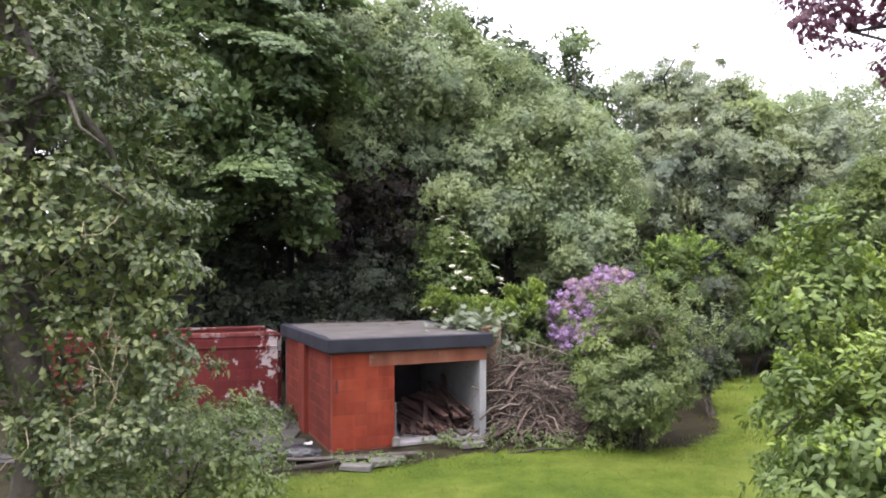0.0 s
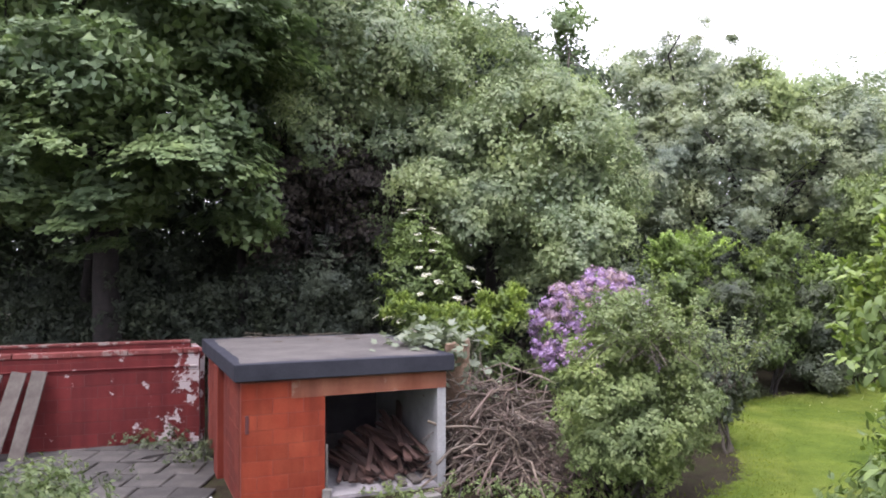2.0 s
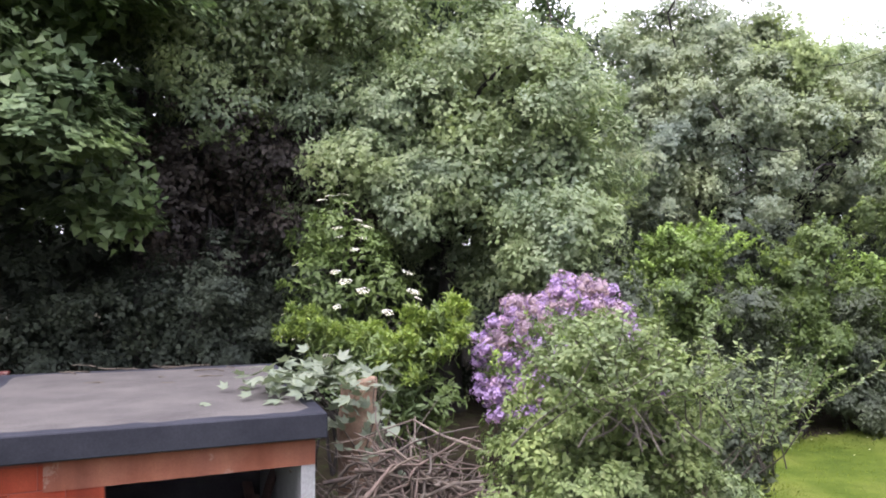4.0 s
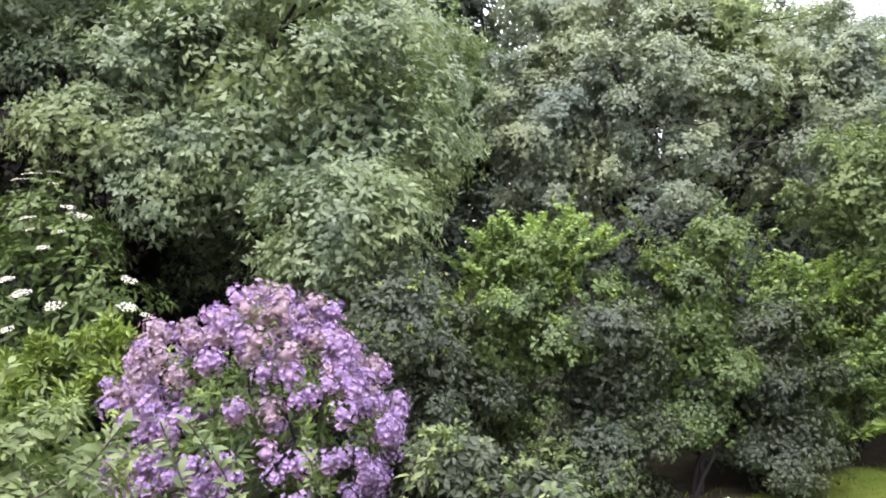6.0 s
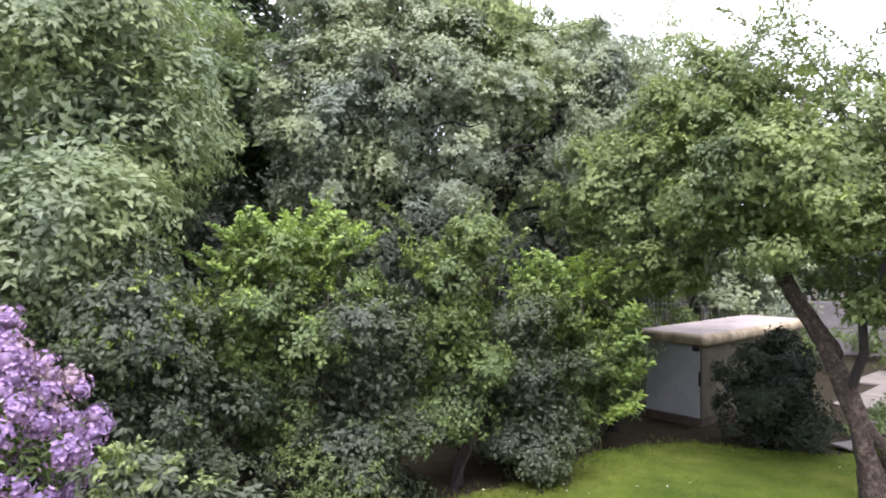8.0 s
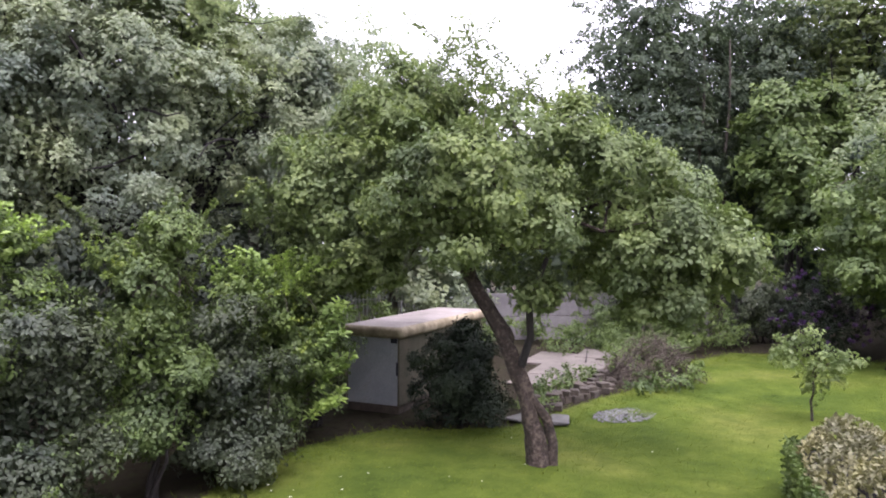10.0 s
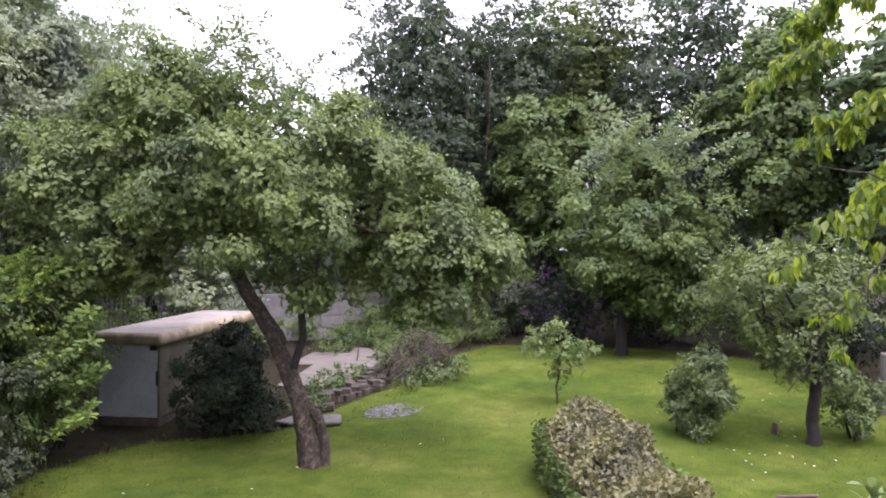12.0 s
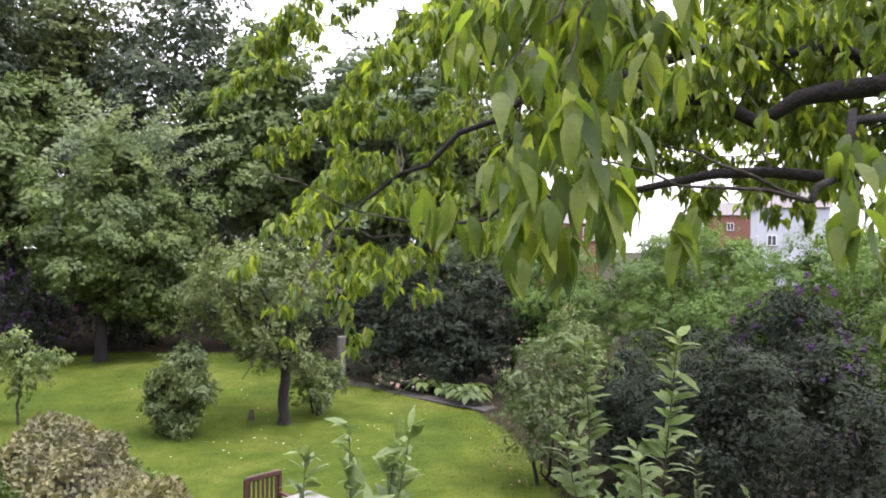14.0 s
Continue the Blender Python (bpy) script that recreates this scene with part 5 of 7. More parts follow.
tendrils()
shrub("cherry_laurel", "large cherry laurel with glossy leaves and yellow-green tips", "shrub", [(3.95, 6.2, 1.4, 1.1, 0.85, 1.5), (4.8, 8.0, 1.6, 1.0, 1.0, 1.6), (5.0, 7.4, 2.9, 0.8, 0.8, 0.8), (4.0, 7.2, 3.2, 0.55, 0.5, 1.0)], 0.095, L_SHRUB, clumps=950, per=14, clump_r=0.15, seed=180, aspect=0.45, sprays=3.4, tip_mat=L_LAUREL, droop=0.05, full=True)
rs = np.random.default_rng(181)
wispy("laurel_shoots", "upright yellow-green new shoots of the cherry laurel", [(lambda u: ((3.9 + u + rs.normal(0, 0.4), 6.2 + 1.7 * u + rs.normal(0, 0.35), 2.0), (3.9 + u + rs.normal(0, 0.45), 6.2 + 1.7 * u + rs.normal(0, 0.4), 2.9 + 0.7 * u + rs.uniform(-0.2, 0.25))))(rs.random()) for _ in range(70)], 182, L_LAUREL, 0.095, step=0.035, droop=-0.1)
tree("copper_plum_tree", "copper-leaved plum with dark purple foliage overhead", "tree", (7.6, 6.6), 4.6, 0.16,
     [(7.4, 7.6, 7.6, 1.6, 1.6, 1.4), (5.6, 9.2, 7.1, 0.9, 0.7, 0.6), (4.95, 9.4, 6.75, 0.45, 0.4, 0.3), (6.4, 9.4, 6.2, 0.8, 0.5, 0.25)], 0.085, L_COPPER, BARK_DARK, clumps=520, per=16, clump_r=0.14, limbs=8, seed=190, droop=0.8)

# ---- the orchard lawn ----
tree("apple_tree", "old leaning apple tree with a split trunk and broad crown", "apple tree", (15.27, 19.33), 3.9, 0.158,
     [(14.9, 20.4, 4.7, 2.6, 2.4, 1.6), (13.6, 22.9, 4.7, 1.9, 1.9, 1.5), (16.6, 18.3, 3.9, 1.4, 1.6, 1.5), (14.4, 22.0, 6.0, 1.7, 1.6, 1.0), (15.9, 19.4, 5.2, 1.6, 1.6, 1.0), (17.4, 17.2, 3.6, 0.9, 0.9, 1.0), (13.3, 22.6, 3.4, 1.2, 1.4, 0.8), (16.9, 17.7, 2.9, 0.9, 0.9, 0.7), (15.15, 19.3, 2.9, 0.6, 0.5, 0.45)],
     0.09, L_APPLE, BARK_GREY, clumps=4600, per=17, clump_r=0.17, limbs=16, seed=200, aspect=0.6, bottom=0.8, spread=0.26, bough=0.32, gaps=0.34, sprays=2.2, tip_mat=L_TIPS,
     trunk_path=[(15.27, 19.33, -0.08), (15.2, 19.42, 0.5), (15.11, 19.52, 1.18), (14.95, 19.89, 2.13), (14.76, 20.44, 2.99), (14.61, 20.8, 3.88)])
rs = np.random.default_rng(201)
wispy("apple_water_shoots", "upright water shoots above the apple tree's crown", [((15.2 + rs.normal(0, 0.9), 21.2 + rs.normal(0, 0.9), 5.6), (15.3 + rs.normal(0, 1.0), 21.2 + rs.normal(0, 1.0), rs.uniform(6.5, 7.9))) for _ in range(34)], 202, L_APPLE, 0.085, "branch", step=0.075, aspect=0.6, per=8, spur=0.13)


def apple_stems():
    rng = np.random.default_rng(203)
    t = thing("apple_side_stem", (15.3, 19.2, 0), "second leaning stem grown from the apple tree's foot", "trunk")
    o = np.array([15.3, 19.2, 0])
    v, f = tube_arrays([(15.42, 19.22, -0.05), (15.43, 19.2, 0.4), (15.37, 19.28, 0.8), (15.17, 19.45, 1.15)], [0.115, 0.085, 0.09, 0.075], 9, 0.12, rng)
    link_mesh("foot", v - o, f, BARK_GREY, t, smooth=True)
    v, f = tube_arrays([(15.06, 19.58, 1.7), (15.1, 19.4, 2.2), (15.0, 19.35, 2.75), (15.2, 19.1, 3.6)], [0.075, 0.065, 0.06, 0.04], 9, 0.08, rng)
    link_mesh("limb", v - o, f, BARK_DARK, t, smooth=True)


apple_stems()
tree("apple_tree", "dense grey-green apple tree at the end of the lawn", "apple tree", (30.9, 19.4), 2.6, 0.2,
     [(30.7, 19.4, 4.2, 2.7, 2.4, 2.7), (30.6, 18.0, 2.4, 1.6, 1.4, 1.5), (31.4, 17.6, 3.4, 2.0, 1.8, 2.2), (31.2, 18.8, 6.2, 1.4, 1.3, 1.2)], 0.13, L_SHRUB, BARK_DARK, clumps=3000, per=15, clump_r=0.22, limbs=8, seed=210, aspect=0.6, bottom=0.7, lite=True)
rs = np.random.default_rng(211)
wispy("apple_water_shoots", "upright pale shoots above the far apple tree", [((31 + rs.normal(0, 1.3), 18.8 + rs.normal(0, 1.5), 5.4), (31 + rs.normal(0, 1.5), 18.8 + rs.normal(0, 1.7), rs.uniform(7.2, 9.5))) for _ in range(24)], 212, L_WILLOW, 0.16, "branch", step=0.12, aspect=0.6, per=6, spur=0.22)
tree("young_apple_tree", "small apple tree with pale green leaves on a short dark trunk", "apple tree", (21.9, 12.45), 1.5, 0.125,
     [(22.4, 12.9, 2.9, 1.75, 1.7, 1.25), (22.9, 13.6, 2.2, 0.9, 0.9, 0.9), (21.7, 12.9, 1.9, 0.8, 0.9, 0.6), (22.0, 12.5, 1.4, 0.7, 0.7, 0.35)], 0.11, L_ORCHARD, BARK_DARK, clumps=520, per=14, clump_r=0.16, limbs=9, seed=213, aspect=0.55, spread=0.18)
shrub("grey_shrub", "rounded grey-green shrub standing on the lawn", "shrub", [(21.2, 14.3, 0.9, 0.62, 0.62, 0.95), (21.15, 14.7, 0.6, 0.45, 0.45, 0.6)], 0.085, L_APPLE, clumps=380, per=15, clump_r=0.13, seed=214, bough=0.17, gaps=0.25, spread=0.2, sprays=3.0, up=0.1)
shrub("low_shrub", "small grey-green shrub beside the young apple tree", "shrub", [(22.6, 11.8, 0.7, 0.6, 0.6, 0.6)], 0.09, L_APPLE, clumps=120, per=14, clump_r=0.13, seed=215)
tree("sapling", "slim sapling with a loose small crown on the lawn", "sapling", (22.2, 17.95), 0.9, 0.03, [(22.5, 18.5, 1.35, 0.35, 0.35, 0.4), (22.0, 17.6, 1.2, 0.35, 0.35, 0.4), (22.25, 17.95, 1.75, 0.25, 0.25, 0.3), (22.6, 17.4, 1.35, 0.3, 0.3, 0.3), (21.9, 18.3, 1.3, 0.3, 0.3, 0.35), (22.2, 18.0, 0.75, 0.25, 0.25, 0.3)], 0.095, L_TIPS, BARK, clumps=50, per=10, clump_r=0.13, limbs=7, seed=216, aspect=0.5, droop=0.5)


def build_clipped_hedge():
    rng = np.random.default_rng(220)
    t = thing("clipped_hedge", (16.0, 14.6, 0), "clipped box-shaped hedge with browned sparse top leaves", "hedge")
    o = np.array([16.0, 14.6, 0])
    a, b = np.array([17.9, 15.6]), np.array([13.9, 13.0])
    d = (b - a) / np.linalg.norm(b - a)
    s = np.array([-d[1], d[0]])
    n = 19000
    u, w, z = rng.uniform(0, np.linalg.norm(b - a), n), rng.uniform(-0.72, 0.72, n), rng.uniform(0.02, 1.0, n)
    face = rng.integers(0, 5, n)
    z[face < 2] = 1.02 - 0.3 * np.abs(w[face < 2] / 0.72) ** 3 + 0.14 * np.sin(u[face < 2] * 3 + w[face < 2] * 4) + 0.09 * np.cos(w[face < 2] * 7 + u[face < 2] * 5) + rng.normal(0, 0.035, (face < 2).sum())
    z[face > 1] *= 0.8
    w[face == 2], w[face == 3], u[face == 4] = 0.72 + rng.normal(0, 0.04, (face == 2).sum()), -0.72 + rng.normal(0, 0.04, (face == 3).sum()), rng.normal(0.02, 0.04, (face == 4).sum())
    p = np.concatenate([a + d * u[:, None] + s * w[:, None], z[:, None]], 1)
    out = np.concatenate([s * np.where(face == 2, 1, np.where(face == 3, -1, 0))[:, None] - d * (face == 4)[:, None], (face < 2)[:, None] * 1.0], 1)
    L = rng.uniform(0.055, 0.11, n)
    v, f = leaf_arrays(p, out * 0.5 + rng.normal(0, 0.7, (n, 3)), out + rng.normal(0, 0.5, (n, 3)), L, L * 0.6)
    top = np.repeat(face < 2, 2)
    for nm, sel, mat, lab in (("top_leaves", top, L_BROWNHEDGE, "pale browned leaves of the clipped top"), ("side_leaves", ~top, L_SHRUB, "green side leaves")):
        fs = f[sel]
        ids, inv = np.unique(fs, return_inverse=True)
        link_mesh(nm, v[ids] - o, inv.reshape(-1, 3), mat, t, lab)
    bm = bmesh.new()
    c = (a + b) / 2
    box(bm, (c[0] - 16.0, c[1] - 14.6, 0.34), (np.linalg.norm(b - a) - 0.25, 1.2, 0.68), pose(0, 0, 0, 0, 0, math.degrees(math.atan2(d[1], d[0]))), 0.05)
    part("twig_core", bm, BARK_DARK, t, "dense dark twigs")


build_clipped_hedge()

# ---- trees and bushes that close the garden ----
FAR = [(34.5, 31.0, 10.5, 4.4, 6.8, L_DARK), (40.2, 29.5, 11.0, 5.0, 7.6, L_DARK), (45.0, 26.2, 13.5, 5.2, 6.0, L_ORCHARD), (37.0, 25.5, 7.5, 2.8, 3.5, L_SHRUB), (43.5, 20.0, 11.5, 5.6, 8.4, L_DARK),
       (39.0, 15.5, 9.0, 3.6, 5.0, L_SHRUB), (37.0, 11.0, 8.2, 3.6, 5.6, L_SYC), (35.0, 6.6, 6.6, 2.9, 5.2, L_APPLE), (40.5, 7.6, 9.0, 3.4, 6.4, L_SYC), (30.5, 27.5, 3.8, 2.2, 2.6, L_SHRUB), (35.5, 20.5, 4.5, 2.4, 3.6, L_DARK), (49.0, 31.0, 13.0, 6, 8, L_SYC)]
for k, (x, y, z, rx, rz, mat) in enumerate(FAR):
    tree("boundary_tree", "tall dark tree at the garden's boundary" if mat in (L_DARK, L_SYC) else "green tree at the garden's boundary", "tree", (x, y), max(1.6, z - rz * 0.7), 0.22,
         [(x, y, z, rx, rx * 0.85, rz), (x - 1.2, y - 0.8, z - rz * 0.45, rx * 0.7, rx * 0.7, rz * 0.5)], 0.15 if k < 2 else 0.21, mat, BARK_DARK, clumps=3200 if k < 2 else 1600, per=14, clump_r=0.34, limbs=8, seed=230 + k, group="boundary trees", aspect=0.75, bottom=0.8, spread=0.3, gaps=0.12, lite=True, tiered=mat in (L_SYC, L_ORCHARD), bough=0.38 if k < 2 else 0.6)
for k, (x, y, dx) in enumerate([(35.0, 28.6, 0.5), (36.6, 28.4, -0.6)]):
    rng = np.random.default_rng(240 + k)
    t = thing("bare_trunk", (x, y, 0), "tall slim trunk rising through the boundary trees", "tree trunk", "boundary trunks")
    v, f = tube_arrays(wander((0, 0, -0.1), (dx, rng.normal(0, 0.4), 13), rng, 9, 0.015), np.linspace(0.12, 0.04, 9), 9, 0.06, rng)
    link_mesh("trunk", v, f, BARK, t, smooth=True)
# The last five take leaves darkened for the shade of the trees.
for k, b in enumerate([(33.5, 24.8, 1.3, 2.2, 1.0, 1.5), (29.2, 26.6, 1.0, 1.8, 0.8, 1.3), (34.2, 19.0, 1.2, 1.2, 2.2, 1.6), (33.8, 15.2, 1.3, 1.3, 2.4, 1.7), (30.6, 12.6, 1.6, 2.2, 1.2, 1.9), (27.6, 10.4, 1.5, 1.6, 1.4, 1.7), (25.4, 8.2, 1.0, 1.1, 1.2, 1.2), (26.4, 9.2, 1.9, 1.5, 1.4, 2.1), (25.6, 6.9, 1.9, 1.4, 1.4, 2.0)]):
    shrub("boundary_bush", "dark bush closing the end of the lawn", "bush", [b], 0.11, L_SHRUB if k == 1 else L_SHADED if k > 3 else L_DKSHRUB, clumps=520, per=13, clump_r=0.22, seed=260 + k, group="boundary bushes", lite=True)
HEDGE_RUN = [(24.6, 5.4), (22.9, 3.4), (21.4, 2.4), (19.6, 1.6), (17.6, 1.0)]
shrub("tall_hedge", "tall bright green untrimmed hedge along the boundary", "hedge", [(x, y, 2.2, 1.5, 1.5, 2.0 + 0.08 * math.sin(i * 2)) for i, (x, y) in enumerate(HEDGE_RUN)], 0.075, L_HEDGE, clumps=6200, per=15, clump_r=0.16, stems=9, seed=270, lite=True, bough=0.3, lumpy=0.5)
shrub("rose_bush", "rambling rose bush with small pale pink flowers", "rose bush", [(17.5, 7.9, 1.1, 0.8, 0.8, 1.1), (17.8, 7.4, 2.0, 0.7, 0.7, 0.7)], 0.08, L_APPLE, clumps=330, per=14, clump_r=0.14, seed=271, spread=0.16)
def rose_flowers():
    rng = np.random.default_rng(2710)
    rose = bpy.data.objects["rose_bush"]
    blobs = [(17.5, 7.9, 1.1, 0.95, 0.95, 1.2), (17.8, 7.4, 2.0, 0.85, 0.85, 0.8), (17.2, 8.3, 0.6, 0.6, 0.6, 0.5)]
    c, o = crown_clumps(rng, blobs, 70, 0.8, 0.03)
    flower_heads(rose, c, o, "truss", rng, L_PINK, tuple(rose.location), 0.042)


rose_flowers()
# Border shade is put into the leaf colour of these bushes.
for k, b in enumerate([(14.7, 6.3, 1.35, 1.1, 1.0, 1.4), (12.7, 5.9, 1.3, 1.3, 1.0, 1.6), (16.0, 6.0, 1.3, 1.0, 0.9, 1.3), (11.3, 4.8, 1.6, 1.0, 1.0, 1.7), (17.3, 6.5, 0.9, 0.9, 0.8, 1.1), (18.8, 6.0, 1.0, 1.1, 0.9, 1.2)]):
    shrub("cotoneaster", "dark small-leaved cotoneaster bush in shade", "shrub", [b], 0.055, L_SHADED, clumps=640, per=18, clump_r=0.12, seed=272 + k, group="cotoneaster bushes", spread=0.18, lite=True)
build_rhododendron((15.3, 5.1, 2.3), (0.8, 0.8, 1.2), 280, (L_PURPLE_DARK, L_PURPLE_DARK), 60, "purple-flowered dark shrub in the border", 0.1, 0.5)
rs = np.random.default_rng(281)
wispy("shrub_shoots", "tall pale green shoots with glossy leaves in the border", [((10.1 + rs.normal(0, 0.12), 9.4 + rs.normal(0, 0.12), 0.0), (10.05 + rs.normal(0, 0.16), 9.5 + rs.normal(0, 0.14), rs.uniform(2.5, 3.35))) for _ in range(6)], 282, L_SHOOT, 0.13, step=0.04, aspect=0.4, per=3)
wispy("shrub_shoots", "arching pale leafy shoots rising from the lawn's edge", [((10.9 + rs.normal(0, 0.2), 10.7 + rs.normal(0, 0.2), 0.0), (10.8 + rs.normal(0, 0.3), 10.75 + rs.normal(0, 0.35), rs.uniform(2.1, 2.75))) for _ in range(7)], 283, L_SHOOT, 0.17, step=0.06, aspect=0.36, per=3, spread=0.7)
wispy("shrub_shoots", "pale leafy shoots in the shaded border", [((10.0 + rs.normal(0, 0.2), 8.8 + rs.normal(0, 0.2), 0.0), (9.95 + rs.normal(0, 0.25), 8.8 + rs.normal(0, 0.25), rs.uniform(2.1, 2.6))) for _ in range(5)], 284, L_APPLE, 0.09, step=0.05, aspect=0.45)

def build_hosta():
    """A clump of broad ribbed leaves arching out from the crown."""
    rng = np.random.default_rng(290)
    base = np.array([23.8, 8.45, 0.0])
    t = thing("hosta", tuple(base), "clump of broad pale green hosta leaves beside the path", "hosta")
    for cx, cy in ((0, 0), (0.55, 0.35), (-0.45, -0.3), (0.2, -0.5), (0.9, 0.8)):
        n = 26
        a, r = rng.uniform(0, 6.283, n), rng.uniform(0.05, 0.32, n)
        p = np.stack([cx + np.cos(a) * r, cy + np.sin(a) * r, 0.42 - 0.6 * r + rng.normal(0, 0.04, n)], 1)
        o = np.stack([np.cos(a), np.sin(a), -0.25 + 0 * a], 1)
        L = rng.uniform(0.2, 0.32, n)
        v, f = full_leaf_arrays(p, o, np.tile([0, 0, 1.0], (n, 1)) + o * 0.3, L, L * 0.65, 0.12, 0.35)
        link_mesh("leaf_rosette", v, f, L_SHRUB, t)
        for i in range(0, n, 3):
            v, f = tube_arrays([(cx, cy, 0.0), tuple((p[i] + np.array([cx, cy, 0.3])) / 2), tuple(p[i])], 0.008, 5)
            link_mesh("stalk", v, f, L_TIPS, t, smooth=True)


build_hosta()
bloom = shrub("border_flowers", "low leafy plants with small white flowers under the trees", "flowers", [(25.4, 9.9, 0.25, 0.7, 0.5, 0.28), (24.9, 9.3, 0.2, 0.5, 0.4, 0.22)], 0.09, L_DKSHRUB, clumps=60, per=12, seed=291, stems=2)
rs = np.random.default_rng(292)
bc, bo = crown_clumps(rs, [(25.4, 9.9, 0.28, 0.75, 0.55, 0.3), (24.9, 9.3, 0.24, 0.5, 0.4, 0.25)], 36, 0.0, 0.02)
flower_heads(bloom, bc, bo, "umbel", rs, L_PINK, tuple(bloom.location), 0.05)

# ---- concrete bunker and the things round it ----
def build_bunker():
    b = thing("concrete_bunker", (15.42, 23.77, 0), "low grey bunker with a pale mossy flat roof", "bunker")
    ang = math.degrees(math.atan2(2.4, 4.6))
    b.rotation_euler = (0, 0, radians(ang))
    one_box("plinth", (2.5, 0.68, 0.08), (4.96, 1.3, 0.2), STONE, b, bevel=0.02)
    for x, s in ((0.0, 1), (5.0, -1)):
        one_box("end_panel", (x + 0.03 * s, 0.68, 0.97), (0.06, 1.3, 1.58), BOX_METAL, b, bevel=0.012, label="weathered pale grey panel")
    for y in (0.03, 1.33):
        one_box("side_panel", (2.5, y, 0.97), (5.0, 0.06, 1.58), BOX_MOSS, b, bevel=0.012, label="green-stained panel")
    one_box("vent", (-0.012, 0.13, 1.62), (0.02, 0.16, 0.1), FASCIA, b, bevel=0.004, label="small dark vent")
    one_box("hinge", (-0.012, 0.05, 1.0), (0.02, 0.05, 0.3), FASCIA, b, bevel=0.006)
    one_box("roof_edge", (2.5, 0.68, 1.805), (5.34, 1.66, 0.25), MOSS_EDGE, b, bevel=0.115, seg=6, label="rounded yellow-brown mossy roof edge")
    one_box("roof_sheet", (2.5, 0.68, 1.921), (5.12, 1.44, 0.026), BOX_ROOF, b, bevel=0.01, label="pale bare roof surface")


build_bunker()
shrub("dark_evergreen", "rounded dark evergreen bush against the bunker", "bush", [(15.95, 22.3, 0.95, 1.1, 1.0, 1.05), (16.3, 22.6, 1.7, 0.5, 0.5, 0.55)], 0.07, L_SHADED, clumps=900, per=20, clump_r=0.11, seed=300, bottom=0.9, gaps=0.06, bough=0.22)
shrub("fence_bush", "green bush growing in front of the fence", "bush", [(29.0, 28.4, 0.9, 1.2, 0.8, 1.2), (26.2, 30.2, 0.5, 0.8, 0.5, 0.55), (27.4, 29.2, 0.45, 1.0, 0.6, 0.5), (30.6, 26.4, 0.8, 1.3, 1.0, 1.0), (28.0, 25.4, 0.25, 1.2, 1.0, 0.3)], 0.1, L_SHRUB, clumps=560, per=14, clump_r=0.18, seed=302)
shrub("nettles", "rough green nettles between the lawn and the fence", "weeds", [(26.5, 25.6, 0.3, 1.5, 0.9, 0.45), (28.5, 25.6, 0.35, 1.4, 0.9, 0.55), (31.0, 25.0, 0.5, 1.2, 0.8, 0.8), (25.0, 24.6, 0.2, 1.0, 0.5, 0.3), (27.4, 27.3, 0.35, 1.2, 0.8, 0.5)], 0.09, L_SHRUB, clumps=520, per=13, seed=303, stems=3)
shrub("bramble", "pale green bramble behind the bunker roof", "shrub", [(18.6, 27.6, 0.9, 2.0, 1.0, 0.85), (16.4, 27.0, 1.25, 1.4, 0.9, 1.1), (21.5, 28.5, 0.8, 1.6, 1.0, 0.8)], 0.1, L_SHRUB, clumps=460, per=14, clump_r=0.18, seed=301)


def build_fences():
    f = thing("fence_panels", (26.3, 31.0, 0), "grey concrete panel fence with posts", "fence", kind="structure")
    a, b = Vector((25.2, 31.8, 0)), Vector((33.0, 27.4, 0))
    d = (b - a).normalized()
    rz = math.degrees(math.atan2(d.y, d.x))
    for k in range(5):
        p = a + d * (k * 1.9) - Vector((26.3, 31.0, 0))
        one_box("fence_post", (p.x, p.y, 1.0), (0.14, 0.14, 2.1), FENCE, f, rz, bevel=0.015)
        for j in range(2):
            q = p + d * 0.95
            one_box("fence_board", (q.x, q.y, 0.48 + j * 0.93), (1.76, 0.06, 0.915), FENCE, f, rz, bevel=0.012)
    p = thing("palisade_fence", (21.6, 33.6, 0), "grey steel palisade fence with pointed pales", "fence")
    a, b = Vector((18.5, 34.5, 0)), Vector((25.0, 32.0, 0))
    d = (b - a).normalized()
    rz = math.degrees(math.atan2(d.y, d.x))
    o = Vector((21.6, 33.6, 0))
    for z in (0.5, 1.7):
        q = (a + b) / 2 - o
        one_box("rail", (q.x, q.y, z), ((b - a).length, 0.04, 0.05), STEEL, p, rz, bevel=0.004)
    bm = bmesh.new()
    vs = [bm.verts.new(v) for v in ((-0.035, 0, 0), (0.035, 0, 0), (0.035, 0, 2.0), (0, 0, 2.12), (-0.035, 0, 2.0))]
    face = bm.faces.new(vs)
    ex = bmesh.ops.extrude_face_region(bm, geom=[face])
    for v in ex["geom"]:
        if isinstance(v, bmesh.types.BMVert):
            v.co.y += 0.012
    first = part("pale", bm, STEEL, p)
    n = int((b - a).length / 0.15)
    for k in range(n):
        ob = first if k == 0 else new("pale", first.data)
        q = a + d * (k * 0.15) - o
        ob.matrix_basis = pose(q.x, q.y, 0.05, 0, 0, rz)
        ob.parent = p


build_fences()


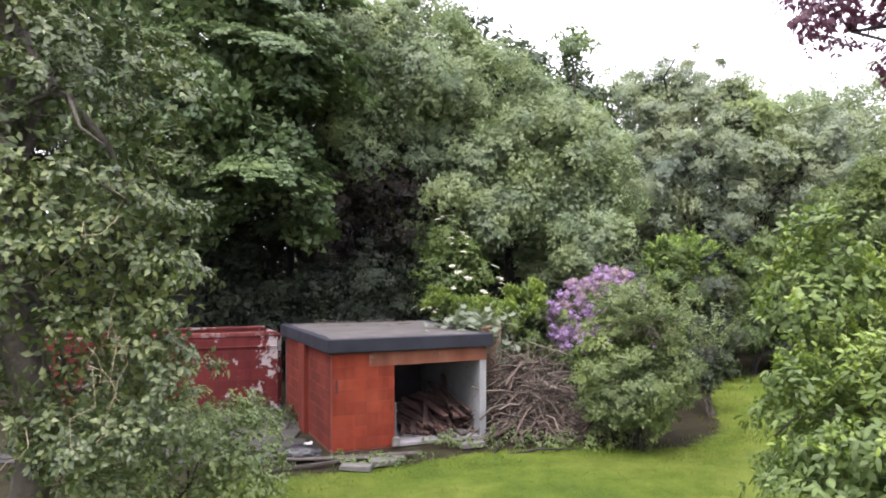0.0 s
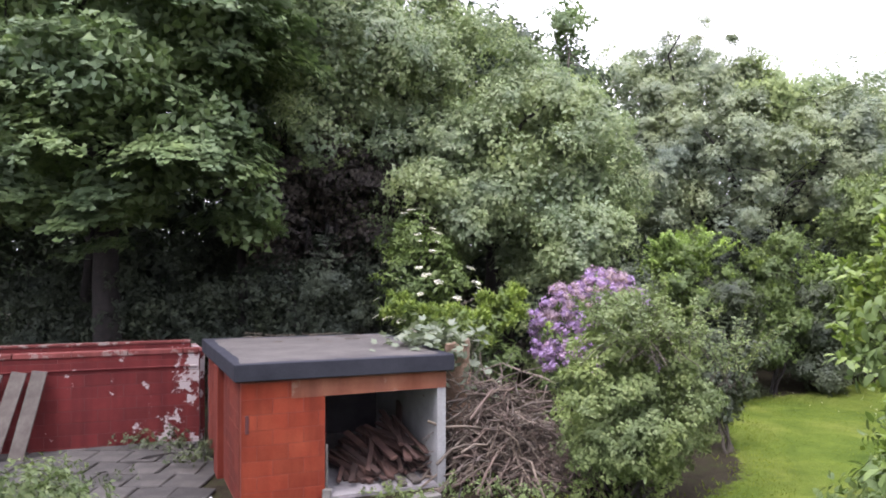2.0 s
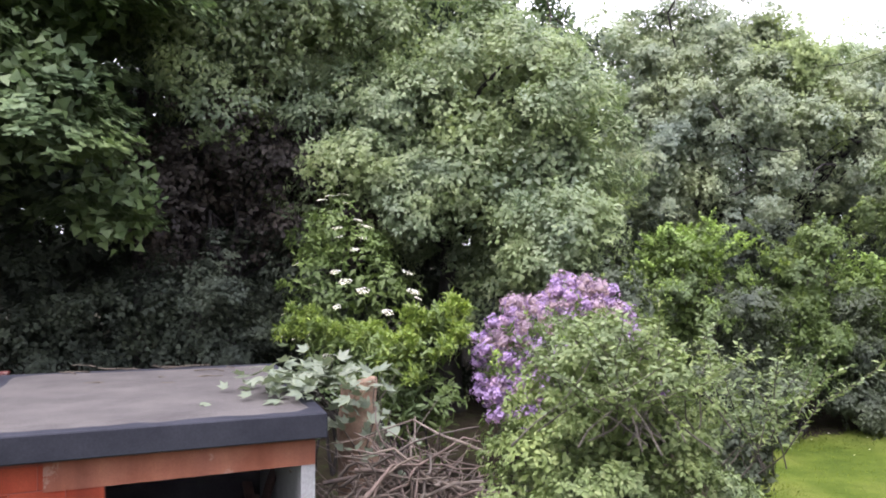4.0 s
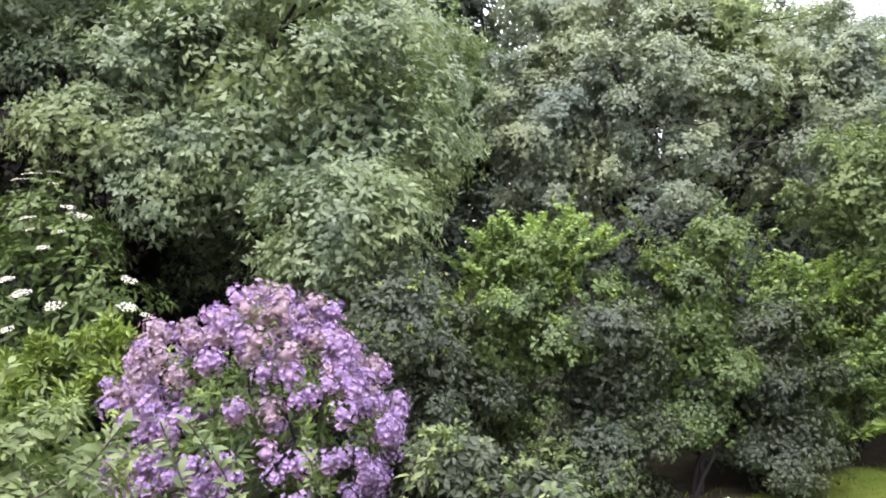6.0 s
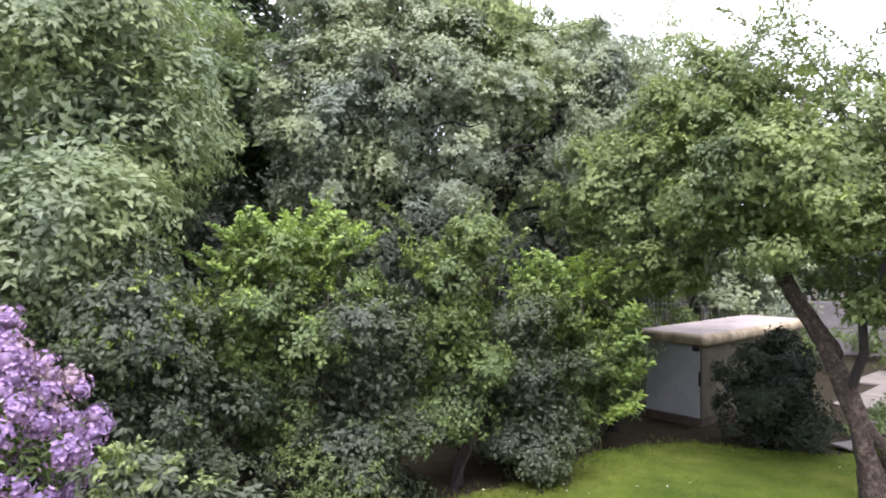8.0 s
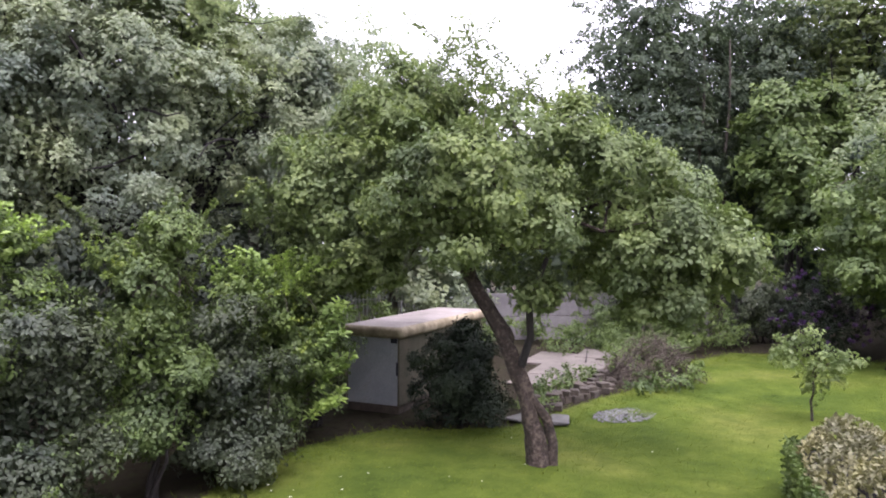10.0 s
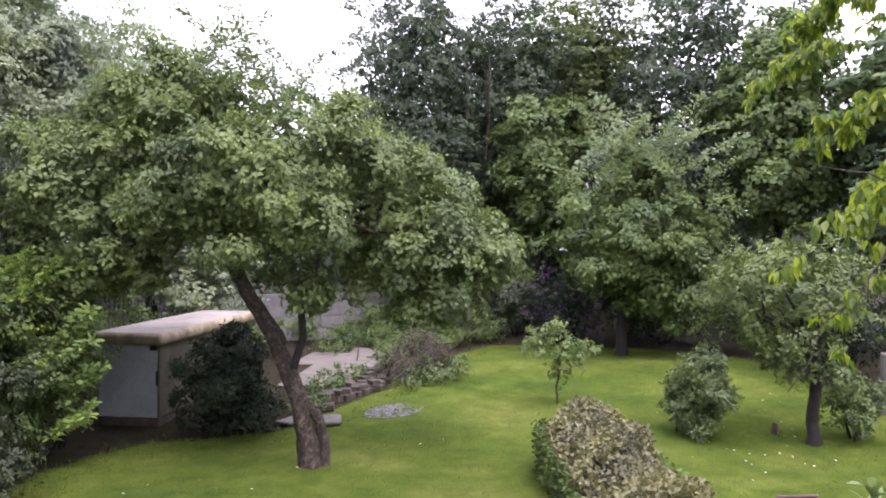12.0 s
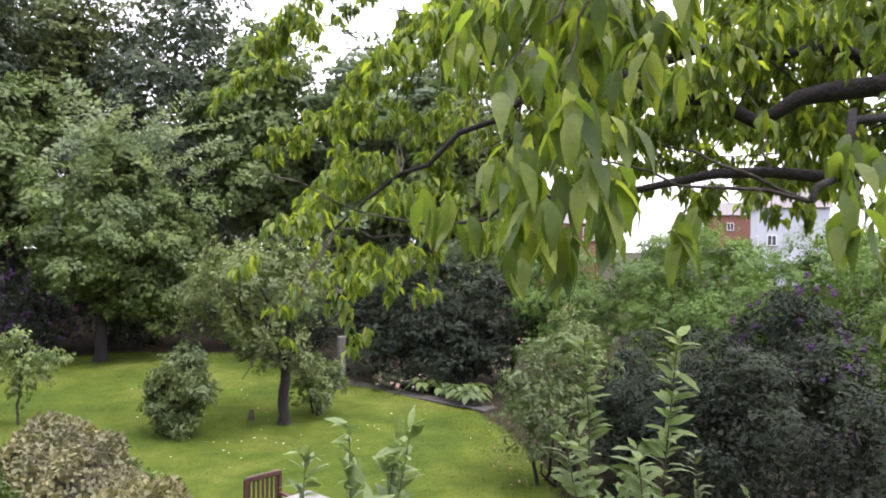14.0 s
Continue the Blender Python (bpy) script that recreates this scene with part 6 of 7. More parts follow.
def build_pad():
    p = thing("concrete_pad", (23, 25, 0), "broken pale concrete pad behind the stones", "paving", kind="structure")
    rng = random.Random(310)
    for (x, y, sx, sy, r) in [(22.4, 25.2, 1.9, 1.6, 30), (24.1, 24.9, 1.5, 1.4, 33), (23.9, 26.7, 2.2, 1.8, 28), (25.8, 26.4, 1.7, 1.6, 31), (21.6, 23.9, 1.2, 1.0, 25), (20.6, 24.6, 1.4, 1.1, 30)]:
        one_box("slab", (x - 23, y - 25, 0.03 + rng.uniform(0, 0.02)), (sx + 0.25, sy + 0.25, 0.07), PALE_CONCRETE, p, r, bevel=0.02, jitter=0.02)
    for k in range(32):
        s = k / 31
        x = 18.4 + 4.0 * s + rng.uniform(-0.25, 0.25)
        y = 22.3 + 1.3 * s * s + rng.uniform(-0.3, 0.3)
        st = thing("walling_stone", (x, y, 0), "rough dark walling stone in a loose row", "stone", "stones along the pad")
        h = rng.uniform(0.11, 0.15)
        z = h / 2 + (0.15 if k % 2 == 0 else 0)
        one_box("stone_body", (0, 0, z), (rng.uniform(0.26, 0.44), rng.uniform(0.2, 0.3), h), STONE, st, rng.uniform(0, 90), bevel=0.016, jitter=0.02)
        if k % 2 == 0:
            one_box("lower_stone", (rng.uniform(-0.05, 0.05), 0, 0.078), (0.4, 0.3, 0.155), STONE, st, rng.uniform(0, 90), bevel=0.016, jitter=0.02)
    for (x, y, r) in [(17.35, 21.9, 10), (17.8, 21.2, 40)]:
        t = thing("flat_stone", (x, y, 0), "flat pale flagstone lying on the grass", "stone", "flagstones")
        one_box("stone_body", (0, 0, 0.04), (0.75, 0.4, 0.08), CONCRETE, t, r, bevel=0.02, jitter=0.03)
    # patch of grey ash and rubble on the lawn
    rn = np.random.default_rng(311)
    n = 1600
    a, q = rn.uniform(0, 6.28, n), np.sqrt(rn.random(n))
    c = np.stack([19.3 + np.cos(a) * q * 0.85, 20.65 + np.sin(a) * q * 0.55, np.full(n, 0.035)], 1)
    L = rn.uniform(0.02, 0.065, n)
    v, f = leaf_arrays(c, rn.normal(0, 1, (n, 3)) * np.array([1, 1, 0.15]), np.tile([0, 0, 1.0], (n, 1)) + rn.normal(0, 0.25, (n, 3)), L, L * 0.8, 0.05, 0.0)
    ob = link_mesh("ash_patch", v, f, ASH)
    tagged(ob, "patch of pale grey ash and rubble on the lawn", "rubble", kind="stuff")


build_pad()


def brush_heap(name, label, centre, r, n, seed, mat, length, rad, parts=24, category="brush heap"):
    """A heap of cut branches: the larger ones singly, the rest joined."""
    rng = np.random.default_rng(seed)
    t = thing(name, centre, label, category)
    rest = []
    for k in range(n):
        a, q = rng.uniform(0, 2 * np.pi), np.sqrt(rng.random())
        x, y = np.cos(a) * q * r[0], np.sin(a) * q * r[1]
        z = r[2] * max(0.05, 1 - q ** 1.6) * rng.uniform(0.25, 1.0)
        d = unit(np.array([rng.normal(-0.35 * x, 0.85), rng.normal(-0.2 * y, 0.5), rng.normal(0.42, 0.5)]))
        L = length * rng.uniform(0.5, 1.25)
        p0, p1 = np.array([x, y, z]) - d * L / 2, np.array([x, y, z]) + d * L / 2
        p0[2], p1[2] = max(p0[2], 0.02), max(p1[2], 0.02)
        w = rad * rng.uniform(0.4, 1.3)
        tubes = [tube_arrays(wander(p0, p1, rng, 7, 0.09, sag=-0.1 * L), np.linspace(w, w * 0.35, 7), 5)]
        if rng.random() < 0.5:
            s = p0 + (p1 - p0) * rng.uniform(0.3, 0.7)
            tubes.append(tube_arrays(wander(s, s + rng.normal(0, 0.25, 3) * L + d * 0.2 * L, rng, 4, 0.08), np.linspace(w * 0.5, w * 0.2, 4), 4))
        v, f = join_tubes(tubes)
        if k < parts:
            link_mesh("cut_branch", v, f, mat, t, smooth=True)
        else:
            rest.append((v, f))
    v, f = join_tubes(rest)
    # Joined sticks take the darker wood, as shade in the heap's gaps.
    link_mesh("brushwood", v, f, TWIG_DARK if mat is TWIG_PALE else mat, t, smooth=True)["kind"] = "stuff"
    return t


brush_heap("brush_heap", "heap of cut brown dead branches beside the shed", (1.8, 14.8, 0), (0.95, 0.75, 1.6), 420, 320, TWIG_PALE, 1.6, 0.023, 210)
brush_heap("brush_heap", "lower heap of darker dead twigs under the bush", (2.95, 14.3, 0), (0.9, 0.6, 0.65), 220, 321, TWIG_DARK, 0.9, 0.014, 30)
brush_heap("brush_heap", "heap of grey dead brushwood on the lawn's edge", (23.4, 22.9, 0), (1.3, 1.0, 1.3), 520, 322, TWIG, 1.25, 0.013, 40)
shrub("weeds", "green weeds growing through the brushwood", "weeds", [(23.0, 21.9, 0.25, 1.4, 0.8, 0.35), (23.6, 23.4, 0.4, 1.2, 0.8, 0.5), (21.9, 21.9, 0.2, 0.8, 0.5, 0.2)], 0.09, L_SHRUB, clumps=150, per=12, clump_r=0.14, seed=323, stems=2)
shrub("weeds", "weeds growing along the foot of the yard wall", "weeds", [(-4.6, 16.2, 0.12, 0.7, 0.3, 0.22), (-3.6, 15.3, 0.12, 0.35, 0.7, 0.25), (-6.2, 16.6, 0.05, 1.0, 0.2, 0.12), (-4.9, 14.2, 0.02, 0.8, 0.3, 0.07), (-6.3, 13.6, 0.02, 0.6, 0.4, 0.06)], 0.06, L_DKSHRUB, clumps=110, per=11, clump_r=0.13, seed=325, stems=2)
shrub("weeds", "low green plants among the walling stones", "weeds", [(19.6, 23.3, 0.2, 1.0, 0.5, 0.3), (21.2, 23.6, 0.2, 0.9, 0.5, 0.28), (18.2, 22.2, 0.15, 0.6, 0.4, 0.22), (25.3, 27.6, 0.3, 1.2, 0.6, 0.5), (27.3, 27.3, 0.4, 0.9, 0.7, 0.6)], 0.08, L_SHRUB, clumps=190, per=12, clump_r=0.13, seed=326, stems=2)
shrub("weeds", "weeds growing round the branch heap", "weeds", [(1.9, 13.7, 0.06, 1.2, 0.45, 0.12), (0.5, 13.6, 0.04, 0.8, 0.35, 0.08), (3.2, 13.5, 0.1, 0.9, 0.4, 0.16), (-1.2, 12.4, 0.03, 1.0, 0.25, 0.07)], 0.06, L_APPLE, clumps=150, per=11, clump_r=0.13, seed=324, stems=2)


def build_stump():
    rng = np.random.default_rng(330)
    t = thing("tree_stump", (1.1, 16.05, 0), "tall sawn-off tree stump with peeling bark", "stump")
    z = np.linspace(-0.05, 2.0, 9)
    v, f = tube_arrays([(0.02 * math.sin(q * 3), 0, q) for q in z], 0.25 * np.linspace(1.15, 0.95, 9), 16, 0.09, rng)
    link_mesh("trunk", v, f, STUMP_WOOD, t, smooth=True)
    bm = bmesh.new()
    bmesh.ops.create_cone(bm, cap_ends=True, segments=16, radius1=0.24, radius2=0.22, depth=0.09)
    for q in bm.verts:
        q.co += Vector((0, 0, 2.0 + 0.05 * math.sin(q.co.x * 9) + rng.uniform(-0.02, 0.02)))
    part("cut_top", bm, STUMP_WOOD, t, "pale ragged sawn top")


build_stump()


def maple_mesh():
    """A five-lobed leaf, lobes bent down."""
    bm = bmesh.new()
    c = bm.verts.new((0, 0, 0))
    ring = []
    pts = [(-60, 0.25), (-75, 0.62), (-50, 0.5), (-38, 0.82), (-22, 0.55), (0, 1.0), (22, 0.55), (38, 0.82), (50, 0.5), (75, 0.62), (60, 0.25)]
    for a, r in sorted(pts):
        x, y = r * math.sin(radians(a)), r * math.cos(radians(a))
        ring.append(bm.verts.new((x, y, -0.12 * r * r)))
    for i in range(len(ring) - 1):
        bm.faces.new((c, ring[i + 1], ring[i]))
    me = bpy.data.meshes.new("maple_leaf")
    bm.to_mesh(me)
    bm.free()
    me.materials.append(L_MAPLE)
    return me


def build_maple():
    rng = np.random.default_rng(340)
    t = thing("maple_regrowth", (1.3, 15.9, 0), "sycamore regrowth with pale lobed leaves over the roof corner", "shrub")
    me = maple_mesh()
    for k in range(230):
        if k < 170:
            x, y, z = 0.62 + rng.normal(0, 0.33), 15.2 + rng.normal(0, 0.33), 2.12 + abs(rng.normal(0, 0.16))
        else:
            x, y, z = 1.15 + rng.normal(0, 0.3), 15.45 + rng.normal(0, 0.25), rng.uniform(1.2, 2.3)
        ob = new("leaf", me)
        s = rng.uniform(0.13, 0.24)
        ob.matrix_basis = pose(x - 1.3, y - 15.9, z, rng.uniform(-35, 35) + (20 if k < 170 else 40), rng.uniform(-35, 35), rng.uniform(0, 360)) @ Matrix.Diagonal((s, s, s, 1))
        ob.parent = t
    for k in range(12):
        v, f = tube_arrays(wander((rng.normal(0, 0.15), rng.normal(0, 0.15), 1.2), (rng.uniform(-1.3, 0.5), rng.uniform(-0.5, 0.4), 2.2), rng, 5, 0.06), np.linspace(0.012, 0.004, 5), 5)
        link_mesh("shoot", v, f, BARK, t, smooth=True)


build_maple()


def build_timber():
    """Old boards stacked against the shed's end wall, and debris in front."""
    rng = random.Random(350)
    fl, fr, br, bl = SHED
    u, v = (fr - fl).normalized(), (br - fr).normalized()
    for k in range(64):
        s = rng.random() ** 1.2
        p = fr - u * (0.3 + 1.15 * s) + v * rng.uniform(0.75, 1.5)
        z = 0.12 + rng.uniform(0.0, 0.62) * (1 - s) + rng.uniform(0, 0.05)
        t = thing("timber_offcut", (p.x, p.y, z), "reddish-brown old board in the shed's timber stack", "board", "timber stack")
        one_box("board_body", (0, 0, 0), (rng.uniform(0.8, 1.5), rng.uniform(0.06, 0.13), rng.uniform(0.03, 0.07)), LOG, t, m=pose(0, 0, 0, 0, 0, 111 + rng.uniform(-20, 34)) @ pose(0, 0, 0, rng.uniform(-25, 25), -rng.uniform(2, 14) - 10 * (z - 0.1), 0), bevel=0.008)
    for (x, y, z, l, w, r, mat, lab) in [(-1.75, 12.55, 0.06, 2.1, 0.12, 4, PLANK, "long grey weathered plank lying before the shed"), (-1.3, 12.75, 0.05, 1.7, 0.1, 12, PLANK, "weathered plank lying before the shed"),
                                         (-1.05, 12.4, 0.05, 0.5, 0.26, 17, CONCRETE, "pale stone slab lying before the shed"), (-1.5, 12.1, 0.045, 0.55, 0.22, -9, CONCRETE, "pale stone slab at the grass edge"),
                                         (-2.3, 12.2, 0.05, 1.5, 0.09, 24, PLANK, "thin board lying on the ground"), (-0.1, 14.35, 0.08, 0.95, 0.16, 100, PLANK, "grey board lying in the shed's opening"), (0.1, 14.42, 0.085, 0.9, 0.14, 104, PLANK, "grey board lying in the shed's opening"), (0.29, 14.5, 0.08, 0.85, 0.15, 108, PLANK, "grey board lying in the shed's opening"),
                                         (0.55, 13.5, 0.05, 0.5, 0.22, 20, CONCRETE, "broken pale stone in the weeds"), (1.25, 14.75, 0.1, 0.4, 0.22, 50, LINTEL, "broken red brick rubble beside the opening")]:
        t = thing("loose_board" if mat is PLANK else "loose_stone", (x, y, z), lab, "board" if mat is PLANK else "stone", "debris before the shed")
        one_box("board_body" if mat is PLANK else "stone_body", (0, 0, 0), (l, w, 0.05 if mat is PLANK else 0.1), mat, t, r, bevel=0.012, jitter=0.015)
    rn = np.random.default_rng(351)
    t = thing("black_bag", (-2.55, 12.75, 0), "crumpled black plastic bag with white scraps on top", "bag")
    bm = bmesh.new()
    bmesh.ops.create_icosphere(bm, subdivisions=3, radius=0.28)
    for q in bm.verts:
        q.co = Vector((q.co.x * 1.25, q.co.y * 0.8, max(q.co.z * 0.55, -0.1))) * (1 + 0.12 * noise.noise(q.co * 9) + 0.05 * rn.normal())
        q.co.z += 0.1
    part("bag", bm, BLACK_BAG, t)
    bm = bmesh.new()
    bmesh.ops.create_grid(bm, x_segments=6, y_segments=6, size=0.07)
    for q in bm.verts:
        q.co.z += 0.27 + 0.06 * noise.noise(q.co * 14)
        q.co.x += 0.1
    part("scrap", bm, WHITE_RAG, t, "white plastic scrap")
    for k, (x, r) in enumerate([(-6.95, -9), (-6.6, -6), (-7.35, -12), (-7.7, -10)]):
        t = thing("leaning_plank", (x, 16.72 + (x + 3.93) * 0.3 - 0.62, 0), "weathered grey board leaning against the yard wall", "board", "leaning boards")
        one_box("board_body", (0, 0.25, 0.78), (0.27, 0.03, 1.6), PLANK, t, m=pose(0, 0, 0, -20, -r, 4), bevel=0.006)


build_timber()


def build_roof_litter():
    rng = np.random.default_rng(360)
    t = thing("roof_litter", (-1.5, 16.0, 2.02), "thin dead twigs lying on the felt roof", "twigs")
    for k in range(16):
        a = np.array([rng.uniform(-1.9, 0.9), rng.uniform(-1.2, 1.4), 0.035])
        a[2] = 0.03
        d = np.array([rng.normal(0, 0.35), rng.normal(0, 0.1), 0.01])
        v, f = tube_arrays(wander(a, a + d, rng, 4, 0.06), 0.008, 4)
        link_mesh("twig", v, f, TWIG, t)


build_roof_litter()


# ---- garden furniture ----
def build_furniture():
    c = thing("garden_chair", (15.34, 11.86, 0), "dark red-brown slatted wooden garden chair", "chair")
    c.rotation_euler = (0, 0, radians(-51))
    for x in (-0.24, 0.24):
        one_box("back_leg", (x, 0.24, 0.46), (0.045, 0.045, 0.92), TEAK, c, bevel=0.006)
        one_box("front_leg", (x, -0.2, 0.22), (0.045, 0.045, 0.44), TEAK, c, bevel=0.006)
        one_box("armrest", (x, 0.0, 0.64), (0.055, 0.5, 0.03), TEAK, c, bevel=0.006)
    one_box("top_rail", (0, 0.24, 0.9), (0.5, 0.04, 0.07), TEAK, c, bevel=0.01)
    one_box("lower_rail", (0, 0.24, 0.52), (0.46, 0.035, 0.05), TEAK, c, bevel=0.008)
    for k in range(7):
        one_box("slat", (-0.19 + k * 0.063, 0.24, 0.7), (0.034, 0.018, 0.34), TEAK, c, bevel=0.004)
        one_box("seat_slat", (0, -0.2 + k * 0.065, 0.44), (0.5, 0.05, 0.022), TEAK, c, bevel=0.004)
    t = thing("garden_table", (14.78, 11.4, 0), "pale-topped wooden garden table on the lawn", "table")
    one_box("tabletop", (0, 0, 0.73), (1.0, 0.8, 0.035), TABLETOP, t, 42, bevel=0.01)
    for x in (-0.4, 0.4):
        for y in (-0.3, 0.3):
            one_box("leg", (x * 0.743 - y * 0.669, x * 0.669 + y * 0.743, 0.36), (0.06, 0.06, 0.72), TEAK, t, 42, bevel=0.006)
    p = thing("concrete_post", (25.4, 11.35, 0), "old grey concrete post under the trees", "post")
    one_box("post_body", (0, 0, 0.7), (0.22, 0.18, 1.45), CONCRETE, p, 10, bevel=0.02, jitter=0.01)
    k = thing("path", (24.5, 9.2, 0), "narrow grey stone path along the border", "path", kind="structure")
    for i in range(9):
        s = i / 8
        one_box("slab", (1.9 - 3.4 * s, 2.0 - 3.2 * s, -0.005), (0.62, 0.5, 0.05), SLAB, k, 45 + 4 * math.sin(i * 3), bevel=0.015, jitter=0.015)
    st = thing("cut_stump", (22.3, 13.2, 0), "short cut stump on the lawn", "stump")
    v, f = tube_arrays([(0, 0, -0.05), (0, 0, 0.1), (0.01, 0, 0.2)], [0.08, 0.06, 0.05], 9)
    link_mesh("stump_body", v, f, BARK, st)


build_furniture()


# ---- cherry tree over the lawn ----
def cherry_leaf():
    """A long pointed leaf, folded at the midrib and drooping."""
    bm = bmesh.new()
    rows = [(0.0, 0.0), (0.12, 0.1), (0.35, 0.19), (0.6, 0.165), (0.82, 0.075), (1.0, 0.0)]
    mid = [bm.verts.new((0, y, -0.5 * y * y)) for y, w in rows]
    for s in (-1, 1):
        edge = [mid[0]] + [bm.verts.new((s * w, y, -0.5 * y * y + 0.3 * w)) for y, w in rows[1:-1]] + [mid[-1]]
        for i in range(len(rows) - 1):
            q = [mid[i], mid[i + 1], edge[i + 1], edge[i]]
            q = [p for j, p in enumerate(q) if p not in q[:j]]
            bm.faces.new(q if s < 0 else q[::-1])
    me = bpy.data.meshes.new("cherry_leaf")
    bm.to_mesh(me)
    bm.free()
    for p in me.polygons:
        p.use_smooth = True
    me.materials.append(L_CHERRY)
    return me


def build_cherry():
    rng = np.random.default_rng(400)
    base = np.array([10.2, 5.5, 0.0])
    t = thing("cherry_tree", tuple(base), "cherry tree with drooping bright green leaves on spreading limbs", "cherry tree")
    fork = np.array([10.1, 6.0, 4.3])
    v, f = tube_arrays(wander(base - [0, 0, 0.1], fork, rng, 6, 0.02), [0.28, 0.22, 0.2, 0.19, 0.18, 0.17], 12, 0.06, rng)
    link_mesh("trunk", v - base, f, BARK_DARK, t, smooth=True)
    ends = []
    limbs = [(0.085, [(9.7, 7.6, 4.75), (9.8, 8.3, 4.6), (10.0, 8.8, 4.42), (10.4, 9.4, 4.75), (10.9, 10.2, 4.9)]), (0.06, [(9.85, 7.7, 4.25), (9.85, 8.3, 4.15), (10.4, 9.2, 4.15), (11.2, 10.3, 3.9)]),
             (0.07, [(10.4, 7.8, 5.4), (11.2, 9.0, 5.7), (12.4, 10.2, 5.6)]), (0.045, [(9.6, 7.9, 5.1), (9.2, 9.2, 5.0), (8.9, 10.0, 4.75)]), (0.05, [(10.6, 8.4, 5.0), (11.4, 9.9, 4.7), (12.0, 11.0, 3.9)]), (0.03, [(9.4, 8.2, 4.3), (8.9, 9.0, 4.2), (8.6, 9.4, 3.9)])]
    for r0, L in limbs:
        pts = np.array([fork, *L])
        s = np.linspace(0, len(L), 16)
        path = np.stack([np.interp(s, np.arange(len(pts)), pts[:, k]) for k in range(3)], 1)
        path[1:-1] = (path[:-2] + path[2:] + path[1:-1]) / 3 + rng.normal(0, 0.045, (14, 3))
        v, f = tube_arrays(path, np.linspace(r0, 0.01, 16), 9, 0.08, rng)
        link_mesh("branch", v - base, f, BARK_DARK, t, smooth=True)
        ends.append(path)
    # leaf clusters: hanging bunches near the limb ends
    blobs = [(8.7, 10.15, 4.45, 0.4, 0.4, 0.35), (8.55, 10.3, 4.0, 0.3, 0.35, 0.25), (8.75, 10.0, 3.85, 0.25, 0.3, 0.2), (9.1, 9.9, 4.8, 0.4, 0.4, 0.3),
             (9.21, 10.23, 4.51, 0.22, 0.22, 0.2), (9.09, 10.02, 4.36, 0.2, 0.2, 0.18), (8.98, 9.91, 4.56, 0.25, 0.25, 0.15), (9.17, 9.88, 4.06, 0.2, 0.2, 0.12), (9.52, 10.26, 4.01, 0.15, 0.15, 0.1), (9.3, 10.14, 4.16, 0.15, 0.15, 0.12)]
    edge = [(8.6, 9.2, 3.8, 0.16, 0.2, 0.22), (8.7, 9.1, 3.5, 0.12, 0.14, 0.16), (8.75, 9.2, 4.05, 0.2, 0.2, 0.12)]
    far = [(12.6, 10.5, 5.0, 0.9, 0.9, 0.9), (12.2, 11.0, 3.9, 0.6, 0.7, 0.5), (11.5, 10.3, 3.9, 0.6, 0.7, 0.5), (11.7, 11.3, 3.2, 0.4, 0.5, 0.45), (13.0, 10.2, 6.2, 0.9, 0.9, 0.8), (10.5, 9.4, 4.9, 0.7, 0.6, 0.5), (10.9, 8.5, 4.5, 0.8, 0.6, 0.7), (12.6, 8.8, 5.2, 0.9, 0.8, 0.8), (9.8, 8.2, 5.0, 0.9, 0.8, 0.7), (10.4, 8.6, 5.4, 1.0, 0.9, 0.6), (9.5, 8.6, 4.7, 0.5, 0.5, 0.4), (12.4, 9.3, 5.3, 0.9, 0.9, 0.7), (12.3, 8.6, 5.7, 0.9, 0.9, 0.6), (11.7, 8.1, 5.5, 0.9, 0.8, 0.6), (11.0, 7.6, 5.3, 0.8, 0.8, 0.6), (10.9, 7.2, 4.7, 0.7, 0.6, 0.5),
           (12.7, 8.2, 4.8, 0.8, 0.7, 0.6), (12.4, 7.4, 4.5, 0.8, 0.7, 0.5), (11.4, 10.0, 5.5, 0.7, 0.7, 0.6), (12.2, 10.2, 4.4, 0.7, 0.7, 0.6),
           # The two masses south of y 6.5 are unseen, added to shade the leaves.
           (12.8, 11.3, 5.9, 0.8, 0.8, 0.8), (12.9, 10.5, 7.0, 0.9, 0.9, 0.8), (13.2, 9.4, 6.6, 0.9, 0.9, 0.8), (13.4, 10.9, 4.7, 0.8, 0.8, 0.9), (12.0, 9.0, 4.3, 0.5, 0.5, 0.4), (12.2, 8.9, 4.9, 0.6, 0.6, 0.5), (11.6, 6.2, 7.3, 1.5, 1.2, 0.6), (11.0, 5.4, 7.4, 1.2, 1.0, 0.6), (10.9, 9.3, 5.2, 0.6, 0.5, 0.4), (11.6, 8.9, 4.9, 0.7, 0.5, 0.4),
           (12.24, 7.64, 5.46, 0.7, 0.7, 0.5), (12.35, 6.79, 5.42, 0.7, 0.6, 0.5), (12.76, 6.85, 4.94, 0.6, 0.6, 0.35), (12.78, 8.0, 5.02, 0.6, 0.6, 0.5), (13.11, 8.19, 4.37, 0.5, 0.5, 0.3), (11.76, 6.95, 4.63, 0.5, 0.5, 0.4), (12.89, 8.94, 5.75, 0.8, 0.8, 0.6), (13.24, 9.39, 4.96, 0.7, 0.7, 0.6), (11.2, 8.0, 4.9, 0.8, 0.8, 0.6), (10.8, 7.6, 5.4, 0.8, 0.8, 0.6), (11.8, 7.4, 5.0, 0.8, 0.8, 0.5), (12.2, 6.8, 4.6, 0.8, 0.7, 0.4), (10.6, 7.2, 4.6, 0.7, 0.6, 0.4), (11.6, 7.0, 5.6, 0.9, 0.9, 0.5), (10.4, 8.3, 4.2, 0.4, 0.4, 0.25)]

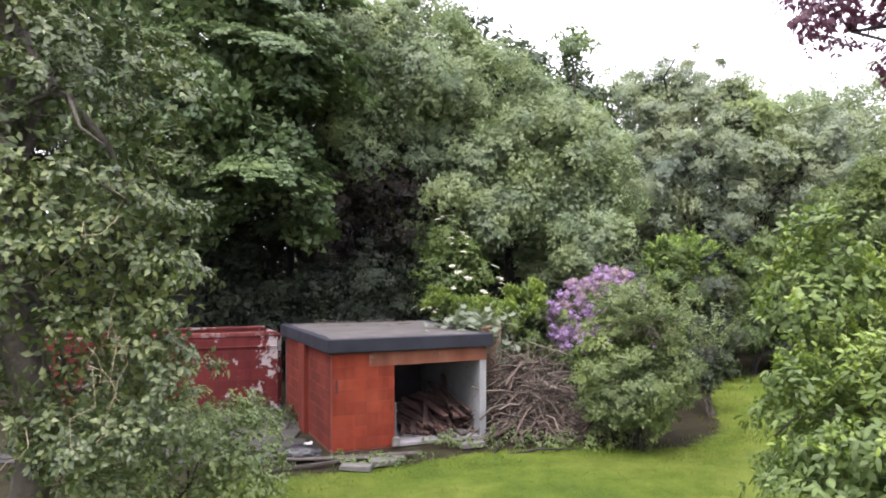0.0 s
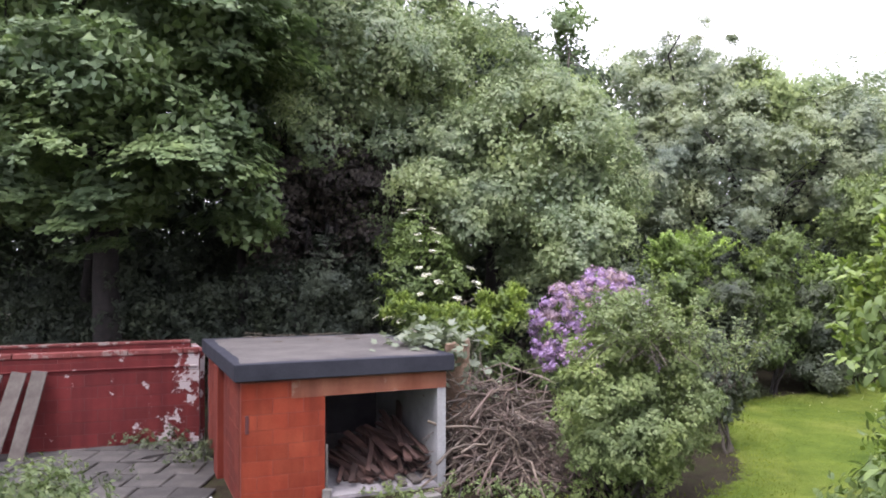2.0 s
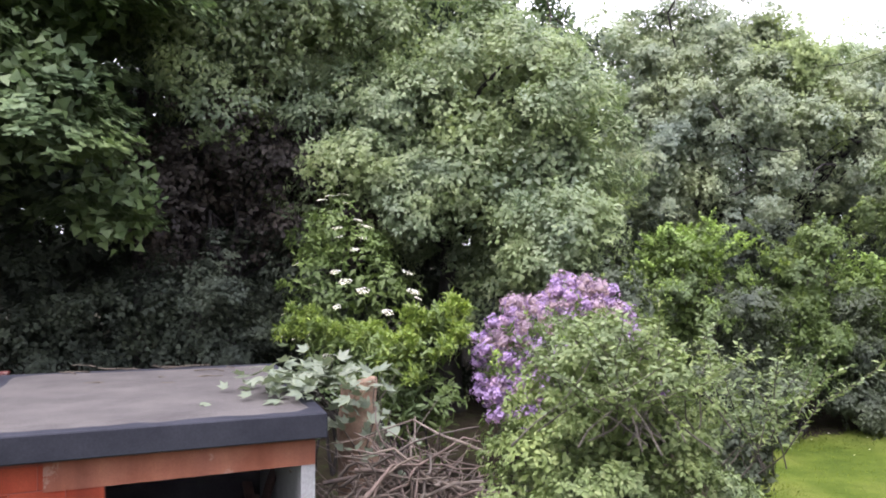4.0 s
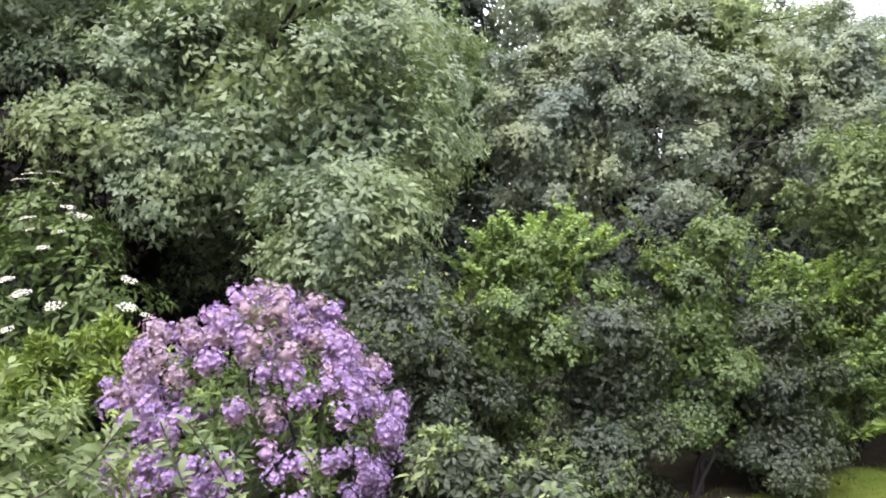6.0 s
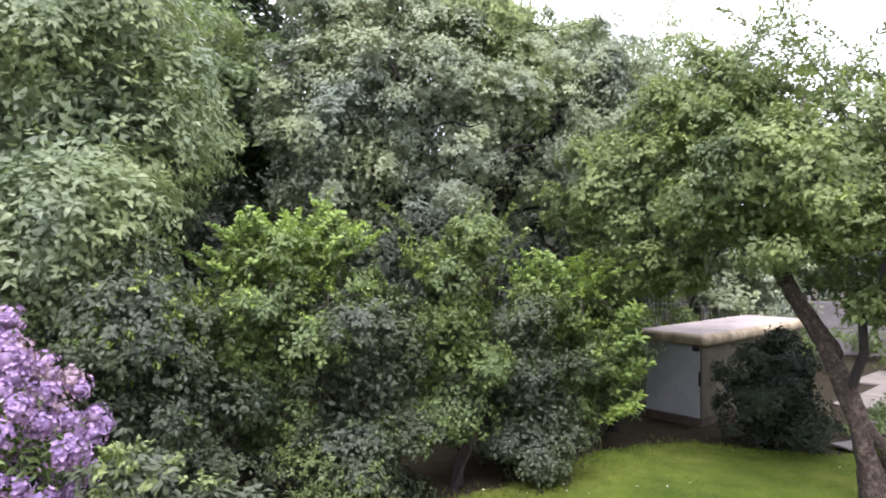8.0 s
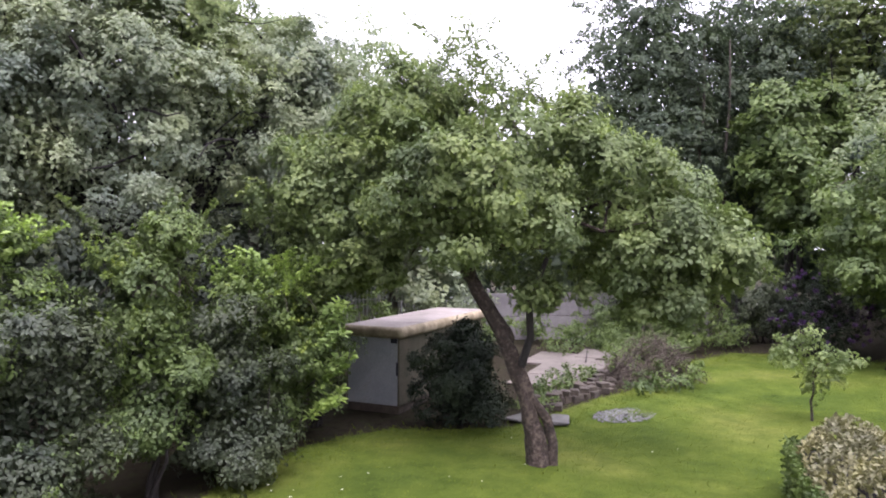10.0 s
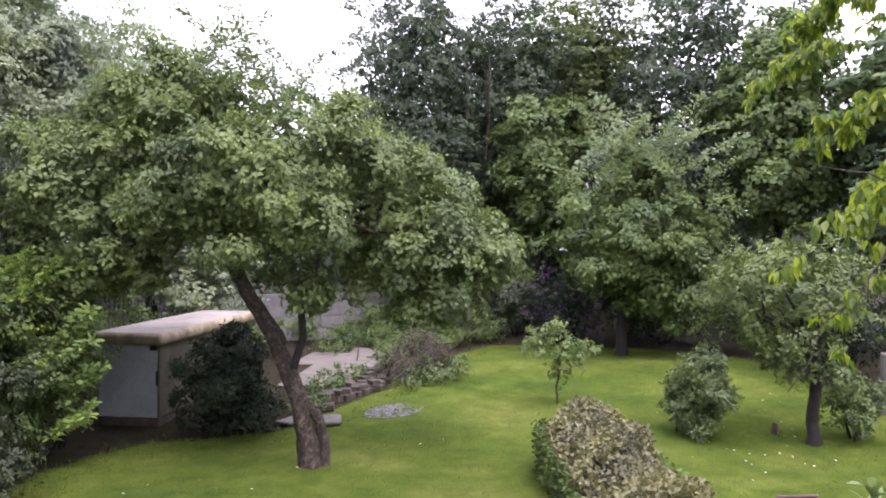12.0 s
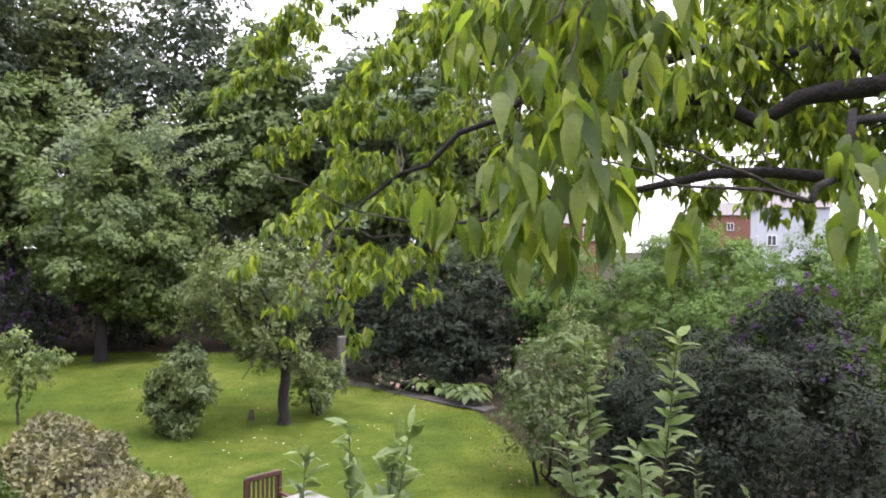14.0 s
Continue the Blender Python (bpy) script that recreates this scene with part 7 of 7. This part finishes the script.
    def bunches(bl, n, per, span=(0.09, 0.145), strands=0):
        b = np.array(bl)
        w = b[:, 3] * b[:, 4] * b[:, 5]
        k = rng.choice(len(b), n, p=w / w.sum())
        if strands:
            # bunches hang along drooping branchlets, with gaps between them
            a = rng.uniform(0, 6.283, (len(b), strands))
            lift = rng.uniform(-0.7, 0.9, (len(b), strands))
            j = rng.integers(0, strands, n)
            s = rng.random(n)
            ang, up0 = a[k, j], lift[k, j]
            way = np.stack([np.cos(ang) * s * 1.2, np.sin(ang) * s * 1.2, up0 + 0.35 * s - 0.75 * s * s], 1)
            c = b[k, :3] + way * b[k, 3:6] + rng.normal(0, 0.04, (n, 3))
        else:
            c = b[k, :3] + unit(rng.normal(0, 1, (n, 3))) * b[k, 3:6] * rng.random((n, 1)) ** 0.4
        for p in c:
            for _ in range(per):
                yield p + rng.normal(0, 0.022, 3), rng.uniform(0, 360), rng.uniform(-88, -22), rng.uniform(*span)

    me = cherry_leaf()
    for p, rz, rx, s in [*bunches(blobs, 34, 7, (0.12, 0.175)), *bunches(edge, 9, 6, (0.11, 0.16))]:
        ob = new("leaf", me)
        ob.matrix_basis = Matrix.Translation(Vector(p - base)) @ pose(0, 0, 0, 0, 0, rz) @ pose(0, 0, 0, rx) @ Matrix.Diagonal((s, s, s, 1))
        ob.parent = t
    co = np.array([v.co for v in me.vertices])
    tri = np.array([[p.vertices[0], p.vertices[i], p.vertices[i + 1]] for p in me.polygons for i in range(1, len(p.vertices) - 1)])
    V, F, o = [], [], 0
    for p, rz, rx, s in bunches(blobs, 85, 7):
        m = np.array(pose(0, 0, 0, 0, 0, rz) @ pose(0, 0, 0, rx))[:3, :3]
        V.append((co * s) @ m.T + p - base)
        F.append(tri + o)
        o += len(co)
    fb = list(bunches(far, 4500, 9, (0.085, 0.13), 7))
    P = np.array([q[0] for q in fb])
    S = np.array([q[3] for q in fb])
    ang = np.radians([q[1] for q in fb])
    dip = np.radians([q[2] for q in fb])
    A = np.stack([-np.sin(ang) * np.cos(dip), np.cos(ang) * np.cos(dip), np.sin(dip)], 1)
    N = np.stack([np.sin(ang) * np.sin(dip), -np.cos(ang) * np.sin(dip), np.cos(dip)], 1)
    fv, ff = leaf_arrays(P - base, A, N, S, S * 0.4, 0.25, 0.2)
    V.append(fv)
    F.append(ff + o)
    ob = link_mesh("crown", np.concatenate(V), np.concatenate(F), L_CHERRY, t, "drooping bright green leaves")
    ob["kind"] = "stuff"
    for bl in blobs + far:
        path = min(ends, key=lambda q: np.min(np.linalg.norm(q - np.array(bl[:3]), axis=1)))
        st = path[np.argmin(np.linalg.norm(path - np.array(bl[:3]), axis=1))]
        for _ in range(2):
            e = np.array(bl[:3]) + rng.normal(0, 0.6, 3) * np.array(bl[3:6]) + [0, 0, 0.1]
            v, f = tube_arrays(wander(st, e, rng, 6, 0.06), np.linspace(0.008, 0.003, 6), 5)
            link_mesh("twig", v - base, f, BARK, t, smooth=True)


build_cherry()


# ---- houses beyond the hedge ----
def build_house(name, label, x, y, rz, w, d, eave, ridge, wall, windows):
    h = thing(name, (x, y, 0), label, "house")
    h.rotation_euler = (0, 0, radians(rz))
    bm = bmesh.new()
    box(bm, (0, 0, eave / 2), (w, d, eave))
    part("wall", bm, wall, h)
    bm = bmesh.new()
    pts = [(-w / 2 - 0.3, -d / 2 - 0.35, eave), (w / 2 + 0.3, -d / 2 - 0.35, eave), (w / 2 + 0.3, d / 2 + 0.35, eave), (-w / 2 - 0.3, d / 2 + 0.35, eave), (-w / 2 - 0.3, 0, ridge), (w / 2 + 0.3, 0, ridge)]
    vs = [bm.verts.new(p) for p in pts]
    for f in ((0, 1, 5, 4), (2, 3, 4, 5), (0, 4, 3), (1, 2, 5), (3, 2, 1, 0)):
        bm.faces.new([vs[i] for i in f])
    roof = part("roof", bm, SLATE, h)
    one_box("chimney", (w * 0.3, 0, ridge + 0.4), (0.6, 0.6, 1.4), BRICK, roof, bevel=0.02)
    for wx, wz, face in windows:
        if face == "front":
            c, rot = (wx, -d / 2 - 0.02, wz), 0
        else:
            c, rot = (-w / 2 - 0.02, wx, wz), 90
        fr = one_box("window", c, (1.0, 0.1, 1.2), WHITE_FRAME, h, rot, bevel=0.02)
        for s in (-0.23, 0.23):
            one_box("pane", (s, -0.045, 0), (0.38, 0.03, 1.02), GLASS, fr, bevel=0.004)
            if face != "front":
                fr.children[-1].location = (s, 0.045, 0)
        one_box("sill", (0, -0.05 if face == "front" else 0.05, -0.64), (1.35, 0.2, 0.07), CONCRETE, fr, bevel=0.01)


build_house("brick_house", "red-brown brick house with white windows beyond the hedge", 70, -6.9, -102, 7.2, 7, 6.1, 7.7, BRICK, [(-2.7, 5.2, "front"), (-1.3, 5.2, "front"), (2.6, 5.2, "front"), (-2.0, 5.2, "side")])
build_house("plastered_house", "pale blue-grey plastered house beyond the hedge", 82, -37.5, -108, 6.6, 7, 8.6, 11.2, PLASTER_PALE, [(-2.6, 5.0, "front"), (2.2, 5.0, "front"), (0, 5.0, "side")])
build_house("brick_house", "far terrace house of red brick", 114, -47.5, -112, 10, 8, 9.4, 11.6, BRICK, [(-4, 7.6, "front"), (0, 7.6, "front"), (4, 7.6, "front")])

tree("garden_tree", "light green tree in a neighbouring garden", "tree", (45.6, -8.5), 2.0, 0.12, [(45.6, -8.5, 4.2, 1.5, 1.5, 1.8), (44.6, -10.6, 3.4, 1.2, 1.2, 1.2)], 0.16, L_HEDGE, BARK, clumps=300, per=14, limbs=5, seed=410, lite=True)
tree("garden_tree", "dark green tree in a neighbouring garden", "tree", (52.0, -24.5), 2.0, 0.14, [(52, -24.5, 3.6, 2.0, 2.0, 1.8)], 0.18, L_SYC, BARK, clumps=300, per=14, limbs=5, seed=411, lite=True)


def build_garage():
    g = thing("garage", (34.6, -2.9, 0), "low garage with a dark grey sheet roof beyond the hedge", "garage")
    g.rotation_euler = (0, 0, radians(72))
    one_box("wall", (0, 0, 1.78), (3.6, 5.0, 3.56), CONCRETE, g, bevel=0.02)
    one_box("roof", (0, 0, 3.68), (3.8, 5.3, 0.22), SLATE, g, m=pose(0, 0, 0, 2, 0, 0), bevel=0.03, label="dark grey sheet roof")


build_garage()
